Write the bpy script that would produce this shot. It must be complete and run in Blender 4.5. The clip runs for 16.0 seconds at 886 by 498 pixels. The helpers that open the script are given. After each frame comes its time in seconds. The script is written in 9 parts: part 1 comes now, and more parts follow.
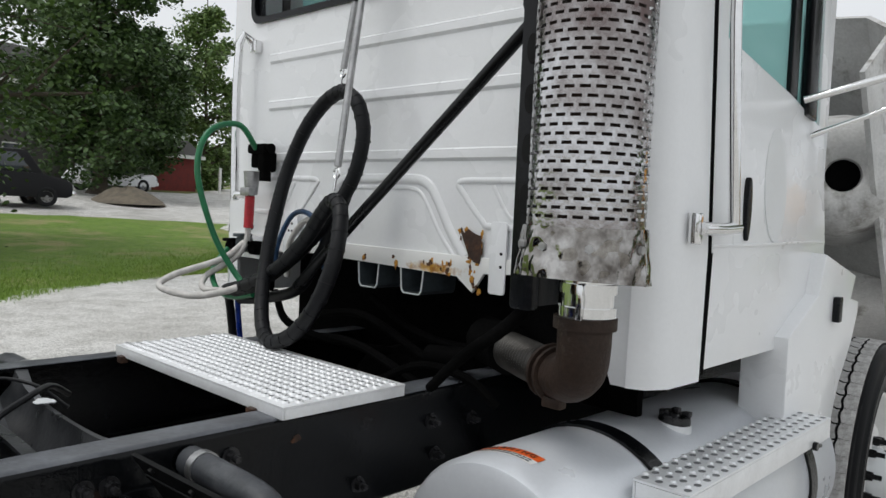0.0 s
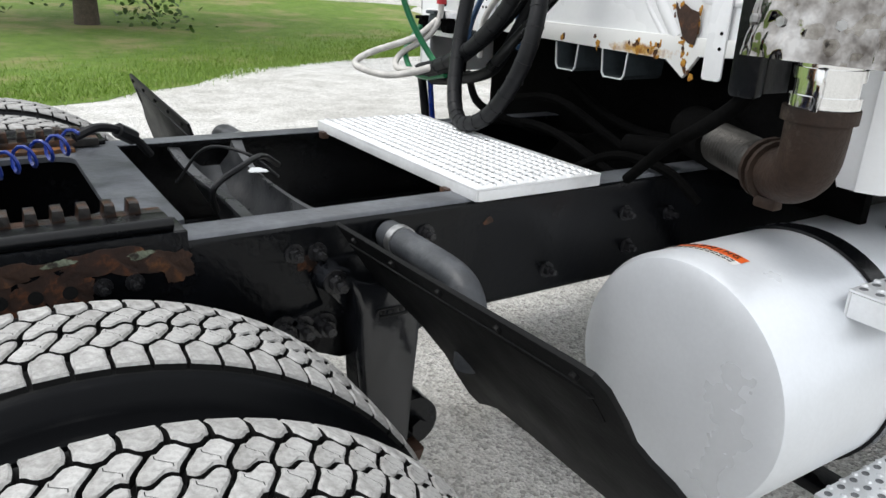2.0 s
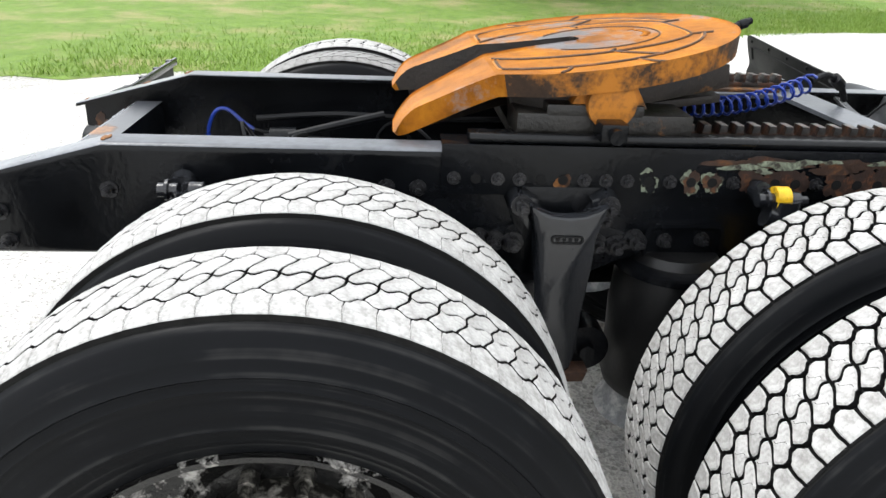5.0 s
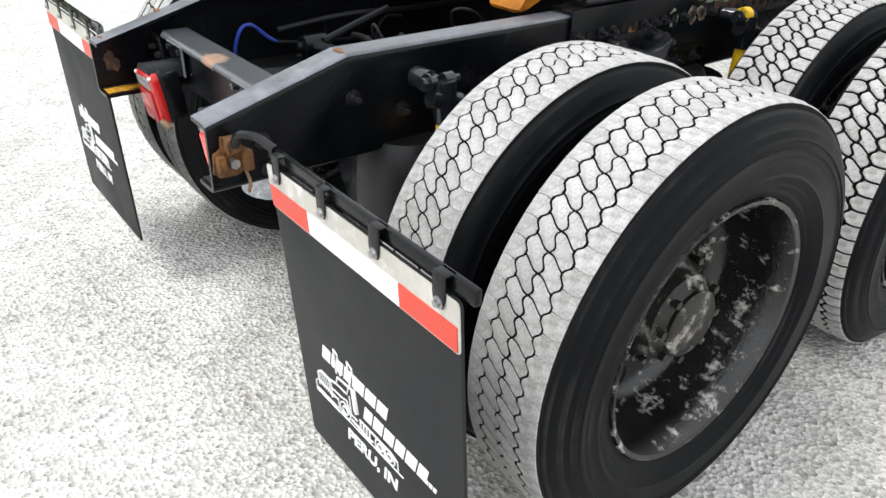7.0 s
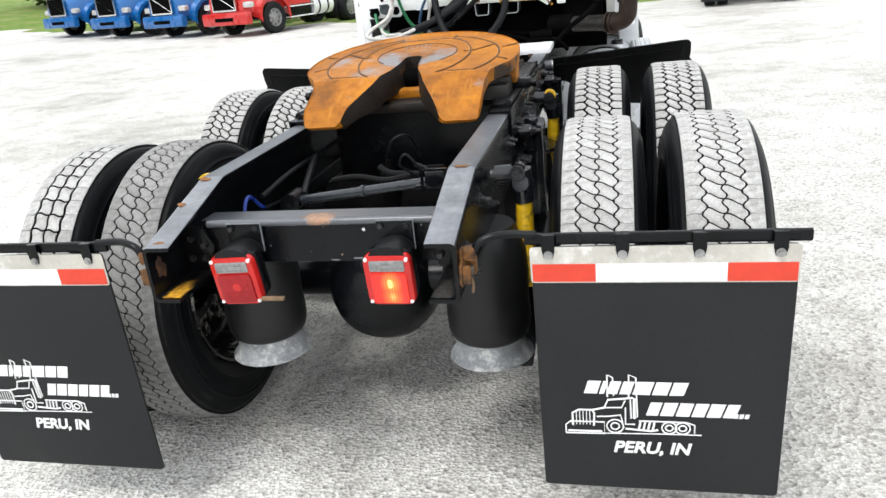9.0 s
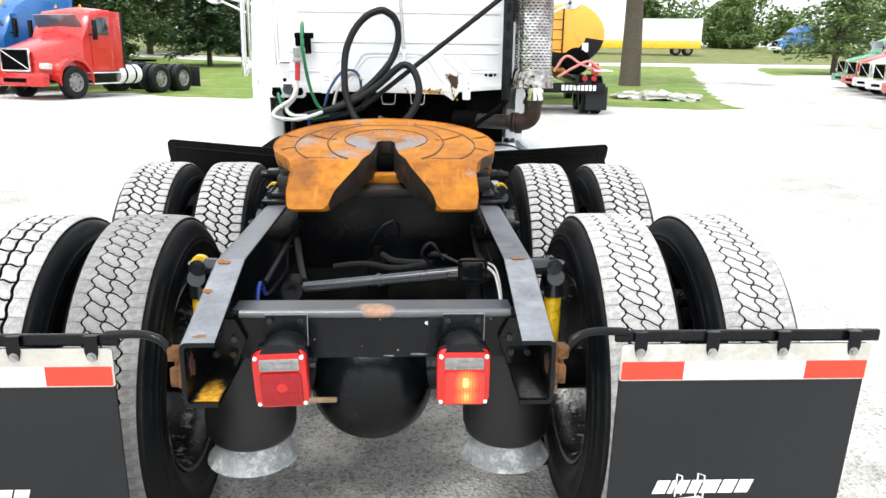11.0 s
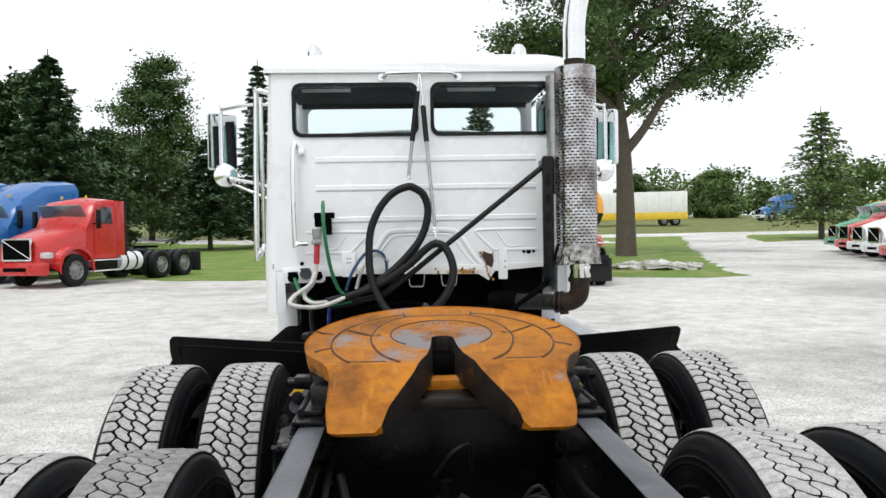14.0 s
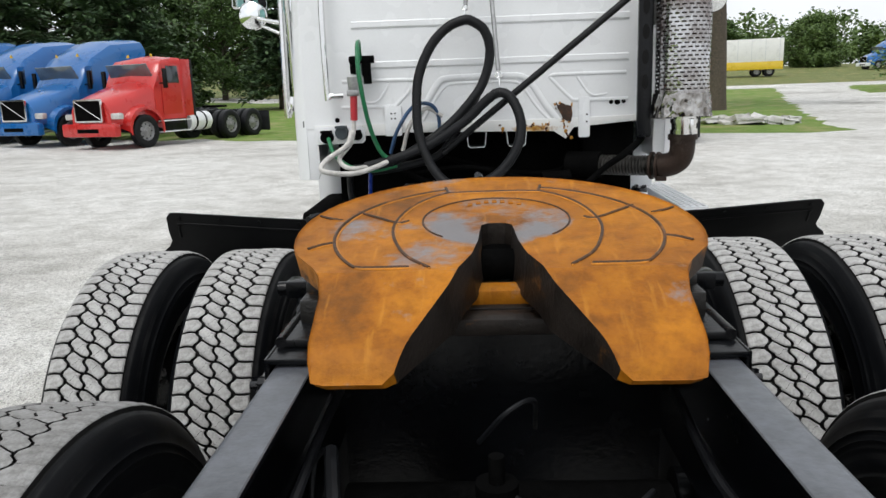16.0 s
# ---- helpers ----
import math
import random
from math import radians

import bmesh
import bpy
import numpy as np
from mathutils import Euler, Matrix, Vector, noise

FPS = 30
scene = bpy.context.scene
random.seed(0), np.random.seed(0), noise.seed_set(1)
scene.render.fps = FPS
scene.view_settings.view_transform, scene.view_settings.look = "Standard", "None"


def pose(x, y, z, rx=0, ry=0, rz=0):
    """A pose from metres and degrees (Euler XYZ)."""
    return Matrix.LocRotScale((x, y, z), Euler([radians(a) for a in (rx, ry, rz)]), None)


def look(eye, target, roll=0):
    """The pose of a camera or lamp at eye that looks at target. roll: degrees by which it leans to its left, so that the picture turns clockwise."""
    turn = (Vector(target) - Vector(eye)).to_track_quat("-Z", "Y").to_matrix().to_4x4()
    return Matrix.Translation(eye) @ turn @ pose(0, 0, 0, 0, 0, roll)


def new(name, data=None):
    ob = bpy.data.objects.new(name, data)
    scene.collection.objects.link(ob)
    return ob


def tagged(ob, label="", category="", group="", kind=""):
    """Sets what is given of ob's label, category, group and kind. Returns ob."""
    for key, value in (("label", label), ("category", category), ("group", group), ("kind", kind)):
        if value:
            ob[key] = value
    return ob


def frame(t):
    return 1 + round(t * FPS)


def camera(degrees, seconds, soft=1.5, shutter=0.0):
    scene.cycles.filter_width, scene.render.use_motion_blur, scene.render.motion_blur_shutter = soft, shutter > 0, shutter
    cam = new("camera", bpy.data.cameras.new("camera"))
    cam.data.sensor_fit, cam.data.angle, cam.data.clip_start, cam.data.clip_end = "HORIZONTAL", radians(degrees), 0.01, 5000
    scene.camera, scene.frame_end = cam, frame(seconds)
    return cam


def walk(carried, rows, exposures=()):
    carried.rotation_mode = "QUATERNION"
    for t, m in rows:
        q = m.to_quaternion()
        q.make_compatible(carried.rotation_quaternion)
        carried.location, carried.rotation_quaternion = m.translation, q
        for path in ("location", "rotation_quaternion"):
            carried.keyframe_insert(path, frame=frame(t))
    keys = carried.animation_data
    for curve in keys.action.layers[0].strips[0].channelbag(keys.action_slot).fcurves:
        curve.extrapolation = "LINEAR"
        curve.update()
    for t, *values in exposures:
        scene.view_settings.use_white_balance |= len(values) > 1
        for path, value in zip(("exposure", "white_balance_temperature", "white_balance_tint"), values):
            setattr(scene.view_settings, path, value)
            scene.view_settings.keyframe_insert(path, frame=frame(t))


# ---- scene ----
cam = camera(61.5, 16.0, 1.5)
PATH = [
    (0, (1.745, 1.969, 1.521), (0.372, 3.42, 1.41), 2.7),
    (0.5, (1.7, 2.005, 1.504), (0.266, 3.359, 1.167), 1.0),
    (1, (1.667, 2.013, 1.492), (0.184, 3.261, 0.997), 1.5),
    (1.5, (1.664, 2.007, 1.49), (0.149, 3.168, 0.893), 2.1),
    (2, (1.679, 1.992, 1.496), (0.104, 3.02, 0.815), 2.7),
    (2.5, (1.715, 1.959, 1.499), (0.036, 2.763, 0.769), 3.0),
    (3, (1.846, 1.866, 1.497), (0.093, 2.435, 0.719), 2.1),
    (3.5, (2.018, 1.732, 1.475), (0.211, 2.065, 0.686), 0.0),
    (4, (2.025, 1.527, 1.464), (0.187, 1.623, 0.681), 1.4),
    (4.5, (1.994, 1.257, 1.478), (0.142, 1.289, 0.725), -1.1),
    (5, (2.012, 0.962, 1.508), (0.183, 1.113, 0.713), 2.5),
    (5.2, (2.06, 0.803, 1.5), (0.234, 1.048, 0.721), 0.7),
    (7.3, (1.822, -0.766, 1.556), (0.567, 0.441, 0.600), -1.0),
    (7.5, (1.692, -0.926, 1.582), (0.474, 0.376, 0.678), -4.2),
    (8, (1.452, -1.192, 1.565), (0.378, 0.304, 0.787), -3.5),
    (8.2, (1.333, -1.328, 1.580), (0.398, 0.257, 0.815), -5.2),
    (10.3, (0.201, -1.757, 1.594), (0.195, 0.153, 1.001), 0.0),
    (10.5, (0.163, -1.707, 1.6), (0.201, 0.209, 1.028), -0.3),
    (11, (0.084, -1.606, 1.603), (0.182, 0.325, 1.093), 0.7),
    (11.5, (0.016, -1.582, 1.609), (0.101, 0.36, 1.139), 1.0),
    (12, (-0.104, -1.573, 1.625), (0.042, 0.387, 1.253), 0.3),
    (12.5, (-0.164, -1.522, 1.631), (0.096, 0.437, 1.322), -1.0),
    (13, (-0.147, -1.38, 1.627), (0.095, 0.594, 1.414), -0.3),
    (13.5, (-0.112, -1.189, 1.617), (0.041, 0.802, 1.5), 0.1),
    (14, (-0.13, -0.996, 1.601), (-0.017, 1.0, 1.55), -1.1),
    (14.5, (-0.16, -0.748, 1.594), (-0.021, 1.247, 1.584), -0.8),
    (15, (-0.116, -0.522, 1.587), (0.027, 1.471, 1.508), -1.8),
    (15.5, (-0.044, -0.337, 1.583), (-0.086, 1.652, 1.373), -0.5),
    (16, (-0.042, -0.203, 1.553), (-0.137, 1.75, 1.131), -2.0),
]
EXPOSURES = [(0.0, -0.32), (0.5, -0.14), (1.0, 0.02), (1.5, 0.2), (2.5, 0.45), (3.5, 0.58), (4.2, 0.95), (5.2, 1.0), (7.5, 0.6), (8.2, 0.55), (10.3, 0.95), (11.0, 0.98), (12.0, 0.98), (12.5, 0.8), (13.0, 0.5), (13.5, 0.27), (14.0, 0.18), (14.5, 0.06), (15.5, -0.03), (16.0, 0.02)]
walk(cam, [(t, look(eye, target, roll)) for t, eye, target, roll in PATH], EXPOSURES)

# ---------------------------------------------------------------- world and sun (bright overcast)
world = bpy.data.worlds.new("overcast_sky")
scene.world = world
world.use_nodes = True
wn, wl = world.node_tree.nodes, world.node_tree.links
wn.clear()
sky = wn.new("ShaderNodeTexSky")
sky.sky_type = "NISHITA"
sky.sun_disc = False
sky.sun_elevation, sky.sun_rotation = radians(52), radians(200)
sky.dust_density = 4.0
grey = wn.new("ShaderNodeHueSaturation")
grey.inputs["Saturation"].default_value = 0.12
cloud = wn.new("ShaderNodeTexNoise")
cloud.inputs["Scale"].default_value, cloud.inputs["Detail"].default_value = 2.2, 5
coord = wn.new("ShaderNodeTexCoord")
ramp = wn.new("ShaderNodeValToRGB")
ramp.color_ramp.elements[0].position, ramp.color_ramp.elements[1].position = 0.3, 0.75
ramp.color_ramp.elements[0].color, ramp.color_ramp.elements[1].color = (8.5, 8.95, 9.5, 1), (11.0, 11.3, 11.6, 1)
mixer = wn.new("ShaderNodeMix")
mixer.data_type = "RGBA"
mixer.inputs["Factor"].default_value = 0.8
back = wn.new("ShaderNodeBackground")
back.inputs["Strength"].default_value = 0.115
out = wn.new("ShaderNodeOutputWorld")
wl.new(coord.outputs["Generated"], cloud.inputs["Vector"])
wl.new(cloud.outputs["Fac"], ramp.inputs["Fac"])
wl.new(sky.outputs["Color"], grey.inputs["Color"])
wl.new(grey.outputs["Color"], mixer.inputs["A"])
wl.new(ramp.outputs["Color"], mixer.inputs["B"])
wl.new(mixer.outputs["Result"], back.inputs["Color"])
wl.new(back.outputs["Background"], out.inputs["Surface"])
sun = bpy.data.lights.new("sun", "SUN")
sun.energy, sun.angle, sun.color = 1.2, radians(20), (1.0, 0.985, 0.96)
new("sun", sun).matrix_world = look((0, 0, 30), (7, 14, 0))

# ---------------------------------------------------------------- materials
def nodes_of(name):
    m = bpy.data.materials.new(name)
    m.use_nodes = True
    n, l = m.node_tree.nodes, m.node_tree.links
    return m, n, l, n["Principled BSDF"]


def tex(n, l, kind, scale, detail=4, rough=0.6):
    t = n.new("ShaderNodeTexNoise" if kind == "noise" else "ShaderNodeTexVoronoi")
    t.inputs["Scale"].default_value = scale
    if kind == "noise":
        t.inputs["Detail"].default_value, t.inputs["Roughness"].default_value = detail, rough
    c = n.new("ShaderNodeTexCoord")
    l.new(c.outputs["Object"], t.inputs["Vector"])
    return t


def ramped(n, l, source, stops):
    r = n.new("ShaderNodeValToRGB")
    while len(r.color_ramp.elements) < len(stops):
        r.color_ramp.elements.new(0.5)
    for e, (p, c) in zip(r.color_ramp.elements, stops):
        e.position, e.color = p, (*c, 1) if len(c) == 3 else c
    l.new(source, r.inputs["Fac"])
    return r.outputs["Color"]


def mixed(n, l, fac, a, b, mode="MIX"):
    m = n.new("ShaderNodeMix")
    m.data_type, m.blend_type = "RGBA", mode
    for key, v in (("Factor", fac), ("A", a), ("B", b)):
        if isinstance(v, (int, float)):
            m.inputs[key].default_value = v
        elif isinstance(v, tuple):
            m.inputs[key].default_value = (*v, 1)
        else:
            l.new(v, m.inputs[key])
    return m.outputs["Result"]


def bumped(n, l, bsdf, source, strength, distance=0.01):
    b = n.new("ShaderNodeBump")
    b.inputs["Strength"].default_value, b.inputs["Distance"].default_value = strength, distance
    l.new(source, b.inputs["Height"])
    l.new(b.outputs["Normal"], bsdf.inputs["Normal"])


def mat(name, base, rough=0.5, metal=0.0, var=0.15, scale=6.0, grain=90.0, bump=0.05, dirt=None, dirt_at=0.62, dirt_scale=3.0, coat=0.0, spec=0.5):
    m, n, l, b = nodes_of(name)
    big, fine = tex(n, l, "noise", scale), tex(n, l, "noise", grain, 3)
    lo, hi = [max(0, c * (1 - var)) for c in base], [min(1, c * (1 + var)) for c in base]
    col = ramped(n, l, big.outputs["Fac"], [(0.3, lo), (0.7, hi)])
    speck = ramped(n, l, fine.outputs["Fac"], [(0.35, (1 - var * 0.7,) * 3), (0.65, (1, 1, 1))])
    col = mixed(n, l, 1.0, col, speck, "MULTIPLY")
    if dirt:
        d = tex(n, l, "noise", dirt_scale, 7, 0.7)
        f = ramped(n, l, d.outputs["Fac"], [(dirt_at - 0.06, (0, 0, 0)), (dirt_at + 0.06, (1, 1, 1))])
        col = mixed(n, l, f, col, tuple(dirt))
    l.new(col, b.inputs["Base Color"])
    r = ramped(n, l, big.outputs["Fac"], [(0.3, (max(0.03, rough * 0.8),) * 3), (0.7, (min(1, rough * 1.2),) * 3)])
    l.new(r, b.inputs["Roughness"])
    b.inputs["Metallic"].default_value = metal
    b.inputs["Coat Weight"].default_value = coat
    b.inputs["Specular IOR Level"].default_value = spec
    if bump:
        bumped(n, l, b, fine.outputs["Fac"], bump)
    return m


WHITE = mat("white_cab_paint", (0.80, 0.81, 0.82), 0.28, var=0.03, scale=2, bump=0.01, coat=0.3)
WHITE_FADED = mat("faded_white_paint", (0.62, 0.64, 0.65), 0.5, var=0.04, scale=3, bump=0.02)
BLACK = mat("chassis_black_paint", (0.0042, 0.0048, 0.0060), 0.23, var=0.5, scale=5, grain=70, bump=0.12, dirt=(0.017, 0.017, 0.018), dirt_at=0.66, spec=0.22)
BLACK_GLOSS = mat("glossy_black_paint", (0.006, 0.0064, 0.0074), 0.28, var=0.4, scale=4, bump=0.08, spec=0.26)
TUBE_GREY = mat("worn_grey_tube_paint", (0.045, 0.049, 0.056), 0.5, var=0.3, scale=14, grain=80, bump=0.1, dirt=(0.075, 0.08, 0.088), dirt_at=0.56, dirt_scale=9)
SADDLE = mat("worn_glossy_saddle_paint", (0.022, 0.024, 0.027), 0.30, var=0.5, scale=8, grain=60, bump=0.12, dirt=(0.050, 0.052, 0.055), dirt_at=0.56, spec=0.55)
ROD_GLOSS = mat("glossy_grey_rod_paint", (0.020, 0.024, 0.030), 0.22, var=0.3, scale=12, bump=0.05, spec=0.6)
BOLT_DARK = mat("dark_bolt_steel", (0.022, 0.022, 0.024), 0.28, 0.3, var=0.4, scale=30, bump=0.1)
PALE_BLUE_HOSE = mat("faded_blue_air_hose", (0.03, 0.075, 0.16), 0.45, var=0.3, scale=20)
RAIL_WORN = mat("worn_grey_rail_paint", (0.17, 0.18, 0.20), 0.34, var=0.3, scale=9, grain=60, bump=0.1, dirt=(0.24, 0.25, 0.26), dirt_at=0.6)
# Base raised above BLACK to put the sky's reflection into the rail colour.
RAIL_TOP = mat("worn_sky_paled_rail_paint", (0.095, 0.102, 0.116), 0.36, var=0.4, scale=9, grain=60, bump=0.1, dirt=(0.13, 0.14, 0.15), dirt_at=0.6)
RUBBER = mat("black_sidewall_rubber", (0.0075, 0.0082, 0.0096), 0.46, var=0.4, scale=5, grain=120, bump=0.08, dirt=(0.045, 0.043, 0.04), dirt_at=0.68, dirt_scale=9, spec=0.22)


def sidewall_material():
    """Black rubber with moulded rings, rubbed dust along them and a dull sheen."""
    m, n, l, b = nodes_of("ringed_sidewall_rubber")
    c, cut, far = n.new("ShaderNodeTexCoord"), n.new("ShaderNodeVectorMath"), n.new("ShaderNodeVectorMath")
    cut.operation, far.operation = "MULTIPLY", "LENGTH"
    cut.inputs[1].default_value = (0.0, 1.0, 1.0)
    l.new(c.outputs["Object"], cut.inputs[0])
    l.new(cut.outputs["Vector"], far.inputs[0])
    rings, around = n.new("ShaderNodeTexNoise"), tex(n, l, "noise", 3.5, 5, 0.65)
    rings.noise_dimensions = "1D"
    rings.inputs["Scale"].default_value, rings.inputs["Detail"].default_value = 70.0, 5
    l.new(far.outputs["Value"], rings.inputs["W"])
    smear = mixed(n, l, 1.0, rings.outputs["Fac"], around.outputs["Fac"], "MULTIPLY")
    fine = tex(n, l, "noise", 140, 3)
    col = ramped(n, l, smear, [(0.18, (0.0030, 0.0034, 0.0042)), (0.30, (0.0042, 0.0047, 0.0057)), (0.42, (0.022, 0.022, 0.022))])
    l.new(col, b.inputs["Base Color"])
    l.new(ramped(n, l, around.outputs["Fac"], [(0.35, (0.36,) * 3), (0.65, (0.52,) * 3)]), b.inputs["Roughness"])
    b.inputs["Specular IOR Level"].default_value = 0.09
    bumped(n, l, b, mixed(n, l, 0.45, rings.outputs["Fac"], fine.outputs["Fac"]), 0.09, 0.005)
    return m


SIDEWALL = sidewall_material()
STEP_HOLE = mat("grey_hole_fill", (0.17, 0.175, 0.18), 0.5, var=0.3, scale=30)
# Black rubber of tread grooves; on hole discs it stands in for inner shade.
GROOVE = mat("groove_and_hole_black", (0.008, 0.008, 0.008), 0.8, var=0.3, spec=0.2)


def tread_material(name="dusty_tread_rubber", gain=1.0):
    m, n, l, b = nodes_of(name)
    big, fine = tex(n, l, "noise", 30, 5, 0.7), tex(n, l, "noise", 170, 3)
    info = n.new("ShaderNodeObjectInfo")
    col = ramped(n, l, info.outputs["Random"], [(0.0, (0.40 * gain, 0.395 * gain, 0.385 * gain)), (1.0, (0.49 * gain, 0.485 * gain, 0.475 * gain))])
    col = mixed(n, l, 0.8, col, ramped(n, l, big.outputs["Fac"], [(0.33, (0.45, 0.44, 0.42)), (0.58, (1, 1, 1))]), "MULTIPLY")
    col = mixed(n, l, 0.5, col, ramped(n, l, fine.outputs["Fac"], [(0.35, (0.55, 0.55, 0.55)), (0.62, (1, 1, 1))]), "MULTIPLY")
    l.new(col, b.inputs["Base Color"])
    b.inputs["Roughness"].default_value = 0.9
    bumped(n, l, b, big.outputs["Fac"], 0.5, 0.004)
    return m


TREAD = tread_material(gain=1.04)
TREAD_WORN = tread_material("pale_dusty_worn_tread", 1.06)
TREAD_DARK = tread_material("darker_worn_tread", 0.62)
TREAD_FLOOR = mat("dark_tread_floor", (0.014, 0.0138, 0.0135), 0.9, var=0.4, scale=30, bump=0.1, spec=0.1)
FLAP = mat("black_flap_rubber", (0.011, 0.0118, 0.0132), 0.55, var=0.25, scale=3, bump=0.04, spec=0.3)
UNDER_RUBBER = mat("matt_black_fender_rubber", (0.0036, 0.0038, 0.0042), 0.55, var=0.3, scale=5, bump=0.08, spec=0.14)
HOSE = mat("black_hose_rubber", (0.006, 0.0065, 0.008), 0.5, var=0.35, scale=20, bump=0.05, spec=0.25)
CHROME = mat("polished_chrome", (0.80, 0.80, 0.80), 0.09, 1.0, var=0.06, scale=4, bump=0.02)
STEEL = mat("dull_steel", (0.42, 0.42, 0.42), 0.38, 1.0, var=0.25, scale=12, bump=0.1)
ALU = mat("bright_aluminium", (0.86, 0.87, 0.88), 0.42, 0.35, var=0.06, scale=14, bump=0.05)
TANK = mat("silver_tank_paint", (0.71, 0.735, 0.77), 0.32, 0.30, var=0.04, scale=4, bump=0.01, coat=0.15)
RUST_DARK = mat("dark_oiled_rust", (0.05, 0.024, 0.014), 0.6, 0.2, var=0.5, scale=16, bump=0.25, dirt=(0.17, 0.065, 0.018), dirt_at=0.62, dirt_scale=15)
RUSTY = mat("brown_rust", (0.075, 0.034, 0.016), 0.85, 0.2, var=0.5, scale=14, bump=0.3, dirt=(0.24, 0.10, 0.025), dirt_at=0.58, dirt_scale=18)
RUST_PATCH = mat("orange_rust_bloom", (0.27, 0.115, 0.03), 0.9, var=0.5, scale=22, bump=0.4, dirt=(0.09, 0.03, 0.012), dirt_at=0.56, dirt_scale=26)
EXHAUST = mat("rust_brown_exhaust", (0.036, 0.021, 0.014), 0.65, 0.45, var=0.4, scale=10, bump=0.2, dirt=(0.11, 0.085, 0.065), dirt_at=0.62, dirt_scale=7)
FLEX = mat("galvanised_flex_pipe", (0.06, 0.057, 0.052), 0.42, 0.7, var=0.3, scale=20, bump=0.1)
RED_LENS = mat("red_lamp_lens", (0.30, 0.010, 0.013), 0.20, var=0.12, scale=30, bump=0.02, spec=0.35)
RED_RIM = mat("bright_red_lens_rim", (0.50, 0.016, 0.014), 0.16, var=0.08, scale=20, bump=0.01, spec=0.5)
CLEAR_LENS = mat("clear_lamp_lens", (0.24, 0.24, 0.24), 0.15, var=0.3, scale=60, bump=0.2, coat=0.6)
STRIP_RED = mat("red_reflective_tape", (0.62, 0.045, 0.02), 0.35, var=0.08, scale=20)
STRIP_WHITE = mat("white_reflective_tape", (0.80, 0.80, 0.80), 0.35, var=0.05, scale=20)
STRIP_BASE = mat("stained_aluminium_strip", (0.55, 0.53, 0.48), 0.4, 0.3, var=0.12, scale=9, dirt=(0.72, 0.71, 0.68), dirt_at=0.58, dirt_scale=11)
PRINT = mat("white_flap_print", (0.78, 0.78, 0.78), 0.5, var=0.06, scale=40)
YELLOW = mat("yellow_shock_paint", (0.72, 0.44, 0.008), 0.42, var=0.2, scale=25, dirt=(0.05, 0.04, 0.02), dirt_at=0.58, dirt_scale=22)
RED_GRIP = mat("red_rubber_grip", (0.45, 0.02, 0.03), 0.45, var=0.2, scale=30)
RUST_ORANGE = mat("orange_brown_rust", (0.16, 0.068, 0.018), 0.85, 0.1, var=0.5, scale=22, bump=0.35, dirt=(0.035, 0.018, 0.010), dirt_at=0.58, dirt_scale=24)
RUST_TAN = mat("tan_surface_rust", (0.20, 0.125, 0.07), 0.8, var=0.4, scale=30, bump=0.2)
GREEN_HOSE = mat("green_air_hose", (0.01, 0.16, 0.06), 0.35, var=0.2, scale=20)
BLUE_HOSE = mat("blue_coil_hose", (0.010, 0.035, 0.26), 0.3, var=0.2, scale=20)
WHITE_HOSE = mat("dirty_white_hose", (0.58, 0.56, 0.53), 0.5, var=0.2, scale=20)
BAG = mat("air_spring_rubber", (0.009, 0.009, 0.0095), 0.45, var=0.3, scale=8, bump=0.08, spec=0.35)
CUP = mat("pale_air_spring_piston", (0.30, 0.31, 0.32), 0.42, 0.1, var=0.35, scale=14, bump=0.1, dirt=(0.55, 0.55, 0.54), dirt_at=0.56, dirt_scale=18)
# Grimy metal, with the deep shade of the underframe put into its base colour.
DARK = mat("grimy_shade_black_metal", (0.004, 0.004, 0.004), 0.9, var=0.5, scale=8, bump=0.2, spec=0.02)
INTERIOR = mat("grey_cab_lining", (0.07, 0.072, 0.078), 0.8, var=0.1, scale=8)
ORANGE_LABEL = mat("orange_warning_label", (0.75, 0.12, 0.02), 0.4, var=0.06, scale=30)
LABEL_WHITE = mat("white_label_film", (0.75, 0.75, 0.74), 0.4, var=0.05, scale=30)
LABEL_INK = mat("black_label_ink", (0.02, 0.02, 0.02), 0.5, var=0.1)
BLUE_GREY = mat("blue_grey_housing_and_cup_shade", (0.045, 0.058, 0.066), 0.6, 0.1, var=0.3, scale=10, bump=0.15)


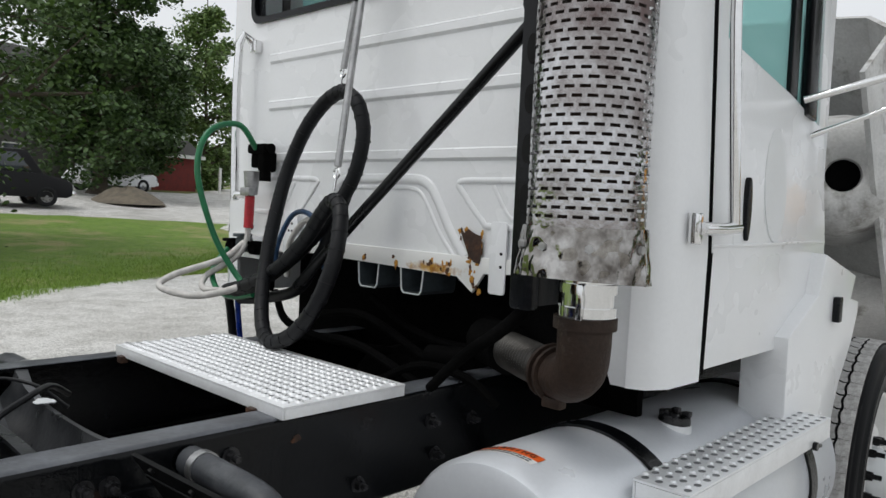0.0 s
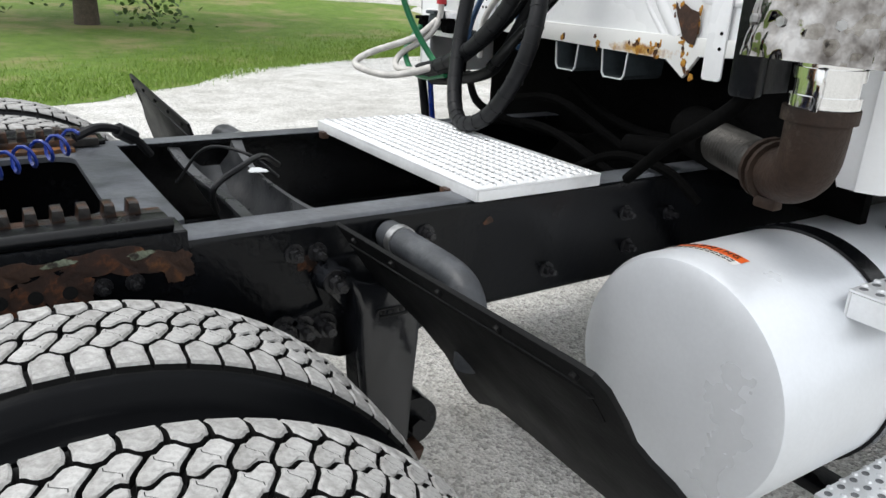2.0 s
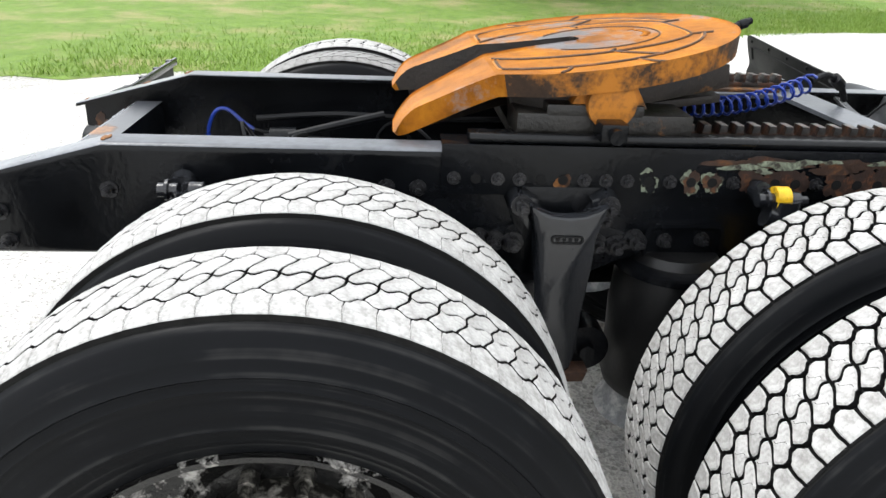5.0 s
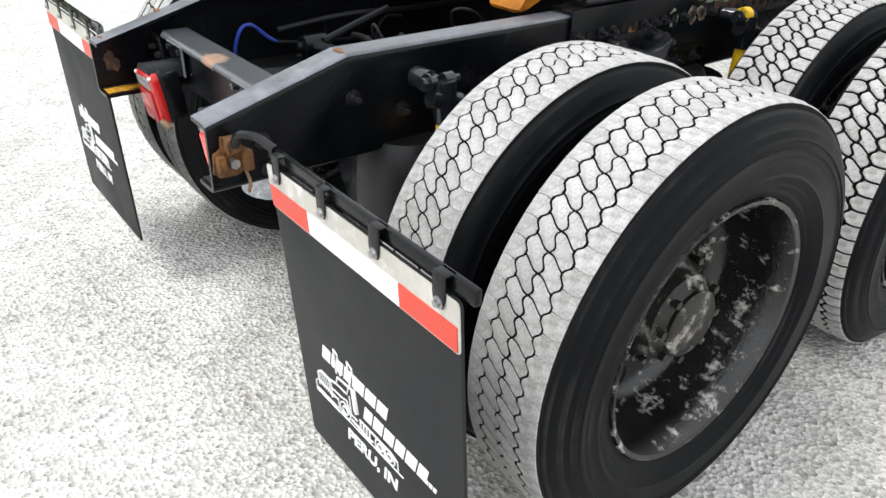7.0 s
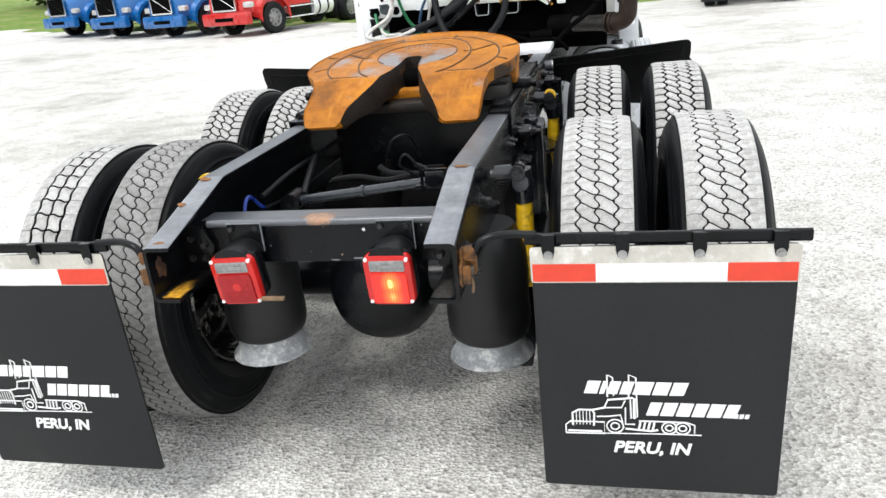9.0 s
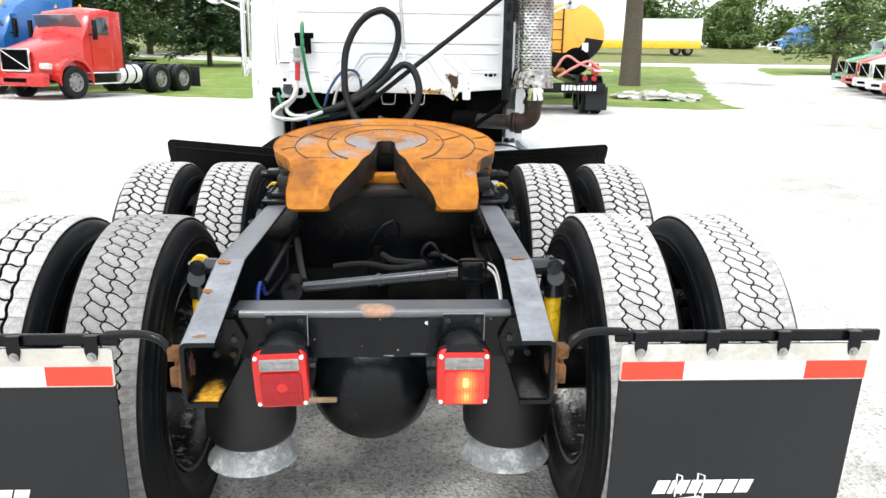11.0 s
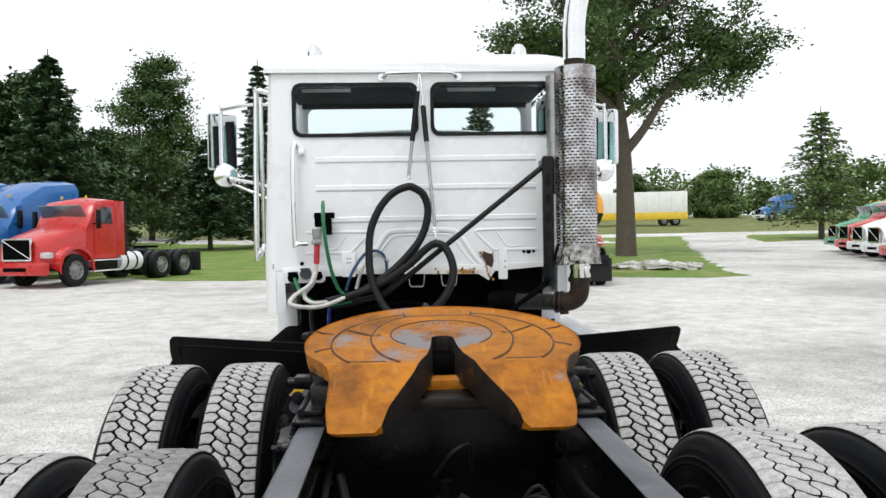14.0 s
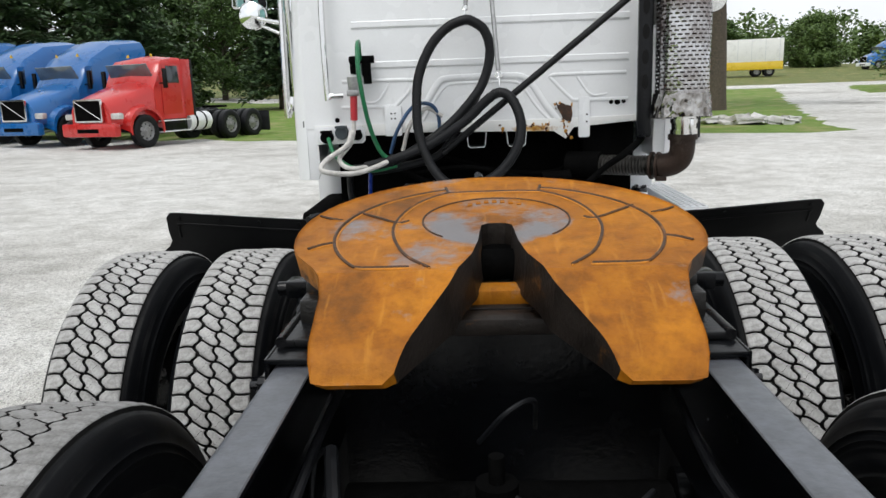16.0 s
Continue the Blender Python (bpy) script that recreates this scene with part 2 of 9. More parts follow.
def rust_at(name, base, centre, size, tint, dark, rough=0.4, spec=0.3, at=0.5):
    """Paint with one soft, ragged bloom of rust round a place."""
    m, n, l, b = nodes_of(name)
    c = n.new("ShaderNodeTexCoord")
    off, scl = n.new("ShaderNodeVectorMath"), n.new("ShaderNodeVectorMath")
    off.operation, scl.operation = "SUBTRACT", "DIVIDE"
    off.inputs[1].default_value, scl.inputs[1].default_value = centre, size
    l.new(c.outputs["Object"], off.inputs[0])
    l.new(off.outputs["Vector"], scl.inputs[0])
    far = n.new("ShaderNodeVectorMath")
    far.operation = "LENGTH"
    l.new(scl.outputs["Vector"], far.inputs[0])
    ragged = tex(n, l, "noise", 26, 6, 0.7)
    fine = tex(n, l, "noise", 70, 4, 0.7)
    near = ramped(n, l, far.outputs["Value"], [(0.0, (1, 1, 1)), (1.0, (0, 0, 0))])
    both = mixed(n, l, 0.5, near, ragged.outputs["Color"])
    f = ramped(n, l, both, [(at - 0.03, (0, 0, 0)), (at + 0.06, (1, 1, 1))])
    rust = ramped(n, l, fine.outputs["Fac"], [(0.38, dark), (0.60, tint)])
    l.new(mixed(n, l, f, base, rust), b.inputs["Base Color"])
    l.new(ramped(n, l, f, [(0.0, (rough,) * 3), (1.0, (0.9,) * 3)]), b.inputs["Roughness"])
    b.inputs["Specular IOR Level"].default_value = spec
    bumped(n, l, b, fine.outputs["Fac"], 0.1)
    return m


def plate_material():
    """Bright orange surface rust with steel worn through in patches."""
    m, n, l, b = nodes_of("rusted_coupling_plate")
    big, mid, fine = tex(n, l, "noise", 5, 6, 0.65), tex(n, l, "noise", 26, 5, 0.7), tex(n, l, "noise", 170, 3)
    rust = ramped(n, l, big.outputs["Fac"], [(0.28, (0.16, 0.058, 0.008)), (0.46, (0.36, 0.122, 0.006)), (0.66, (0.50, 0.188, 0.009))])
    rust = mixed(n, l, 0.45, rust, ramped(n, l, mid.outputs["Fac"], [(0.34, (0.36, 0.30, 0.24)), (0.56, (1, 1, 1))]), "MULTIPLY")
    streak = n.new("ShaderNodeTexNoise")
    streak.inputs["Scale"].default_value, streak.inputs["Detail"].default_value = 9.0, 6
    squeeze = n.new("ShaderNodeMapping")
    squeeze.inputs["Scale"].default_value = (5.0, 0.7, 1.0)
    place = n.new("ShaderNodeTexCoord")
    l.new(place.outputs["Object"], squeeze.inputs["Vector"])
    l.new(squeeze.outputs["Vector"], streak.inputs["Vector"])
    rust = mixed(n, l, ramped(n, l, streak.outputs["Fac"], [(0.60, (0, 0, 0)), (0.72, (0.75, 0.75, 0.75))]), rust, (0.52, 0.21, 0.02))
    grime = tex(n, l, "noise", 2.6, 7, 0.7)
    rust = mixed(n, l, 0.3, rust, ramped(n, l, grime.outputs["Fac"], [(0.40, (0.50, 0.47, 0.42)), (0.56, (1, 1, 1))]), "MULTIPLY")
    patch = tex(n, l, "noise", 3.4, 8, 0.72)
    c = n.new("ShaderNodeTexCoord")
    far = n.new("ShaderNodeVectorMath")
    far.operation = "DISTANCE"
    far.inputs[1].default_value = (0.0, 1.51, 1.25)
    l.new(c.outputs["Object"], far.inputs[0])
    ring = ramped(n, l, far.outputs["Value"], [(0.0, (0.08,) * 3), (0.07, (0.105,) * 3), (0.125, (0.145,) * 3), (0.165, (0.11,) * 3), (0.18, (0.0,) * 3)])
    worn = mixed(n, l, 1.0, patch.outputs["Fac"], ring, "ADD")
    side = n.new("ShaderNodeVectorMath")
    side.operation = "DISTANCE"
    side.inputs[1].default_value = (-0.28, 1.47, 1.245)
    l.new(c.outputs["Object"], side.inputs[0])
    worn = mixed(n, l, 1.0, worn, ramped(n, l, side.outputs["Value"], [(0.0, (0.10,) * 3), (0.07, (0.08,) * 3), (0.11, (0.0,) * 3)]), "ADD")
    steel = ramped(n, l, worn, [(0.575, (0, 0, 0)), (0.69, (0.9, 0.9, 0.9))])
    l.new(mixed(n, l, steel, rust, (0.25, 0.255, 0.27)), b.inputs["Base Color"])
    l.new(ramped(n, l, steel, [(0.0, (0.52,) * 3), (1.0, (0.34,) * 3)]), b.inputs["Roughness"])
    l.new(ramped(n, l, steel, [(0.0, (0,) * 3), (1.0, (0.6,) * 3)]), b.inputs["Metallic"])
    b.inputs["Specular IOR Level"].default_value = 0.2
    bumped(n, l, b, fine.outputs["Fac"], 0.2)
    return m


PLATE = plate_material()
GROOVE_RUST = mat("dark_greasy_groove", (0.055, 0.022, 0.007), 0.6, var=0.5, scale=20, bump=0.2, dirt=(0.20, 0.07, 0.01), dirt_at=0.60, dirt_scale=14)
THROAT = mat("greasy_black_casting", (0.018, 0.013, 0.01), 0.5, 0.2, var=0.5, scale=12, bump=0.25, dirt=(0.20, 0.08, 0.015), dirt_at=0.66, dirt_scale=11)
LIP = mat("highlight_rust_edge", (0.52, 0.20, 0.015), 0.5, var=0.25, scale=18, bump=0.1)
PLATE_EDGE = mat("dark_rusted_casting", (0.06, 0.03, 0.014), 0.75, 0.2, var=0.5, scale=9, bump=0.25, dirt=(0.44, 0.16, 0.014), dirt_at=0.50, dirt_scale=6)


def gravel_material():
    m, n, l, b = nodes_of("crushed_limestone")
    wide, mid = tex(n, l, "noise", 0.22, 6, 0.6), tex(n, l, "noise", 2.3, 6, 0.65)
    stone, small = tex(n, l, "voronoi", 66), tex(n, l, "noise", 120, 4, 0.7)
    col = ramped(n, l, wide.outputs["Fac"], [(0.34, (0.56, 0.545, 0.515)), (0.48, (0.80, 0.785, 0.755)), (0.64, (0.90, 0.89, 0.865))])
    col = mixed(n, l, 0.6, col, ramped(n, l, mid.outputs["Fac"], [(0.3, (0.50, 0.49, 0.46)), (0.58, (1, 1, 1))]), "MULTIPLY")
    grains = ramped(n, l, stone.outputs["Color"], [(0.12, (0.42, 0.415, 0.405)), (0.45, (0.88, 0.88, 0.87)), (0.8, (1.06, 1.06, 1.05))])
    col = mixed(n, l, 0.8, col, grains, "MULTIPLY")
    col = mixed(n, l, 0.7, col, ramped(n, l, small.outputs["Fac"], [(0.36, (0.45, 0.45, 0.45)), (0.56, (1, 1, 1))]), "MULTIPLY")
    l.new(col, b.inputs["Base Color"])
    b.inputs["Roughness"].default_value = 0.95
    bumped(n, l, b, stone.outputs["Distance"], 0.7, 0.016)
    return m


def grass_material(name, lo, hi, dry):
    m, n, l, b = nodes_of(name)
    wide, mid, fine = tex(n, l, "noise", 0.75, 6, 0.65), tex(n, l, "noise", 3.5, 6, 0.7), tex(n, l, "noise", 60, 4)
    col = ramped(n, l, mid.outputs["Fac"], [(0.3, lo), (0.7, hi)])
    col = mixed(n, l, ramped(n, l, wide.outputs["Fac"], [(0.49, (0, 0, 0)), (0.64, (0.85, 0.85, 0.85))]), col, dry)
    col = mixed(n, l, 0.8, col, ramped(n, l, fine.outputs["Fac"], [(0.3, (0.45, 0.45, 0.45)), (0.65, (1, 1, 1))]), "MULTIPLY")
    l.new(col, b.inputs["Base Color"])
    b.inputs["Roughness"].default_value = 0.9
    bumped(n, l, b, fine.outputs["Fac"], 0.8, 0.03)
    return m


GRAVEL = gravel_material()
GRASS = grass_material("mown_grass", (0.11, 0.20, 0.018), (0.21, 0.34, 0.045), (0.36, 0.33, 0.14))
MEADOW = grass_material("rough_meadow", (0.10, 0.14, 0.03), (0.20, 0.23, 0.06), (0.32, 0.27, 0.10))


def leaf_material(name, lo, hi):
    m, n, l, b = nodes_of(name)
    g = n.new("ShaderNodeNewGeometry")
    l.new(ramped(n, l, g.outputs["Random Per Island"], [(0.0, lo), (1.0, hi)]), b.inputs["Base Color"])
    b.inputs["Roughness"].default_value = 0.6
    return m


LEAF = leaf_material("green_leaves", (0.025, 0.06, 0.01), (0.085, 0.15, 0.03))
LEAF_PALE = leaf_material("pale_green_leaves", (0.07, 0.13, 0.03), (0.17, 0.25, 0.07))
LEAF_MID = leaf_material("haze_pale_green_leaves", (0.05, 0.10, 0.02), (0.13, 0.20, 0.05))
HANGER_BLACK = mat("satin_black_cast_paint", (0.0120, 0.0132, 0.0160), 0.17, var=0.35, scale=6, grain=50, bump=0.08, spec=0.55, dirt=(0.03, 0.031, 0.035), dirt_at=0.70, dirt_scale=14)
LEAF_DARK = leaf_material("deep_green_leaves", (0.016, 0.041, 0.008), (0.068, 0.128, 0.027))
NEEDLE = leaf_material("dark_needles", (0.019, 0.049, 0.019), (0.068, 0.121, 0.043))
BARK = mat("grey_brown_bark", (0.10, 0.08, 0.06), 0.9, var=0.4, scale=12, grain=40, bump=0.8)


def glass_material(name, tint=(0.9, 0.95, 0.95), clear=1.0):
    m, n, l, b = nodes_of(name)
    b.inputs["Base Color"].default_value = (*tint, 1)
    b.inputs["Roughness"].default_value = 0.02
    b.inputs["Transmission Weight"].default_value = clear
    b.inputs["IOR"].default_value = 1.1
    return m


GLASS = glass_material("window_glass")
GLASS_TEAL = glass_material("teal_tinted_glass", (0.42, 0.74, 0.72), 0.45)
MIRROR = mat("mirror_glass", (0.85, 0.87, 0.88), 0.02, 1.0, var=0.0, bump=0)
# Paler, part-metal base puts the sky's reflection into the windscreen colour.
SCREEN_PALE = mat("sky_lit_windscreen", (0.16, 0.19, 0.20), 0.08, 0.5, var=0.2, scale=3, bump=0, coat=0.5)
TRUCK_LENS = mat("bright_headlamp_lens", (0.62, 0.62, 0.60), 0.15, 0.3, var=0.2, scale=20, bump=0.05, coat=0.5)
RIM_GREY = mat("dull_grey_rim", (0.30, 0.30, 0.30), 0.4, 0.4, var=0.25, scale=8, bump=0.1)
SCREEN = mat("dark_windscreen", (0.03, 0.04, 0.05), 0.06, var=0.2, scale=3, bump=0, coat=0.5)


def paint(name, c):
    return mat(name, c, 0.3, var=0.05, scale=2, bump=0.01, coat=0.4)


RED = paint("red_truck_paint", (0.52, 0.022, 0.02))
BLUE = paint("blue_truck_paint", (0.006, 0.115, 0.36))
GREEN = paint("green_truck_paint", (0.02, 0.28, 0.12))
BLACK_CAR = mat("black_van_paint", (0.006, 0.006, 0.007), 0.35, var=0.1, scale=2, bump=0.01, spec=0.2)
ORANGE = paint("orange_tank_paint", (0.72, 0.32, 0.02))
YELLOW_BAND = paint("yellow_band_paint", (0.72, 0.50, 0.03))


def lit_lens():
    """Ribbed red lens with two bulb filaments shining through it."""
    m, n, l, b = nodes_of("lit_red_lens")
    c = n.new("ShaderNodeTexCoord")
    light = None
    for where, gain in (((0.231, 0.0, 0.836), 1.0), ((0.231, 0.0, 0.797), 0.75)):
        off, scl, far = (n.new("ShaderNodeVectorMath") for _ in range(3))
        off.operation, scl.operation, far.operation = "SUBTRACT", "MULTIPLY", "LENGTH"
        off.inputs[1].default_value, scl.inputs[1].default_value = where, (1.0, 0.0, 0.72)
        l.new(c.outputs["Object"], off.inputs[0])
        l.new(off.outputs["Vector"], scl.inputs[0])
        l.new(scl.outputs["Vector"], far.inputs[0])
        glow = ramped(n, l, far.outputs["Value"], [(0.0, (1.6 * gain, 0.62 * gain, 0.16 * gain)), (0.012, (1.3 * gain, 0.22 * gain, 0.035 * gain)), (0.03, (0.55, 0.03, 0.012)), (0.065, (0.20, 0.006, 0.004))])
        light = glow if light is None else mixed(n, l, 1.0, light, glow, "LIGHTEN")
    ribs = n.new("ShaderNodeTexWave")
    ribs.inputs["Scale"].default_value, ribs.inputs["Distortion"].default_value = 42.0, 0.6
    l.new(c.outputs["Object"], ribs.inputs["Vector"])
    light = mixed(n, l, 0.55, light, ramped(n, l, ribs.outputs["Fac"], [(0.2, (0.55,) * 3), (0.8, (1.15,) * 3)]), "MULTIPLY")
    b.inputs["Base Color"].default_value = (0.36, 0.010, 0.012, 1)
    b.inputs["Roughness"].default_value = 0.15
    l.new(light, b.inputs["Emission Color"])
    b.inputs["Emission Strength"].default_value = 1.0
    return m


def lamp_glow():
    m, n, l, b = nodes_of("lit_brake_bulb")
    b.inputs["Base Color"].default_value = (0.6, 0.05, 0.01, 1)
    b.inputs["Emission Color"].default_value = (1.0, 0.42, 0.10, 1)
    b.inputs["Emission Strength"].default_value = 2.2
    return m


GLOW = lamp_glow()
LIT_LENS = lit_lens()

# ---------------------------------------------------------------- mesh helpers
def part(name, bm, material, parent=None, label="", smooth=True, at=None):
    """Links a bmesh as one mesh object under a thing or a part."""
    me = bpy.data.meshes.new(name)
    bm.to_mesh(me)
    bm.free()
    for m in material if isinstance(material, (list, tuple)) else [material]:
        me.materials.append(m)
    if smooth:
        me.shade_smooth()
        me.set_sharp_from_angle(angle=radians(38))
    ob = new(name, me)
    if at is not None:
        ob.matrix_basis = at
    ob.parent = parent
    return tagged(ob, label)


def again(name, source, parent, at, label=""):
    """One more object on the mesh of source."""
    ob = new(name, source.data)
    ob.matrix_basis = at
    ob.parent = parent
    return tagged(ob, label)


def thing(name, label, category, group="", at=None, kind=""):
    ob = new(name)
    ob.empty_display_size = 0.1
    if at is not None:
        ob.matrix_basis = at
    return tagged(ob, label, category, group, kind)


def shift(x, y, z):
    return Matrix.Translation((x, y, z))


def box(bm, cx, cy, cz, sx, sy, sz, bevel=0.0, m=None, seg=2):
    r = bmesh.ops.create_cube(bm, size=1.0)
    v = r["verts"]
    bmesh.ops.scale(bm, vec=(sx, sy, sz), verts=v)
    if bevel:
        e = list({e for q in v for e in q.link_edges})
        g = bmesh.ops.bevel(bm, geom=e, offset=bevel, segments=seg, profile=0.6, affect="EDGES")
        v = list({q for f in g["faces"] for q in f.verts} | {q for q in v if q.is_valid})
    t = shift(cx, cy, cz)
    bmesh.ops.transform(bm, matrix=t if m is None else m @ t, verts=v)
    return v


def frame_of(p0, p1):
    d = (Vector(p1) - Vector(p0)).normalized()
    return d.to_track_quat("Z", "Y").to_matrix().to_4x4()


def cyl(bm, p0, p1, r0, r1=None, seg=20, caps=True):
    p0, p1 = Vector(p0), Vector(p1)
    m = Matrix.Translation((p0 + p1) / 2) @ frame_of(p0, p1)
    g = bmesh.ops.create_cone(bm, cap_ends=caps, segments=seg, radius1=r0, radius2=r0 if r1 is None else r1, depth=(p1 - p0).length, matrix=m)
    return g["verts"]


def lathe(bm, profile, seg=48, m=None, closed=False, mats=None):
    """Turns (radius, height) pairs round z."""
    rings = []
    for r, h in profile:
        rings.append([bm.verts.new((r * math.cos(2 * math.pi * i / seg), r * math.sin(2 * math.pi * i / seg), h)) for i in range(seg)])
    pairs = list(zip(rings, rings[1:])) + ([(rings[-1], rings[0])] if closed else [])
    for k, (a, b) in enumerate(pairs):
        for i in range(seg):
            f = bm.faces.new((a[i], a[(i + 1) % seg], b[(i + 1) % seg], b[i]))
            if mats:
                f.material_index = mats[k]
    if m is not None:
        bmesh.ops.transform(bm, matrix=m, verts=[v for ring in rings for v in ring])
    return rings


def spline(points, steps=6):
    """Catmull-Rom through the points."""
    p = [Vector(q) for q in points]
    p = [2 * p[0] - p[1]] + p + [2 * p[-1] - p[-2]]
    done = []
    for a, b, c, d in zip(p, p[1:], p[2:], p[3:]):
        for k in range(steps):
            t = k / steps
            done.append(0.5 * ((2 * b) + (c - a) * t + (2 * a - 5 * b + 4 * c - d) * t * t + (3 * b - a - 3 * c + d) * t ** 3))
    return done + [p[-2]]


def tube(bm, points, r, seg=10, steps=6, caps=True, smooth=True):
    """A pipe along the points; r is a number or a function of the way along (0 to 1)."""
    p = spline(points, steps) if smooth else [Vector(q) for q in points]
    side = None
    rings = []
    for i, q in enumerate(p):
        d = (p[min(i + 1, len(p) - 1)] - p[max(i - 1, 0)]).normalized()
        side = d.orthogonal().normalized() if side is None else (side - d * side.dot(d)).normalized()
        up = d.cross(side)
        rad = r(i / (len(p) - 1)) if callable(r) else r
        rings.append([bm.verts.new(q + rad * (side * math.cos(2 * math.pi * k / seg) + up * math.sin(2 * math.pi * k / seg))) for k in range(seg)])
    for a, b in zip(rings, rings[1:]):
        for k in range(seg):
            bm.faces.new((a[k], a[(k + 1) % seg], b[(k + 1) % seg], b[k]))
    if caps:
        bm.faces.new(rings[0][::-1])
        bm.faces.new(rings[-1])
    return rings


def prism(bm, outline, lo, hi, axis="z", bevel=0.0, m=None):
    """Extrudes a 2D outline between lo and hi along an axis: z takes (x, y), y takes (x, z), x takes (y, z)."""
    put = {"z": lambda a, b, c: (a, b, c), "y": lambda a, b, c: (a, c, b), "x": lambda a, b, c: (c, a, b)}[axis]
    low = [bm.verts.new(put(a, b, lo)) for a, b in outline]
    top = [bm.verts.new(put(a, b, hi)) for a, b in outline]
    k = len(outline)
    faces = [bm.faces.new(low), bm.faces.new(top[::-1])] + [bm.faces.new((low[i], top[i], top[(i + 1) % k], low[(i + 1) % k])) for i in range(k)]
    bmesh.ops.recalc_face_normals(bm, faces=faces)
    v = low + top
    if bevel:
        e = [e for e in {e for f in faces[:2] for e in f.edges}]
        g = bmesh.ops.bevel(bm, geom=e, offset=bevel, segments=2, profile=0.6, affect="EDGES")
        v = list({q for f in g["faces"] for q in f.verts} | {q for q in v if q.is_valid})
    if m is not None:
        bmesh.ops.transform(bm, matrix=m, verts=v)
    return v


def rounded(x0, y0, x1, y1, r, seg=5):
    """Outline of a rectangle with round corners."""
    pts = []
    for cx, cy, a in ((x1 - r, y1 - r, 0), (x0 + r, y1 - r, 90), (x0 + r, y0 + r, 180), (x1 - r, y0 + r, 270)):
        pts += [(cx + r * math.cos(radians(a + 90 * k / seg)), cy + r * math.sin(radians(a + 90 * k / seg))) for k in range(seg + 1)]
    return pts


def ring_frame(bm, outer, inner, lo, hi, axis="y", m=None):
    """A flat frame with a hole; outer and inner have as many points."""
    put = {"z": lambda a, b, c: (a, b, c), "y": lambda a, b, c: (a, c, b), "x": lambda a, b, c: (c, a, b)}[axis]
    loops = [[bm.verts.new(put(a, b, h)) for a, b in o] for o, h in ((outer, lo), (outer, hi), (inner, hi), (inner, lo))]
    k, faces = len(outer), []
    for p, q in zip(loops, loops[1:] + loops[:1]):
        faces += [bm.faces.new((p[i], q[i], q[(i + 1) % k], p[(i + 1) % k])) for i in range(k)]
    bmesh.ops.recalc_face_normals(bm, faces=faces)
    if m is not None:
        bmesh.ops.transform(bm, matrix=m, verts=[v for o in loops for v in o])


def letters(name, text, size, material, parent, at, depth=0.0008, shear=0.0, bold=0.0):
    """Writing in the built-in font, as a mesh."""
    c = bpy.data.curves.new(name, "FONT")
    c.body, c.size, c.extrude, c.shear, c.align_x, c.align_y = text, size, depth, shear, "CENTER", "CENTER"
    c.offset = bold
    tmp = bpy.data.objects.new(name, c)
    me = bpy.data.meshes.new_from_object(tmp)
    bpy.data.objects.remove(tmp)
    me.materials.clear()
    me.materials.append(material)
    ob = new(name, me)
    ob.matrix_basis = at
    ob.parent = parent
    return ob


def rise(x, y):
    """Height of the ground."""
    def bowl(u, k, far, s):
        if u <= 0:
            return 0.0
        return k * u * u if u < far else k * far * far + 2 * k * far * s * (1 - math.exp(-(u - far) / s))
    return bowl(y - 18, 0.00035, 80, 25) + bowl(-x - 9, 0.0022, 20, 18)

# ---------------------------------------------------------------- ground
def sheet(bm, xs, ys, lift):
    grid = [[bm.verts.new((x, y, rise(x, y) + lift)) for x in xs] for y in ys]
    for a, b in zip(grid, grid[1:]):
        for i in range(len(xs) - 1):
            bm.faces.new((a[i], a[i + 1], b[i + 1], b[i]))


def steps_to(edges):
    """Coordinates from (start, end, step) runs."""
    out = []
    for a, b, s in edges:
        k = max(1, round((b - a) / s))
        out += [a + (b - a) * i / k for i in range(k)]
    return out + [edges[-1][1]]


bm = bmesh.new()
sheet(bm, steps_to([(-1500, -120, 300), (-120, -8, 4), (-8, 12, 2), (12, 120, 6), (120, 1500, 300)]), steps_to([(-1200, -60, 250), (-60, -4, 8), (-4, 18, 2), (18, 130, 4), (130, 1800, 300)]), 0)
tagged(part("ground", bm, GRAVEL), "pale crushed limestone gravel of the truck yard", "gravel", kind="structure")


def smooth_edge(points, wobble, seed):
    """A closed outline cut finer, with an uneven edge."""
    rnd = random.Random(seed)
    out = []
    for (ax, ay), (bx, by) in zip(points, points[1:] + points[:1]):
        k = max(1, min(40, int(math.hypot(bx - ax, by - ay) / 0.6)))
        for i in range(k):
            t = i / k
            j = wobble * min(1, math.hypot(bx - ax, by - ay) / 4)
            out.append((ax + (bx - ax) * t + rnd.uniform(-j, j), ay + (by - ay) * t + rnd.uniform(-j, j)))
    return out


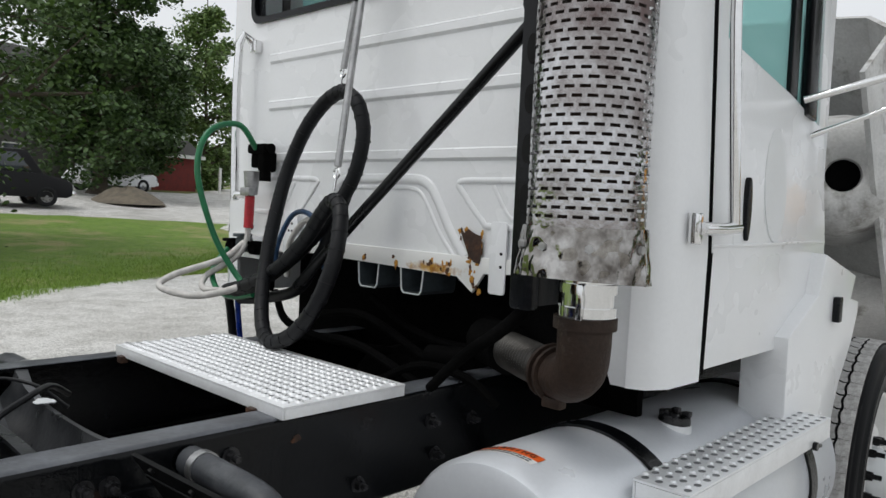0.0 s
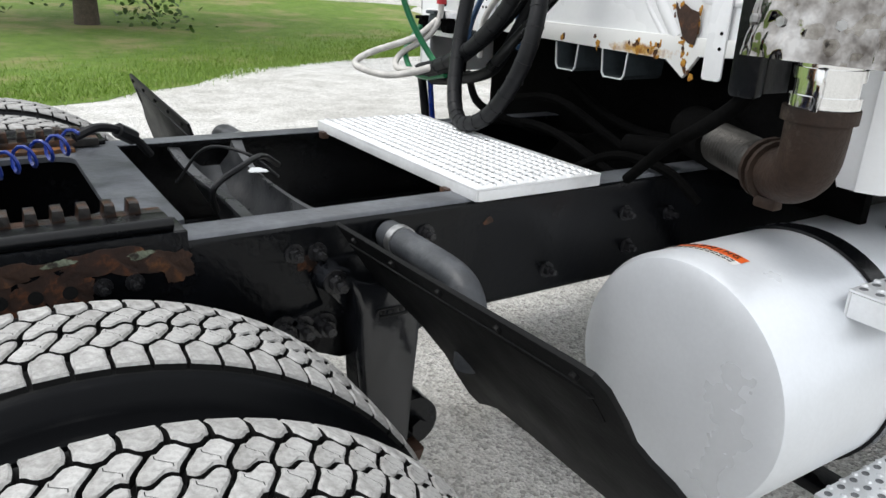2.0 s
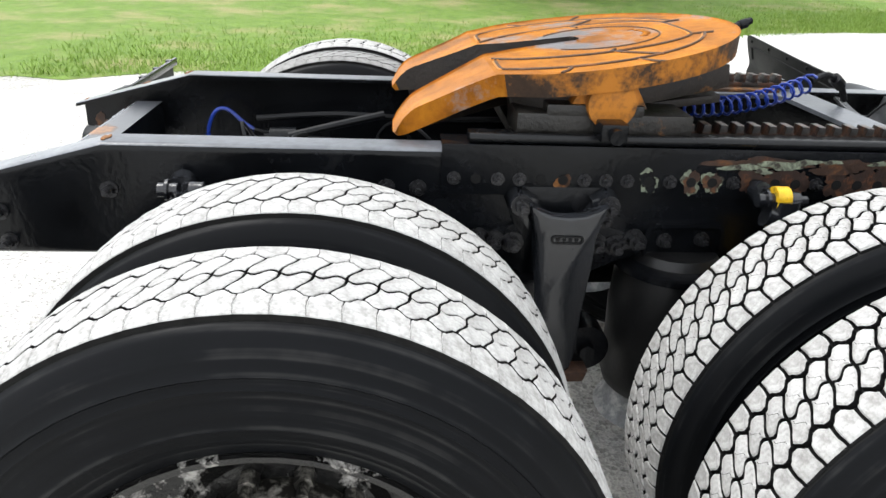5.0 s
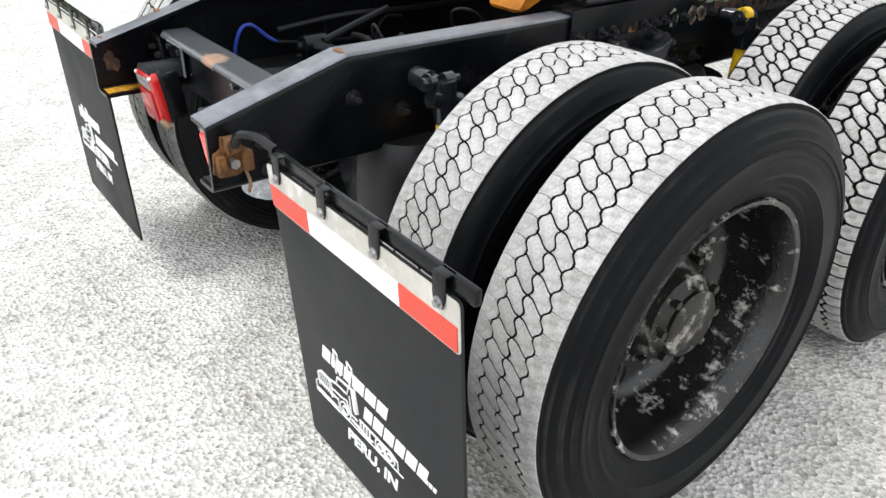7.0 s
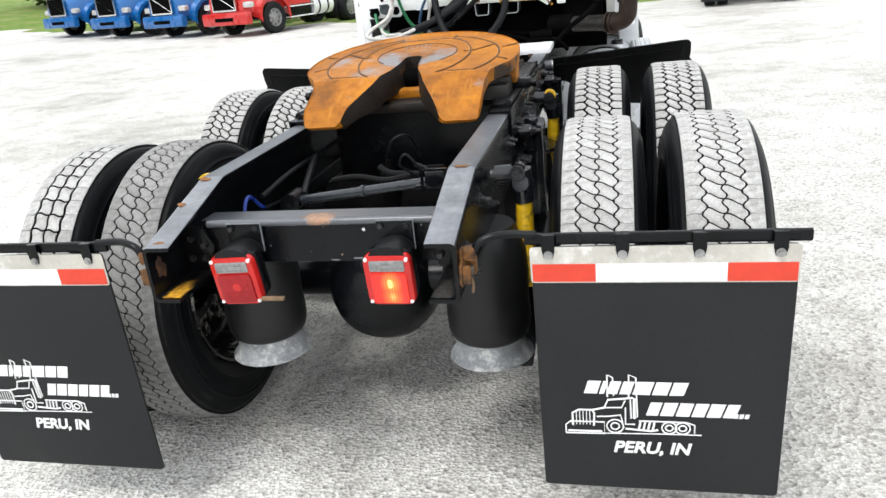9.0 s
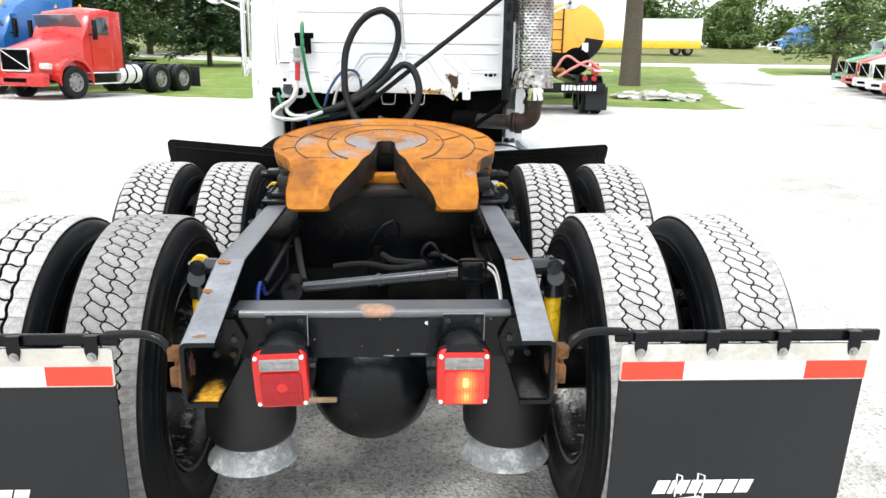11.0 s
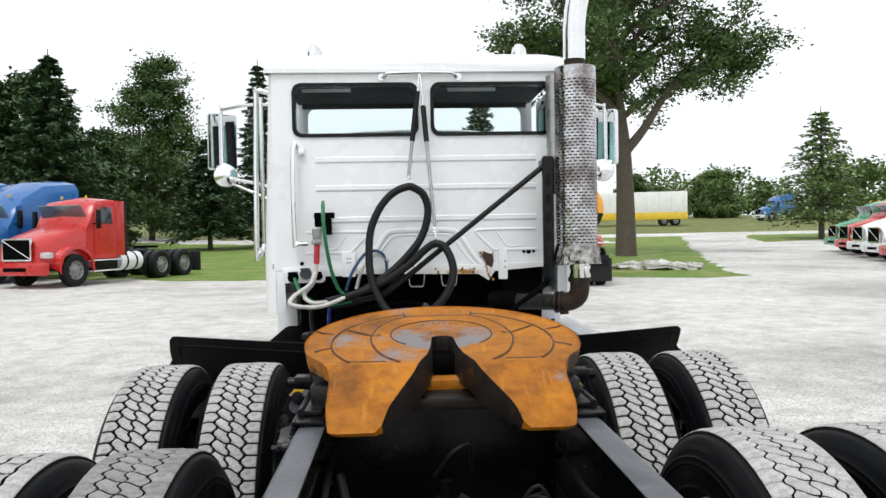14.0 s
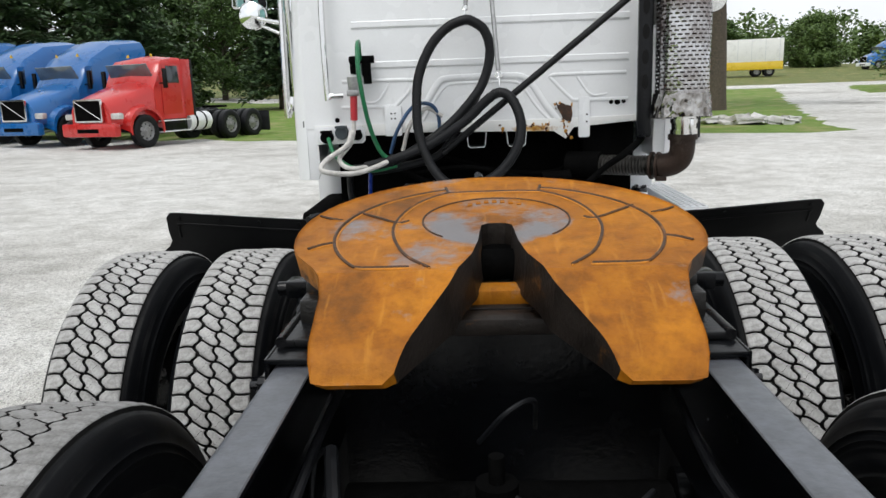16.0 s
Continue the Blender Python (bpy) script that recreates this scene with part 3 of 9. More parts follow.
def lawn(name, points, material, label, seed, lift=0.02, wobble=0.18, cell=2.5):
    """Turf laid over the ground, cut to its outline."""
    bm = bmesh.new()
    out = smooth_edge(points, wobble, seed)
    bm.faces.new([bm.verts.new((x, y, 0)) for x, y in out])
    xs, ys = [p[0] for p in out], [p[1] for p in out]
    for lo, hi, axis in ((min(xs), max(xs), 0), (min(ys), max(ys), 1)):
        k = min(40, max(2, int((hi - lo) / cell)))
        for i in range(1, k):
            co, no = [0, 0, 0], [0, 0, 0]
            co[axis], no[axis] = lo + (hi - lo) * i / k, 1
            bmesh.ops.bisect_plane(bm, geom=bm.verts[:] + bm.edges[:] + bm.faces[:], plane_co=co, plane_no=no)
    bmesh.ops.triangulate(bm, faces=bm.faces[:])
    bmesh.ops.recalc_face_normals(bm, faces=bm.faces[:])
    for v in bm.verts:
        edge = 0.0 if v.is_boundary else 1.0
        v.co.z = rise(v.co.x, v.co.y) + (lift if edge else 0.004)
    for f in bm.faces:
        if f.normal.z < 0:
            f.normal_flip()
    return tagged(part(name, bm, material), label, "lawn", kind="structure")


WEST = [(-4.6, -9), (-5.4, -2.7), (-6.7, 1.4), (-8.2, 3.9), (-10.0, 6.0), (-11.3, 8.6), (-11.7, 10.4), (-13.2, 12.2), (-17, 14.5), (-24, 17), (-26, 12), (-27, 4), (-28, -6), (-30, -20), (-10, -22)]
NORTH = [(-34, 31), (-22, 28.5), (-12, 26.5), (-5.6, 24.4), (0, 23.4), (6.5, 22.3), (9.2, 21.0), (10.6, 21.6), (11.2, 24.0), (13.0, 30), (17.5, 43), (24, 62), (-70, 62), (-70, 40)]
EAST = [(25, 49), (32, 52), (60, 56), (60, 62), (30, 62), (27.5, 57)]
FAR = [(-160, 69), (-30, 68), (40, 68), (170, 70), (190, 160), (0, 170), (-170, 160)]
FIELD = [(-140, -40), (-48, -40), (-44, 10), (-40, 24), (-62, 40), (-66, 58), (-150, 62)]
lawn("lawn_west", WEST, GRASS, "mown green lawn with dry patches beside the gravel", 1)
lawn("lawn_north", NORTH, GRASS, "mown green lawn behind the parked trucks", 2, wobble=0.28, cell=4)
lawn("lawn_east", EAST, GRASS, "small mown lawn beside the gravel lane", 3)
lawn("meadow_far", FAR, MEADOW, "rough green meadow beyond the lane", 4, cell=8)
lawn("field_west", FIELD, MEADOW, "yellowing grass field beyond the driveway", 5, cell=6)

# ---------------------------------------------------------------- wheels
R, ZC = 0.54, 0.532
REAR, FORE, STEER = 0.80, 2.04, 5.32
TURN_X = Matrix.Rotation(radians(90), 4, "Y")


# tread kinds: pitches round the tyre, tooth of the long grooves, slant and wave of the cross grooves,
# widths of outer and middle long groove, cross groove, shoulder slit and its outer notch, edge chamfer
TREADS = {
    "deep": (78, 0.0074, -0.45, 0.07, 0.0102, 0.0082, 0.0060, 0.0056, 0.0068, 0.0030),
    "worn": (76, 0.0074, -0.46, 0.07, 0.0056, 0.0048, 0.0040, 0.0003, 0.0046, 0.0014),
    "ribbed": (58, 0.0030, -0.12, 0.07, 0.0085, 0.0085, 0.0068, 0.0003, 0.0040, 0.0020),
}
EDGE, LINE = 0.1025, 0.0535


def crown(v):
    """How far the tread falls away towards its edge."""
    return 0.22 * v * v + 9.0 * max(0.0, abs(v) - 0.079) ** 2


def block_outline(kind, k):
    """Corner points (pitches along, metres across) of one block of column k, counted from the edge."""
    _, tooth, slant, wave, wide, mid, cross, slit, notch, _ = TREADS[kind]
    pitch = 2 * math.pi * R / TREADS[kind][0]

    def outer(u):
        """The long groove between shoulder and middle; its teeth point inwards where a cross groove ends."""
        q = 2 * math.pi * (u - 0.5)
        return -LINE + tooth * (math.cos(q) - 0.12 * math.cos(3 * q))

    def inner(u):
        return tooth * 0.95 * math.sin(2 * math.pi * u)

    def line(v):
        """Where a cross groove runs."""
        return slant * v / LINE + wave * math.sin(math.pi * 2 * v / LINE)
    pts = []
    if k == 0:
        def gap(v):
            return (slit if v > -0.107 else notch) / pitch / 2
        for v in (-EDGE, -0.0975, -0.0858, -0.0768):
            pts.append((gap(v) + (0.03 if v > -0.095 else 0.0), v))
        for i in range(9):
            u = 0.015 + slit / pitch / 2 + (0.97 - slit / pitch) * i / 8
            pts.append((u, outer(u) - wide / 2))
        for v in (-0.0768, -0.0858, -0.0975, -EDGE):
            pts.append((1 - gap(v) + (0.03 if v > -0.095 else 0.0), v))
    else:
        start = line(-LINE) + cross / pitch / 2
        end = 1 + line(-LINE) - cross / pitch / 2
        us = [start + (end - start) * i / 7 for i in range(8)]
        left = [(u, outer(u) + wide / 2) for u in us]
        start, end = cross / pitch / 2, 1 - cross / pitch / 2
        us = [start + (end - start) * i / 7 for i in range(8)]
        right = [(u, inner(u) - mid / 2) for u in us]
        va, vb = left[0][1], right[0][1]
        low = [(line(va + (vb - va) * i / 4) + cross / pitch / 2, va + (vb - va) * i / 4) for i in range(1, 4)]
        va, vb = left[-1][1], right[-1][1]
        top = [(1 + line(va + (vb - va) * i / 4) - cross / pitch / 2, va + (vb - va) * i / 4) for i in range(1, 4)]
        pts = low + right + top[::-1] + left[::-1]
    return pts


def block_mesh(kind, k):
    """One tread block of column k, at the top of the tyre, with a chamfered edge; columns 2 and 3 are 1 and 0 turned about."""
    pts = block_outline(kind, min(k, 3 - k))
    if k > 1:
        pts = [(-u, -v) for u, v in pts]
    pitch = 2 * math.pi / TREADS[kind][0]
    cham = TREADS[kind][9]
    pts = [(u * pitch, v) for u, v in pts]
    n = len(pts)
    ca, cv = sum(p[0] for p in pts) / n, sum(p[1] for p in pts) / n
    bm = bmesh.new()

    def ring(inset, r, push=False):
        out = []
        for a, v in pts:
            da, dv = (a - ca) * R, v - cv
            far = math.hypot(da, dv)
            q = (far - inset) / far
            a2, v2 = ca + (a - ca) * q, cv + dv * q
            h, w = r - crown(v2), v2
            if push and abs(v) > 0.108:
                if kind != "deep":
                    a2 = round(a / pitch) * pitch
                w, h = v2 * 1.035, r - 0.0005
            out.append(bm.verts.new((w, h * math.sin(a2), h * math.cos(a2))))
        return out
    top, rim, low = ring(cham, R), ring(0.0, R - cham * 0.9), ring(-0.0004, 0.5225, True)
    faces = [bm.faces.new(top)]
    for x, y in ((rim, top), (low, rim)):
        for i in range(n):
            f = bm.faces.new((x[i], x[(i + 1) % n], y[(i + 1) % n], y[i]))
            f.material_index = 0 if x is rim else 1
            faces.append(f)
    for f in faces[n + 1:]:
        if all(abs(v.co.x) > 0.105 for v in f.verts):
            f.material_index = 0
    bmesh.ops.recalc_face_normals(bm, faces=faces)
    if faces[0].normal.z < 0:
        bmesh.ops.reverse_faces(bm, faces=faces)
    if kind == "deep" and k in (1, 2):
        # a short sipe across the block
        row = []
        for i in range(5):
            q = (i - 2) / 2
            v = cv + 0.011 * q
            a = ca + (0.004 * math.sin(q * 3.0) + 0.006 * q) / R
            h = R - crown(v) + 0.0003
            row.append([bm.verts.new((v, h * math.sin(a + e / R), h * math.cos(a + e / R))) for e in (-0.0005, 0.0005)])
        for p, q in zip(row, row[1:]):
            f = bm.faces.new((p[0], q[0], q[1], p[1]))
            f.material_index = 1
    return bm


def tyre_mesh(seed):
    bm = bmesh.new()
    prof = [(0.322, 0.098), (0.335, 0.112), (0.352, 0.118), (0.36, 0.128), (0.385, 0.136), (0.389, 0.139), (0.393, 0.1375), (0.43, 0.141), (0.445, 0.1395), (0.449, 0.142), (0.453, 0.139), (0.463, 0.1375), (0.466, 0.140), (0.470, 0.136), (0.49, 0.1300), (0.504, 0.1230), (0.515, 0.1145), (0.5222, 0.1060), (0.5238, 0.097), (0.5242, 0.075), (0.5245, 0.0)]
    prof = prof + [(r, -h) for r, h in prof[-2::-1]]
    lathe(bm, prof, 72, TURN_X, mats=[0] * 17 + [1] * 6 + [0] * 17)
    return bm


def rim_mesh(flip=1):
    bm = bmesh.new()
    prof = [(0.318, -0.10), (0.322, 0.098), (0.334, 0.110), (0.330, 0.118), (0.318, 0.114), (0.306, 0.09), (0.296, 0.05), (0.292, -0.045), (0.28, -0.068), (0.25, -0.082), (0.19, -0.09), (0.172, -0.074), (0.135, -0.074)]
    if flip < 0:
        prof = [(0.318, -0.10), (0.322, 0.098), (0.334, 0.110), (0.330, 0.118), (0.318, 0.114), (0.306, 0.09), (0.298, 0.03), (0.27, 0.02), (0.235, 0.06), (0.19, 0.095), (0.17, 0.10), (0.11, 0.10)]
    lathe(bm, prof, 48, TURN_X)
    return bm


def hub_mesh(flip=1):
    bm = bmesh.new()
    if flip > 0:
        lathe(bm, [(0.135, -0.12), (0.135, -0.03), (0.118, -0.005), (0.112, 0.03), (0.086, 0.05), (0.086, 0.060), (0.078, 0.066), (0.0, 0.066)], 32, TURN_X)
        for i in range(8):
            a = 2 * math.pi * i / 8
            cyl(bm, (0.045, 0.1 * math.cos(a), 0.1 * math.sin(a)), (0.06, 0.1 * math.cos(a), 0.1 * math.sin(a)), 0.011, seg=6)
    else:
        lathe(bm, [(0.115, 0.09), (0.11, 0.125), (0.085, 0.15), (0.08, 0.185), (0.06, 0.2), (0.0, 0.2)], 32, TURN_X)
    return bm


def nut_mesh(out=-0.074):
    bm = bmesh.new()
    cyl(bm, (out, 0, 0), (out + 0.032, 0, 0), 0.019, 0.017, seg=6)
    cyl(bm, (out + 0.03, 0, 0), (out + 0.062, 0, 0), 0.010, seg=8)
    return bm


RIM_DIRTY = mat("dirty_black_steel_rim", (0.005, 0.0048, 0.0046), 0.20, 0.0, var=0.5, scale=9, bump=0.2, dirt=(0.50, 0.48, 0.45), dirt_at=0.61, dirt_scale=16, spec=0.6)
HUB_DIRTY = mat("greasy_worn_hub", (0.02, 0.018, 0.015), 0.4, 0.3, var=0.5, scale=14, bump=0.25, dirt=(0.40, 0.38, 0.34), dirt_at=0.58, dirt_scale=17)
RIM_WHITE = mat("white_steel_rim", (0.72, 0.72, 0.71), 0.35, var=0.06, scale=6)

truck = thing("semi_truck", "white day cab semi truck with black tandem axle chassis", "truck")
MASTER = {}


def wheel(x, y, side, inner=False, steer=False):
    """One wheel on the axle at y: tyre, rim, hub and nuts."""
    turn = Matrix.Identity(4) if side > 0 else Matrix.Rotation(math.pi, 4, "Z")
    steered = Matrix.Rotation(radians(4), 4, "Z") if steer else Matrix.Identity(4)
    at = shift(x, y, ZC + (0.007 if y == REAR and x > 0 else 0.0)) @ steered @ turn @ (Matrix.Rotation(0.37 * (x + y), 4, "X"))
    if inner:
        at = at @ Matrix.Rotation(math.pi, 4, "Z")
    kind = "steer" if steer else "drive"
    if kind not in MASTER:
        MASTER[kind] = part("wheel", rim_mesh(-1 if steer else 1), RIM_WHITE if steer else RIM_DIRTY, truck, "white steel rim" if steer else "dirty black steel rim", at=at)
        rim = MASTER[kind]
    else:
        rim = again("wheel", MASTER[kind], truck, at, "white steel rim" if steer else "dirty black steel rim")
    if "tyre" not in MASTER:
        MASTER["tyre"] = part("tyre", tyre_mesh(4), [SIDEWALL, GROOVE], rim, "worn tyre with dusty tread blocks")
    else:
        again("tyre", MASTER["tyre"], rim, Matrix.Identity(4), "worn tyre with dusty tread blocks")
    tread = "ribbed" if steer or (y == REAR and x < -1) else "worn" if y == REAR else "deep"
    count = TREADS[tread][0]
    # The left inner rear tyre takes the darker copy of the worn tread.
    face = TREAD if tread == "deep" else TREAD_DARK if inner and x < 0 else TREAD_WORN
    for k in range(4):
        for i in range(count):
            wear = 1.0 + 0.0013 * math.sin(i * 12.9898 + k * 78.233 + x * 37.0 + y * 5.0)
            turned = Matrix.Rotation(-2 * math.pi * i / count, 4, "X") @ Matrix.Diagonal((1, wear, wear, 1))
            if (tread, k, face.name) not in MASTER:
                # Block tops take the dusty face, lower sides the darker groove material.
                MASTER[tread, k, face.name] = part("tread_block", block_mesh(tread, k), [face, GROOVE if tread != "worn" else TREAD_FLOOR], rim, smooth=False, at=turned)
            else:
                again("tread_block", MASTER[tread, k, face.name], rim, turned)
    if inner:
        return
    if kind + "hub" not in MASTER:
        MASTER[kind + "hub"] = part("hub", hub_mesh(-1 if steer else 1), WHITE_FADED if steer else HUB_DIRTY, rim, "greasy hub")
        MASTER[kind + "nut"] = part("wheel_nut", nut_mesh(0.095 if steer else -0.076), BLACK if steer else HUB_DIRTY, rim, at=Matrix.Rotation(0, 4, "X") @ shift(0, 0.145, 0))
        first = 1
    else:
        again("hub", MASTER[kind + "hub"], rim, Matrix.Identity(4), "greasy hub")
        first = 0
    for i in range(first, 10):
        again("wheel_nut", MASTER[kind + "nut"], rim, Matrix.Rotation(2 * math.pi * i / 10, 4, "X") @ shift(0, 0.145 if not steer else 0.14, 0))
    if "hole" not in MASTER:
        b = bmesh.new()
        cyl(b, (-0.10, 0, 0), (-0.074, 0, 0), 0.034, seg=20)
        MASTER["hole"] = part("hand_hole", b, GROOVE, rim, "dark hand hole", at=shift(0, 0.228, 0))
        first = 1
    else:
        first = 0
    if not steer:
        for i in range(first, 5):
            again("hand_hole", MASTER["hole"], rim, Matrix.Rotation(2 * math.pi * i / 5, 4, "X") @ shift(0, 0.228, 0), "dark hand hole")


for y in (REAR, FORE):
    for s in (1, -1):
        rear = y == REAR
        wheel((1.106 if s > 0 else -1.078) if rear else s * 1.090, y, s)
        wheel((0.761 if s > 0 else -0.755) if rear else s * 0.745, y, s, inner=True)
wheel(0.90, STEER, 1, steer=True)
wheel(-0.90, STEER, -1, steer=True)

# ---------------------------------------------------------------- chassis
W, TOP, LOW = 0.432, 1.057, 0.80


def rail(s):
    """A pressed channel with rounded corners, its rear end tapering down."""
    bm = bmesh.new()
    inner, rings = 0.352, []
    for y, top in ((-0.004, 0.960), (0.342, TOP - 0.0015), (0.351, TOP + 0.001), (0.362, TOP + 0.001), (2.0, TOP + 0.001), (4.0, TOP + 0.001), (5.9, TOP + 0.001)):
        low = LOW - 0.001
        prof = [(inner, top - 0.011), (inner, top - 0.002), (inner + 0.002, top), (W - 0.016, top), (W - 0.009, top - 0.0016), (W - 0.0035, top - 0.0055), (W - 0.0008, top - 0.011), (W, top - 0.018)]
        prof += [(W, low + 0.018), (W - 0.0012, low + 0.010), (W - 0.005, low + 0.0042), (W - 0.010, low + 0.0012), (W - 0.016, low), (inner, low), (inner, low + 0.010)]
        prof += [(W - 0.016, low + 0.010), (W - 0.010, low + 0.016), (W - 0.010, top - 0.017), (W - 0.016, top - 0.011)]
        rings.append([bm.verts.new((s * x, y, z)) for x, z in prof])
    for p, q in zip(rings, rings[1:]):
        for k in range(len(p)):
            n = (k + 1) % len(p)
            bm.faces.new((p[k], p[n], q[n], q[k]))
    bm.faces.new(rings[0]), bm.faces.new(rings[-1])
    bmesh.ops.recalc_face_normals(bm, faces=bm.faces[:])
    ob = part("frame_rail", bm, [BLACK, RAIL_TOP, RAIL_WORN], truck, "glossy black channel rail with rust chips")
    # Tops get paler paint: sky sheen put in colour, plus wear at the rear.
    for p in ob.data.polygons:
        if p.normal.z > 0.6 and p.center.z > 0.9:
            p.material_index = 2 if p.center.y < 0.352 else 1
    return ob


rail(1), rail(-1)


def rust_spot(name, where, normal_axis, sx, sz, seed, material=RUST_PATCH, parent=None, label="orange rust patch"):
    """A thin ragged flake of rust lying on a surface; the axis is the surface's normal, signed."""
    rnd = random.Random(seed)
    k = 56
    pts = []
    ph = [rnd.uniform(0, 6.3) for _ in range(4)]
    for i in range(k):
        a = 2 * math.pi * i / k
        q = 0.5 * max(0.2, 0.72 + 0.14 * math.sin(2 * a + ph[0]) + 0.10 * math.sin(3 * a + ph[3]) + 0.07 * math.sin(5 * a + ph[1]) + 0.05 * math.sin(11 * a + ph[2]) + rnd.uniform(-0.05, 0.05))
        pts.append((sx * q * math.cos(a), sz * q * math.sin(a)))
    bm = bmesh.new()
    prism(bm, pts, -0.0008, 0.0012, normal_axis[-1])
    return part(name, bm, material, parent or truck, label, smooth=False, at=shift(*where))


for i, (x, y, a, b) in enumerate([(-0.405, 0.335, 0.045, 0.03), (-0.415, 0.20, 0.03, 0.03), (0.39, 0.352, 0.06, 0.02), (-0.39, 0.02, 0.04, 0.015)]):
    z = 0.9605 + (min(y, 0.350) / 0.350) * 0.0985
    o = rust_spot("rust_chip", (x, y, z), "z", a, b, 40 + i)
    if y < 0.350:
        o.matrix_basis = shift(x, y, z) @ Matrix.Rotation(math.atan2(0.0985, 0.350), 4, "X")

# sliding coupling base: angle on each rail with its bolt row
def bolt_mesh(r=0.013, h=0.02):
    bm = bmesh.new()
    cyl(bm, (0, 0, 0), (h * 0.25, 0, 0), r * 1.5, seg=14)
    cyl(bm, (h * 0.25, 0, 0), (h, 0, 0), r, seg=6)
    cyl(bm, (h, 0, 0), (h * 1.7, 0, 0), r * 0.55, seg=8)
    return bm


BOLT = None


def bolt(x, y, z, s, scale=1.0, parent=None):
    """A hex bolt whose head points outwards along x."""
    global BOLT
    at = shift(x, y, z) @ (Matrix.Identity(4) if s > 0 else Matrix.Rotation(math.pi, 4, "Z")) @ Matrix.Scale(scale, 4)
    if BOLT is None:
        BOLT = part("bolt", bolt_mesh(), BOLT_DARK, parent or truck, at=at)
    else:
        again("bolt", BOLT, parent or truck, at)


PALE_FLAKE = mat("pale_green_flaked_paint", (0.22, 0.25, 0.18), 0.8, var=0.5, scale=40, bump=0.3, dirt=(0.03, 0.026, 0.02), dirt_at=0.54, dirt_scale=34)
RUST_STAIN = mat("dark_brown_rust_stain", (0.032, 0.013, 0.007), 0.7, 0.1, var=0.5, scale=22, bump=0.3, dirt=(0.11, 0.038, 0.012), dirt_at=0.60, dirt_scale=24)
RACK = mat("greasy_black_rack", (0.016, 0.014, 0.013), 0.38, 0.2, var=0.5, scale=14, bump=0.25, dirt=(0.085, 0.034, 0.014), dirt_at=0.53, dirt_scale=12)
PEDESTAL = mat("greasy_black_pedestal", (0.011, 0.0095, 0.008), 0.4, 0.1, var=0.5, scale=14, bump=0.25, dirt=(0.20, 0.075, 0.012), dirt_at=0.63, dirt_scale=9)
for s in (1, -1):
    bm = bmesh.new()
    x0, x1 = sorted((s * (W + 0.001), s * (W + 0.011)))
    prism(bm, [(1.08, 0.960), (1.08, 1.075), (2.28, 1.075), (2.28, 0.975), (2.2, 0.960)], x0, x1, "x", bevel=0.002)
    box(bm, s * 0.397, 1.68, 1.069, 0.088, 1.2, 0.012, 0.003)
    angle = part("base_angle", bm, [BLACK, RAIL_TOP], truck, "black bolted angle on the rail")
    bm = bmesh.new()
    tube(bm, [(s * 0.425, 1.14, 1.086), (s * 0.425, 2.26, 1.086)], 0.012, 10, smooth=False)
    box(bm, s * 0.395, 1.70, 1.084, 0.06, 1.12, 0.016, 0.004)
    part("slide_bar", bm, BLACK_GLOSS, truck, "worn black slide bar")
    rnd = random.Random(7)
    row_z = 0.998
    for i in range(23):
        y = 1.108 + i * 0.0491
        if i in (1, 4, 5, 9, 11, 12, 14, 15, 16, 18, 19, 20):
            if i in (9, 11, 12):
                rust_spot("flaked_rim", (s * (W + 0.0115), y, row_z), "x", 0.060, 0.072, 200 + i, PALE_FLAKE, truck, "pale flaked paint round a bolt hole")
                rust_spot("rust_patch", (s * (W + 0.0122), y, row_z), "x", 0.052, 0.064, 220 + i, BLACK if i == 9 else RUST_DARK)
            elif i > 12:
                rust_spot("rust_patch", (s * (W + 0.0115 + 0.0003 * (i % 3)), y, row_z + 0.004), "x", 0.092, 0.088, 240 + i, RUST_STAIN)
            elif i == 5:
                rust_spot("rust_patch", (s * (W + 0.0115), y, row_z - 0.006), "x", 0.045, 0.05, 240 + i, RUSTY)
            # Near-black disc on the surface stands in for the shade inside a hole.
            bm = bmesh.new()
            cyl(bm, (-0.001, 0, 0), (0.0022, 0, 0), 0.0115, seg=14)
            part("bolt_hole", bm, GROOVE, truck, "dark disc for an empty bolt hole", at=shift(s * (W + 0.0124), y, row_z))
        else:
            bolt(s * (W + 0.011), y, row_z, s, 0.80)
    if s > 0:
        for i, (y, z, a, b) in enumerate([(1.74, 1.043, 0.16, 0.03), (1.84, 1.046, 0.20, 0.035), (2.00, 1.04, 0.22, 0.045), (2.17, 1.036, 0.24, 0.07), (2.25, 1.02, 0.10, 0.08), (2.5, 0.975, 0.06, 0.05), (2.92, 1.005, 0.03, 0.025)]):
            rust_spot("rust_patch", (W + 0.0115 + 0.0003 * i if y < 2.4 else W + 0.001, y, z), "x", a, b, 60 + i, RUST_STAIN if i % 2 else RUST_DARK)
        for i, (y, z, a, b) in enumerate([(1.76, 1.036, 0.12, 0.022), (1.85, 1.042, 0.14, 0.026), (1.91, 1.050, 0.08, 0.018), (1.81, 1.028, 0.05, 0.02), (2.08, 1.050, 0.06, 0.016), (2.20, 1.046, 0.05, 0.02), (1.97, 1.052, 0.05, 0.014)]):
            rust_spot("flaked_paint", (W + 0.0146 + 0.0002 * i, y, z), "x", a, b, 160 + i, PALE_FLAKE, truck, "pale green flaked paint")

    # pedestal, pivot ear and toothed rack of the coupling
    bm = bmesh.new()
    box(bm, s * 0.335, 1.445, 1.112, 0.15, 0.40, 0.055, 0.006)
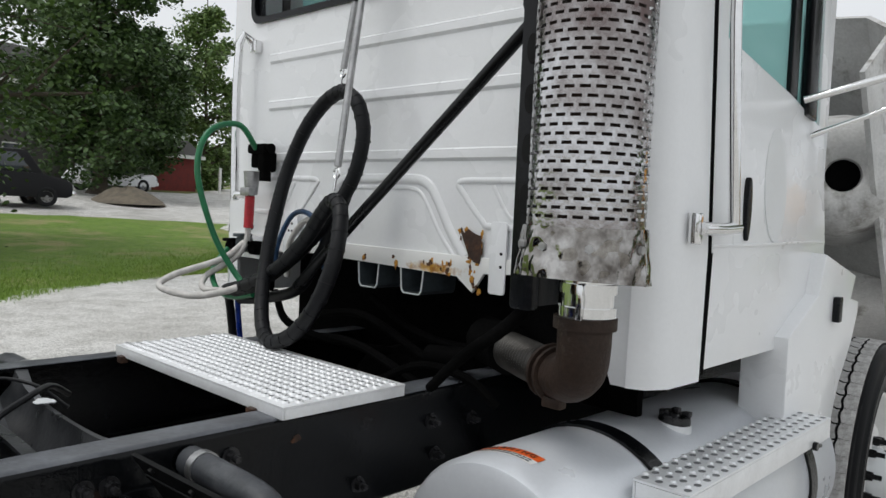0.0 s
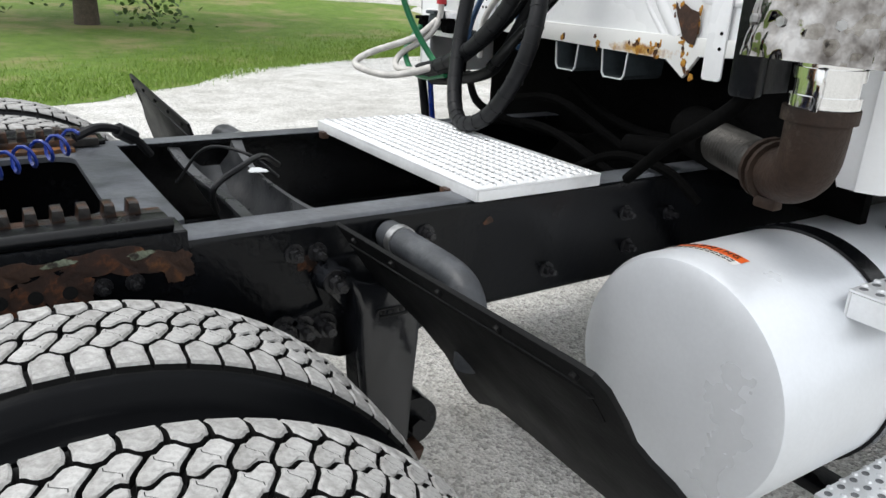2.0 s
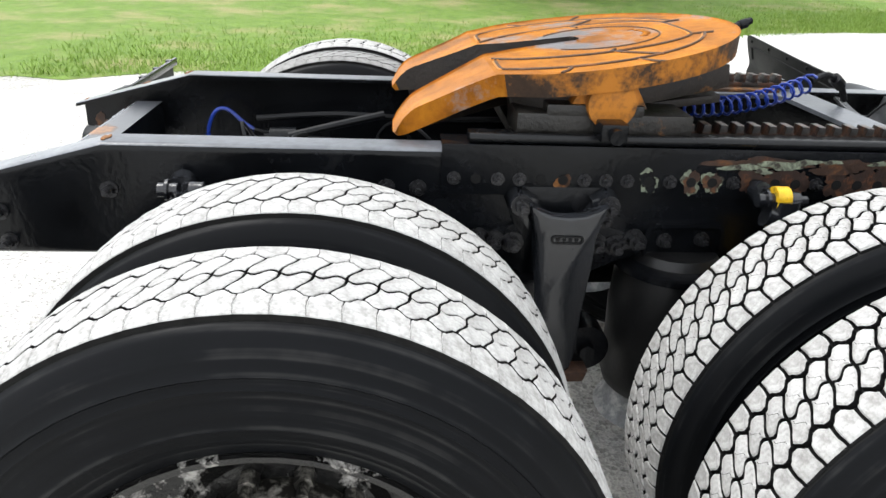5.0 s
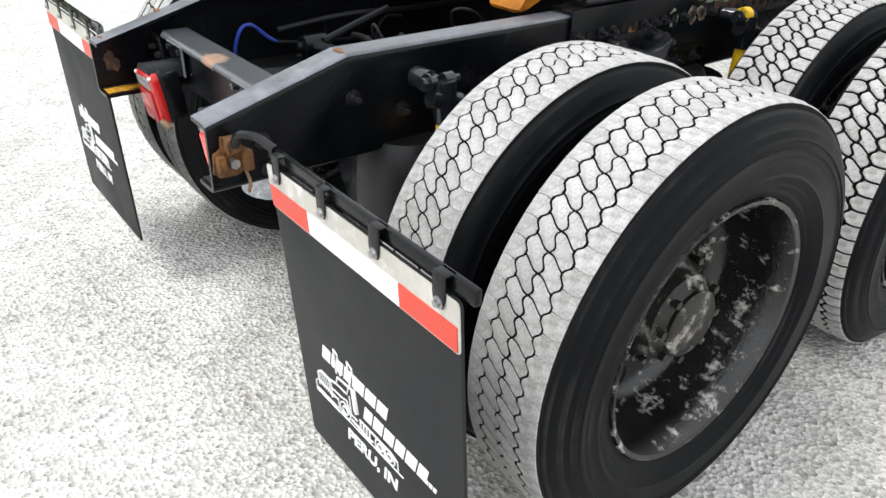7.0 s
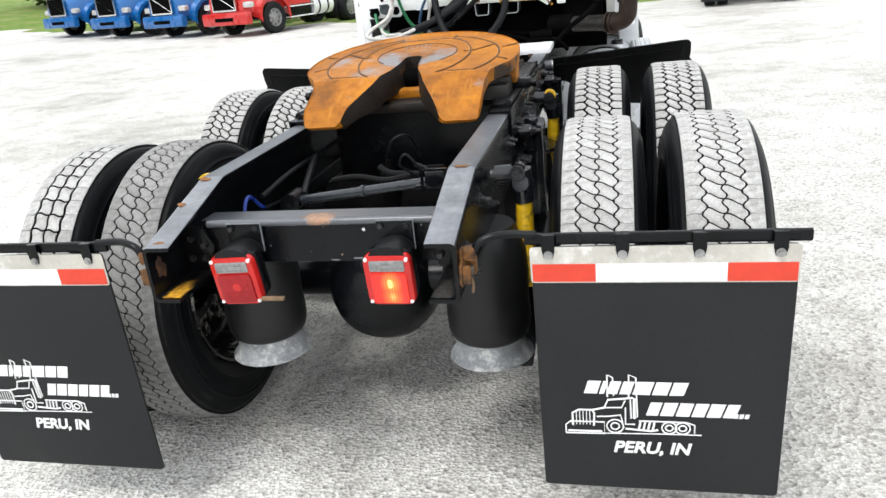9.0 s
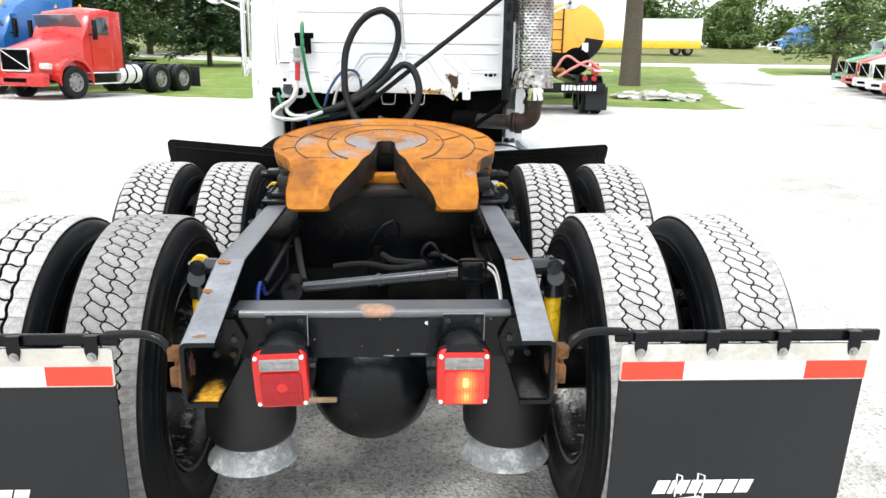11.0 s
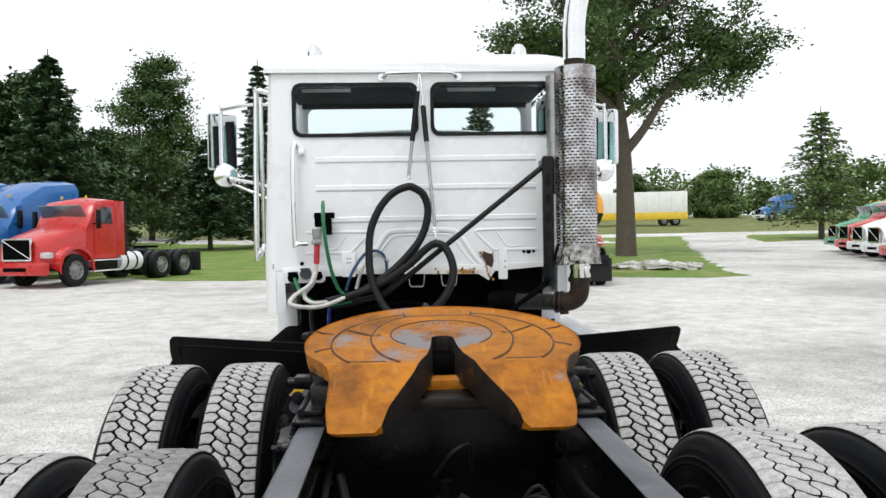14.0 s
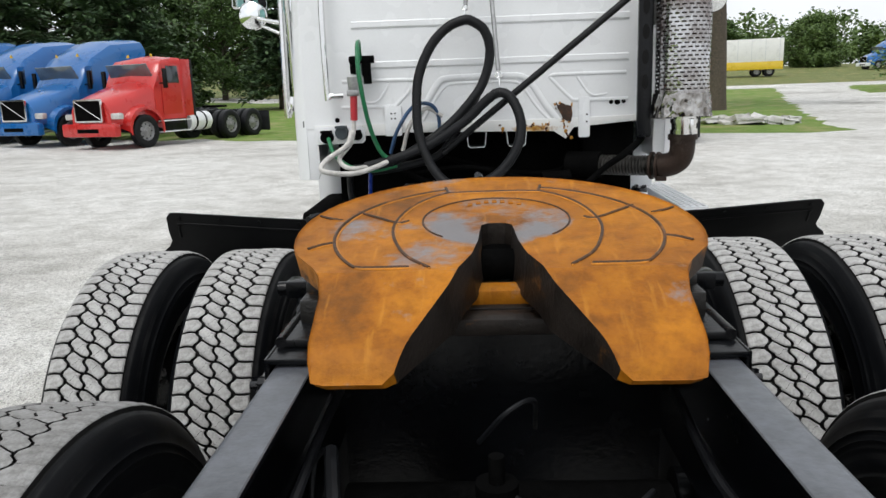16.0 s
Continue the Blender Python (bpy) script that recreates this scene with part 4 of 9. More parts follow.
    box(bm, s * 0.335, 1.42, 1.145, 0.15, 0.22, 0.03, 0.006)
    part("slide_pedestal", bm, PEDESTAL, truck, "greasy black slide pedestal with rust")
    bm = bmesh.new()
    prism(bm, [(1.36, 1.15), (1.54, 1.15), (1.51, 1.20), (1.49, 1.225), (1.45, 1.235), (1.41, 1.225), (1.39, 1.20)], *sorted((s * 0.35, s * 0.40)), "x", bevel=0.006)
    prism(bm, [(1.45 + 0.055 * math.cos(k * math.pi / 10), 1.165 + 0.055 * math.sin(k * math.pi / 10)) for k in range(20)], *sorted((s * 0.40, s * 0.43)), "x", bevel=0.004)
    part("pivot_ear", bm, PLATE_EDGE, truck, "rusted cast pivot ear")
    bm = bmesh.new()
    box(bm, s * 0.445, 1.447, 1.115, 0.075, 0.06, 0.04, 0.006)
    cyl(bm, (s * 0.44, 1.447, 1.115), (s * 0.505, 1.447, 1.112), 0.017, seg=12)
    part("locking_pin", bm, BLACK, truck, "black locking pin")
    bm = bmesh.new()
    box(bm, s * 0.345, 1.90, 1.078, 0.05, 0.72, 0.018, 0.002)
    part("slide_rack", bm, RACK, truck, "rusted toothed slide rack")
    bm = bmesh.new()
    prism(bm, [(-0.011, 0), (0.011, 0), (0.008, 0.026), (-0.008, 0.026)], s * 0.345 - 0.022, s * 0.345 + 0.022, "x", bevel=0.002)
    tooth = part("rack_tooth", bm, RACK, truck, at=shift(0, 1.58, 1.086))
    for i in range(1, 17):
        again("rack_tooth", tooth, truck, shift(0, 1.58 + i * 0.0395, 1.086))

# end plate of the slide base, with a square window
bm = bmesh.new()
ring_frame(bm, rounded(-0.345, 1.62, 0.345, 2.30, 0.01), rounded(-0.25, 1.70, 0.25, 2.19, 0.05), 1.052, 1.064, "z")
part("slide_frame", bm, RAIL_TOP, truck, "grimy black slide frame plate")
bm = bmesh.new()
box(bm, -0.30, 1.9, 1.068, 0.04, 0.6, 0.01, 0.002)
part("slide_strip", bm, PLATE_EDGE, truck, "rusted orange strip")

# ---------------------------------------------------------------- coupling plate
TILT = Matrix.Translation((0, 1.45, 1.243)) @ Matrix.Rotation(radians(8.3), 4, "X")


def plate_outline():
    """Half of the horseshoe, from the nose round to the throat, in plate coordinates."""
    r, cy = 0.445, -0.02
    half = [(r * math.sin(radians(a)), cy + r * 0.97 * math.cos(radians(a))) for a in range(0, 112, 6)]
    half += [(0.37, -0.235), (0.352, -0.27), (0.342, -0.33), (0.342, -0.44), (0.340, -0.470), (0.330, -0.488), (0.312, -0.497), (0.21, -0.497), (0.190, -0.485)]
    half += [(0.100, -0.30), (0.056, -0.18), (0.042, -0.10), (0.037, -0.03), (0.034, 0.0), (0.02, 0.012), (0, 0.014)]
    return half


def drop(y):
    """The tails bend down behind the shoulders."""
    return 0.0 if y > -0.25 else (y + 0.25) * 0.30


def curl(y):
    """The tail ends roll over."""
    return 0.0 if y > -0.43 else -0.036 * ((-0.43 - y) / 0.067) ** 2


half = plate_outline()
bm = bmesh.new()
k = len(half)
for s in (1, -1):
    up = [bm.verts.new((s * x, y, 0.0)) for x, y in half]
    thick = [0.034 if y > -0.25 else 0.034 + (y + 0.25) * 0.02 for x, y in half]
    inn = [bm.verts.new((s * (x - 0.008), y, -0.095)) if i > k - 8 and i < k - 3 else bm.verts.new((s * x * 0.985, y * 0.985, -0.046)) for i, (x, y) in enumerate(half)]
    # top: strips between outer edge and the inner run
    f = bm.faces.new(up if s < 0 else up[::-1])
    f.material_index = 0
    g = bm.faces.new(inn if s > 0 else inn[::-1])
    g.material_index = 1
    for i in range(k - 1):
        q = (up[i], up[i + 1], inn[i + 1], inn[i])
        f = bm.faces.new(q if s < 0 else q[::-1])
        f.material_index = 2 if i > k - 9 else 0 if i > 18 else 1
bmesh.ops.remove_doubles(bm, verts=bm.verts[:], dist=0.0004)
bmesh.ops.triangulate(bm, faces=[f for f in bm.faces if len(f.verts) > 4])
bm.normal_update()
rim_edges = [e for e in bm.edges if len(e.link_faces) == 2 and e.calc_face_angle(0) > 0.9 and all(v.co.z > -0.001 for v in e.verts)]
bmesh.ops.bevel(bm, geom=rim_edges, offset=0.010, segments=3, profile=0.5, affect="EDGES", clamp_overlap=True)
for off in (-0.25, -0.43, -0.45, -0.47, -0.485):
    bmesh.ops.bisect_plane(bm, geom=bm.verts[:] + bm.edges[:] + bm.faces[:], plane_co=(0, off, 0), plane_no=(0, 1, 0))
for v in bm.verts:
    v.co.z += drop(v.co.y) + (curl(v.co.y) if v.co.z > -0.03 else 0.0)
bmesh.ops.recalc_face_normals(bm, faces=bm.faces[:])
bmesh.ops.transform(bm, matrix=TILT, verts=bm.verts[:])
plate = part("coupling_plate", bm, [PLATE, PLATE_EDGE, THROAT], truck, "rusty orange horseshoe fifth wheel plate", smooth=False)


def groove(points, w=0.0078, lift=0.0008):
    """A raised-edged grease groove: a thin dark bead on the plate, with a painted highlight beside it."""
    bm = bmesh.new()
    tube(bm, [TILT @ Vector((x, y, lift + drop(y))) for x, y in points], w / 2, 6, 4)
    line = part("grease_groove", bm, GROOVE_RUST, plate, "dark grease groove")
    if w > 0.005:
        bm = bmesh.new()
        tube(bm, [TILT @ Vector((x * 0.982, y - 0.0055, lift * 0.3 + drop(y))) for x, y in points], w * 0.30, 6, 4)
        part("groove_lip", bm, LIP, line, "rust-coloured highlight painted along the groove")


def arc(r, a0, a1, cy=-0.02, n=14):
    return [(r * math.sin(radians(a0 + (a1 - a0) * i / n)), cy + r * 0.97 * math.cos(radians(a0 + (a1 - a0) * i / n))) for i in range(n + 1)]


for s in (1, -1):
    groove(arc(0.36, s * 20, s * 124) + [(s * 0.285, -0.228), (s * 0.255, -0.231), (s * 0.18, -0.231)])
    groove([(s * 0.12, 0.277), (s * 0.165, 0.235), (s * 0.205, 0.165), (s * 0.228, 0.08), (s * 0.234, 0.0), (s * 0.22, -0.085), (s * 0.19, -0.17), (s * 0.14, -0.236)])
    groove([(s * 0.203, 0.058), (s * 0.226, 0.045), (s * 0.28, 0.09), (s * 0.33, 0.135)])
    groove([(s * 0.362, 0.075), (s * 0.395, 0.092), (s * 0.42, 0.112)])
    groove([(s * 0.352, -0.08), (s * 0.38, -0.092), (s * 0.405, -0.115)])
    groove([(s * 0.115, 0.277), (s * 0.12, 0.30), (s * 0.125, 0.33)])
    groove([(s * 0.17 * math.sin(radians(a)), 0.06 + 0.165 * math.cos(radians(a))) for a in range(0, 136, 9)], 0.0048, 0.0006)
groove([(-0.12, 0.277), (-0.06, 0.284), (0.06, 0.284), (0.12, 0.277)])
for i in range(7):
    bm = bmesh.new()
    x = -0.06 + i * 0.02
    box(bm, 0, 0, 0, 0.012, 0.018, 0.003, 0.001)
    part("raised_mark", bm, PLATE, plate, "raised cast maker's mark", at=TILT @ shift(x, 0.195 - 6 * x * x, 0.0015))
# skirt, lock jaws and crosspiece below the plate
bm = bmesh.new()
for s in (1, -1):
    prism(bm, [(s * x, y) for x, y in ((0.30, 0.30), (0.36, 0.10), (0.36, -0.16), (0.30, -0.22), (0.26, -0.22), (0.26, 0.28))], -0.10, -0.045, "z", m=TILT, bevel=0.004)
    prism(bm, [(s * x, y) for x, y in ((0.062, -0.06), (0.14, -0.30), (0.19, -0.46), (0.215, -0.46), (0.17, -0.28), (0.10, -0.04))], -0.095, -0.03, "z", m=TILT @ Matrix.Rotation(radians(5), 4, "X"), bevel=0.004)
part("plate_rib", bm, THROAT, plate, "dark rusted rib under the plate")
bm = bmesh.new()
box(bm, 0, -0.13, -0.105, 0.24, 0.05, 0.035, 0.008, TILT)
part("crosspiece", bm, PLATE, plate, "rusted crosspiece under the throat")
bm = bmesh.new()
box(bm, 0, 0.06, -0.13, 0.56, 0.46, 0.02, 0.004, TILT)
part("lock_web", bm, THROAT, plate, "greasy web under the lock")
bm = bmesh.new()
box(bm, 0, -0.20, -0.14, 0.60, 0.05, 0.04, 0.01, TILT)
part("lower_crosspiece", bm, THROAT, plate, "dark rusted lower crosspiece")
bm = bmesh.new()
cyl(bm, TILT @ Vector((-0.10, -0.05, -0.07)), TILT @ Vector((0.10, -0.05, -0.07)), 0.035, seg=16)
box(bm, 0, 0.01, -0.06, 0.10, 0.05, 0.03, 0.01, TILT)
part("lock_jaw", bm, DARK, plate, "greasy dark locking jaw")
bm = bmesh.new()
tube(bm, [TILT @ Vector(p) for p in ((-0.30, 0.26, -0.075), (-0.42, 0.30, -0.07), (-0.47, 0.30, -0.06), (-0.49, 0.27, -0.06))], 0.011, 8)
part("release_handle", bm, BLACK, plate, "black release handle")
bm = bmesh.new()
tube(bm, [TILT @ Vector(p) for p in ((-0.02, 0.40, -0.03), (-0.03, 0.455, -0.018), (-0.04, 0.50, -0.01))], 0.010, 8)
cyl(bm, TILT @ Vector((-0.033, 0.465, -0.018)), TILT @ Vector((-0.036, 0.485, -0.014)), 0.014, seg=10)
part("grease_fitting", bm, BLACK, plate, "black rod at the plate nose")

# blue coil hose
bm = bmesh.new()
a, b = Vector((0.225, 1.62, 1.125)), Vector((-0.082, 2.18, 1.135))
axis = (b - a).normalized()
u = axis.orthogonal().normalized()
v = axis.cross(u)
turns, pts = 17, []
for i in range(turns * 10 + 1):
    t = i / (turns * 10)
    q = a.lerp(b, t) - Vector((0, 0, 0.03 * math.sin(math.pi * t)))
    pts.append(q + 0.024 * (u * math.cos(2 * math.pi * turns * t) + v * math.sin(2 * math.pi * turns * t)))
tube(bm, pts, 0.0040, 6, smooth=False)
part("coil_hose", bm, BLUE_HOSE, truck, "blue coiled air hose")
bm = bmesh.new()
tube(bm, [(-0.082, 2.18, 1.14), (-0.10, 2.23, 1.155), (-0.13, 2.28, 1.14), (-0.15, 2.32, 1.11), (-0.17, 2.35, 1.07)], 0.010, 8)
cyl(bm, (-0.125, 2.275, 1.142), (-0.148, 2.312, 1.118), 0.018, seg=8)
part("hose_fitting", bm, HOSE, truck, "black hose end with brass fitting")

# ---------------------------------------------------------------- deck plate behind the cab
DX0, DX1, DY0, DY1, DZ = -0.383, 0.452, 2.870, 3.225, 1.086
bm = bmesh.new()
box(bm, (DX0 + DX1) / 2, (DY0 + DY1) / 2, DZ - 0.003, DX1 - DX0, DY1 - DY0, 0.006, 0.002)
deck = part("deck_plate", bm, ALU, truck, "perforated bright aluminium deck plate")
for y in (DY0 + 0.003, DY1 - 0.003):
    bm = bmesh.new()
    box(bm, (DX0 + DX1) / 2, y, DZ - 0.0175, DX1 - DX0 - 0.004, 0.005, 0.023, 0.001)
    part("deck_lip", bm, ALU, deck, "folded lip")
for x in (DX0 + 0.003, DX1 - 0.003):
    bm = bmesh.new()
    box(bm, x, (DY0 + DY1) / 2, DZ - 0.0175, 0.005, DY1 - DY0 - 0.012, 0.023, 0.001)
    part("deck_lip", bm, ALU, deck, "folded lip")


def dimples(name, parent, x0, x1, y0, y1, z, nx, ny, r):
    """Raised, pierced grip buttons in staggered rows, with their dark holes."""
    bm = bmesh.new()
    for j in range(ny):
        for i in range(nx):
            cx = x0 + (x1 - x0) * (i + 0.5 + 0.25 * (1 if j % 2 else -1)) / nx
            cy = y0 + (y1 - y0) * (j + 0.5) / ny
            lathe(bm, [(r, 0), (r * 0.72, r * 0.42), (r * 0.5, r * 0.42)], 8, shift(cx, cy, z), mats=[0, 0])
            c = [bm.verts.new((cx + r * 0.5 * math.cos(q * math.pi / 4), cy + r * 0.5 * math.sin(q * math.pi / 4), z + r * 0.28)) for q in range(8)]
            bm.faces.new(c).material_index = 1
    tagged(part(name, bm, [ALU, DARK], parent), "raised pierced grip buttons", kind="stuff")


dimples("grip_button", deck, DX0 + 0.01, DX1 - 0.01, DY0 + 0.012, DY1 - 0.012, DZ, 32, 12, 0.0105)
for x in (-0.33, 0.34):
    bm = bmesh.new()
    box(bm, x, DY0 - 0.002, DZ - 0.034, 0.028, 0.02, 0.020, 0.003)
    part("deck_clip", bm, RUST_DARK, truck, "rusty deck clip")

# ---------------------------------------------------------------- crossmembers
def bar_x(name, y, z, h, d, material, label):
    bm = bmesh.new()
    n = 14
    prof = [(-d / 2, 0), (d / 2, 0), (d / 2, -h), (-d / 2, -h)]
    rings = []
    for i in range(n + 1):
        x = -0.352 + 0.704 * i / n
        rings.append([bm.verts.new((x, y + a, z + b)) for a, b in prof])
    for p, q in zip(rings, rings[1:]):
        for i in range(4):
            bm.faces.new((p[i], p[(i + 1) % 4], q[(i + 1) % 4], q[i]))
    bm.faces.new(rings[0][::-1]), bm.faces.new(rings[-1])
    bmesh.ops.recalc_face_normals(bm, faces=bm.faces[:])
    return part(name, bm, material, truck, label)


# Top and lip paler than BLACK: sky reflection put in colour; the rust is separate.
BAR_TOP = rust_at("sky_paled_crossmember_top", (0.040, 0.043, 0.050), (0.0, 0.195, 0.97), (0.105, 0.065, 0.05), (0.30, 0.185, 0.12), (0.20, 0.135, 0.10), 0.30, 0.5, 0.50)
BAR_LIP = rust_at("highlight_lip_paint", (0.085, 0.09, 0.10), (0.01, 0.185, 0.97), (0.085, 0.06, 0.04), (0.38, 0.21, 0.13), (0.25, 0.16, 0.11), 0.22, 0.6, 0.50)
rear_bar = bar_x("rear_crossmember", 0.222, 0.972, 0.13, 0.075, [BLACK, BAR_TOP], "black rear crossmember with sky-paled top and rust")
# Only the upward face takes the sky-paled paint.
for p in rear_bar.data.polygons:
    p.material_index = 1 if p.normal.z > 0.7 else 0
bm = bmesh.new()
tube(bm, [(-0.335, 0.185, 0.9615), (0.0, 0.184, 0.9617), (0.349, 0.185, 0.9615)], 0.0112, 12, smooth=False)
part("crossmember_lip", bm, BAR_LIP, truck, "rolled edge with a highlight in its paint, and rust")
for i, (x, z, a, b, m) in enumerate([(0.135, 0.935, 0.010, 0.016, WHITE_FADED), (0.017, 0.945, 0.006, 0.005, RUST_TAN), (0.062, 0.862, 0.009, 0.007, RUST_TAN), (0.115, 0.850, 0.055, 0.007, RAIL_WORN), (0.04, 0.846, 0.035, 0.005, RAIL_WORN), (-0.03, 0.872, 0.007, 0.006, RUST_DARK), (0.005, 0.885, 0.006, 0.007, GROOVE), (0.138, 0.862, 0.008, 0.008, GROOVE), (-0.15, 0.892, 0.006, 0.006, RAIL_WORN), (0.30, 0.945, 0.006, 0.006, RAIL_WORN)]):
    rust_spot("paint_chip", (x, 0.1843, z), "y", a, b, 60 + i, m, rear_bar, "chip in the paint")
bm = bmesh.new()
rings = []
for i in range(17):
    u = -1 + 2 * i / 16
    q = 1 - u ** 4
    pinch = 0.035 * (1 - u * u)
    prof = [(-0.115 + pinch, 0.0), (-0.085 + pinch, -0.004), (-0.07 + pinch, -0.03 - 0.05 * q), (-0.03, -0.06 - 0.05 * q), (0.02, -0.06 - 0.05 * q), (0.045, -0.03 - 0.03 * q), (0.055, 0.006), (0.085 - 0.5 * pinch, 0.004), (0.095 - 0.5 * pinch, -0.10)]
    rings.append([bm.verts.new((0.352 * u, 2.545 + y, 1.045 - 0.05 * q + z)) for y, z in prof])
for p, q in zip(rings, rings[1:]):
    for i in range(len(p) - 1):
        bm.faces.new((p[i], p[i + 1], q[i + 1], q[i]))
bmesh.ops.recalc_face_normals(bm, faces=bm.faces[:])
bmesh.ops.solidify(bm, geom=bm.faces[:], thickness=0.008)
saddle = part("saddle_crossmember", bm, SADDLE, truck, "glossy black pressed crossmember")
rust_spot("pale_chip", (-0.15, 2.605, 1.012), "z", 0.085, 0.055, 77, WHITE_FADED, saddle, "pale paint chip")
# Middle web is extended far down to keep the space under the plate dark.
bar_x("middle_crossmember", 1.36, 1.045, 0.50, 0.02, BLACK, "black centre crossmember web")
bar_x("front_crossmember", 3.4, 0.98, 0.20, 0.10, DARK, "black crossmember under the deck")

# ---------------------------------------------------------------- axles and suspension
for y in (REAR, FORE):
    bm = bmesh.new()
    cyl(bm, (-0.95, y, ZC), (0.95, y, ZC), 0.07, seg=18)
    part("axle_housing", bm, BLACK, truck, "black axle housing")
    bm = bmesh.new()
    lathe(bm, [(0.0, -0.17), (0.09, -0.165), (0.16, -0.13), (0.205, -0.05), (0.215, 0.03), (0.20, 0.10), (0.15, 0.20), (0.10, 0.26), (0.0, 0.27)], 28, shift(-0.035, y, 0.50) @ Matrix.Rotation(radians(-90), 4, "X") @ Matrix.Identity(4))
    part("differential", bm, BLACK, truck, "black differential housing")
    for s in (1, -1):
        bm = bmesh.new()
        yb = y - (0.26 if y == REAR else 0.385)
        lathe(bm, [(0.0, 0.82), (0.10, 0.82), (0.118, 0.79), (0.135, 0.74), (0.139, 0.66), (0.136, 0.58), (0.139, 0.515), (0.137, 0.475), (0.128, 0.447), (0.116, 0.436), (0.0, 0.436)], 28, shift(s * 0.40, yb, 0))
        part("air_spring", bm, BAG, truck, "black rubber air spring")
        bm = bmesh.new()
        lathe(bm, [(0.112, 0.442), (0.114, 0.415), (0.121, 0.392), (0.133, 0.375), (0.140, 0.369), (0.141, 0.364), (0.136, 0.361), (0.0, 0.361)], 28, shift(s * 0.40, yb, 0))
        part("air_spring_piston", bm, CUP, truck, "pale scuffed air spring piston")
        bm = bmesh.new()
        prism(bm, [(y + 0.55, 0.47), (y + 0.55, 0.57), (y + 0.05, 0.46), (yb + 0.02, 0.358), (yb - 0.03, 0.358), (yb - 0.03, 0.325), (y, 0.36)], *sorted((s * 0.46, s * 0.54)), "x", bevel=0.008)
        part("trailing_arm", bm, BLACK, truck, "black trailing arm")

# hangers with their pads
def hanger(s, y, top, low):
    half = [(0.0, top - 0.024), (0.035, top - 0.021), (0.062, top - 0.010), (0.086, top + 0.002), (0.078, top - 0.035), (0.067, top - 0.075), (0.064, top - 0.15), (0.056, top - 0.24), (0.047, low), (0.040, low - 0.028), (0.022, low - 0.040), (0.0, low - 0.042)]
    bm = bmesh.new()
    prism(bm, [(y + a, z) for a, z in half] + [(y - a, z) for a, z in half[-2:0:-1]], *sorted((s * 0.497, s * 0.534)), "x", bevel=0.011)
    pad = bmesh.new()
    prism(pad, [(y - 0.13, top - 0.01), (y - 0.10, top + 0.016), (y + 0.10, top + 0.016), (y + 0.13, top - 0.01), (y + 0.105, top - 0.075), (y + 0.17, top - 0.095), (y + 0.20, top - 0.12), (y + 0.19, top - 0.145), (y + 0.07, top - 0.20), (y - 0.07, top - 0.20), (y - 0.19, top - 0.145), (y - 0.20, top - 0.12), (y - 0.17, top - 0.095), (y - 0.105, top - 0.075)], *sorted((s * W, s * 0.446)), "x", bevel=0.004)
    ob = part("suspension_hanger", bm, HANGER_BLACK, truck, "glossy black cast suspension hanger")
    for q in (-1, 1):
        bm = bmesh.new()
        cyl(bm, (s * 0.4465, y + q * 0.098, top - 0.013), (s * 0.488, y + q * 0.098, top - 0.013), 0.030, 0.024, seg=18)
        prism(bm, [(y + q * 0.060, top - 0.002), (y + q * 0.10, top + 0.010), (y + q * 0.122, top - 0.02), (y + q * 0.070, top - 0.085)], *sorted((s * 0.4465, s * 0.480)), "x", bevel=0.006)
        part("hanger_ear", bm, HANGER_BLACK, ob, "bolted ear")
        bm = bmesh.new()
        prism(bm, [(y + q * 0.052, top - 0.02), (y + q * 0.064, top - 0.02), (y + q * 0.060, top - 0.16), (y + q * 0.046, low), (y + q * 0.034, low)], *sorted((s * 0.447, s * 0.499)), "x")
        part("hanger_cheek", bm, HANGER_BLACK, ob, "side cheek", smooth=False)
    bm = bmesh.new()
    prism(bm, [(y - 0.075, low - 0.036), (y + 0.085, low - 0.030), (y + 0.075, low - 0.058), (y - 0.06, low - 0.062)], *sorted((s * 0.45, s * 0.54)), "x", bevel=0.006)
    part("hanger_foot", bm, RUST_DARK, ob, "grimy foot plate")
    part("hanger_pad", pad, BLACK, ob, "black bolted pad")
    bm = bmesh.new()
    ring_frame(bm, rounded(y - 0.036, top - 0.085, y + 0.036, top - 0.065, 0.009), rounded(y - 0.031, top - 0.081, y + 0.031, top - 0.069, 0.005), *sorted((s * 0.5345, s * 0.5385)), "x")
    for i in range(4):
        box(bm, s * 0.5355, y - 0.02 + 0.0135 * i, top - 0.075, 0.002, 0.008, 0.007)
    part("cast_mark", bm, BLACK_GLOSS, ob, "raised oval cast mark")
    bm = bmesh.new()
    cyl(bm, (s * 0.41, y + 0.085, low + 0.005), (s * 0.49, y + 0.085, low + 0.005), 0.058, seg=22)
    cyl(bm, (s * 0.49, y + 0.085, low + 0.005), (s * 0.515, y + 0.085, low + 0.005), 0.020, seg=6)
    part("pivot_bush", bm, BLACK, ob, "black pivot bush")
    for dy, dz in ((-0.098, -0.013), (0.098, -0.013)):
        bolt(s * 0.488, y + dy, top + dz, s, 1.25)
    for dy, dz in ((-0.15, -0.115), (-0.105, -0.118), (-0.185, -0.11), (0.09, -0.118), (0.135, -0.122), (0.178, -0.108)):
        bolt(s * 0.446, y + dy, top + dz, s, 1.35)


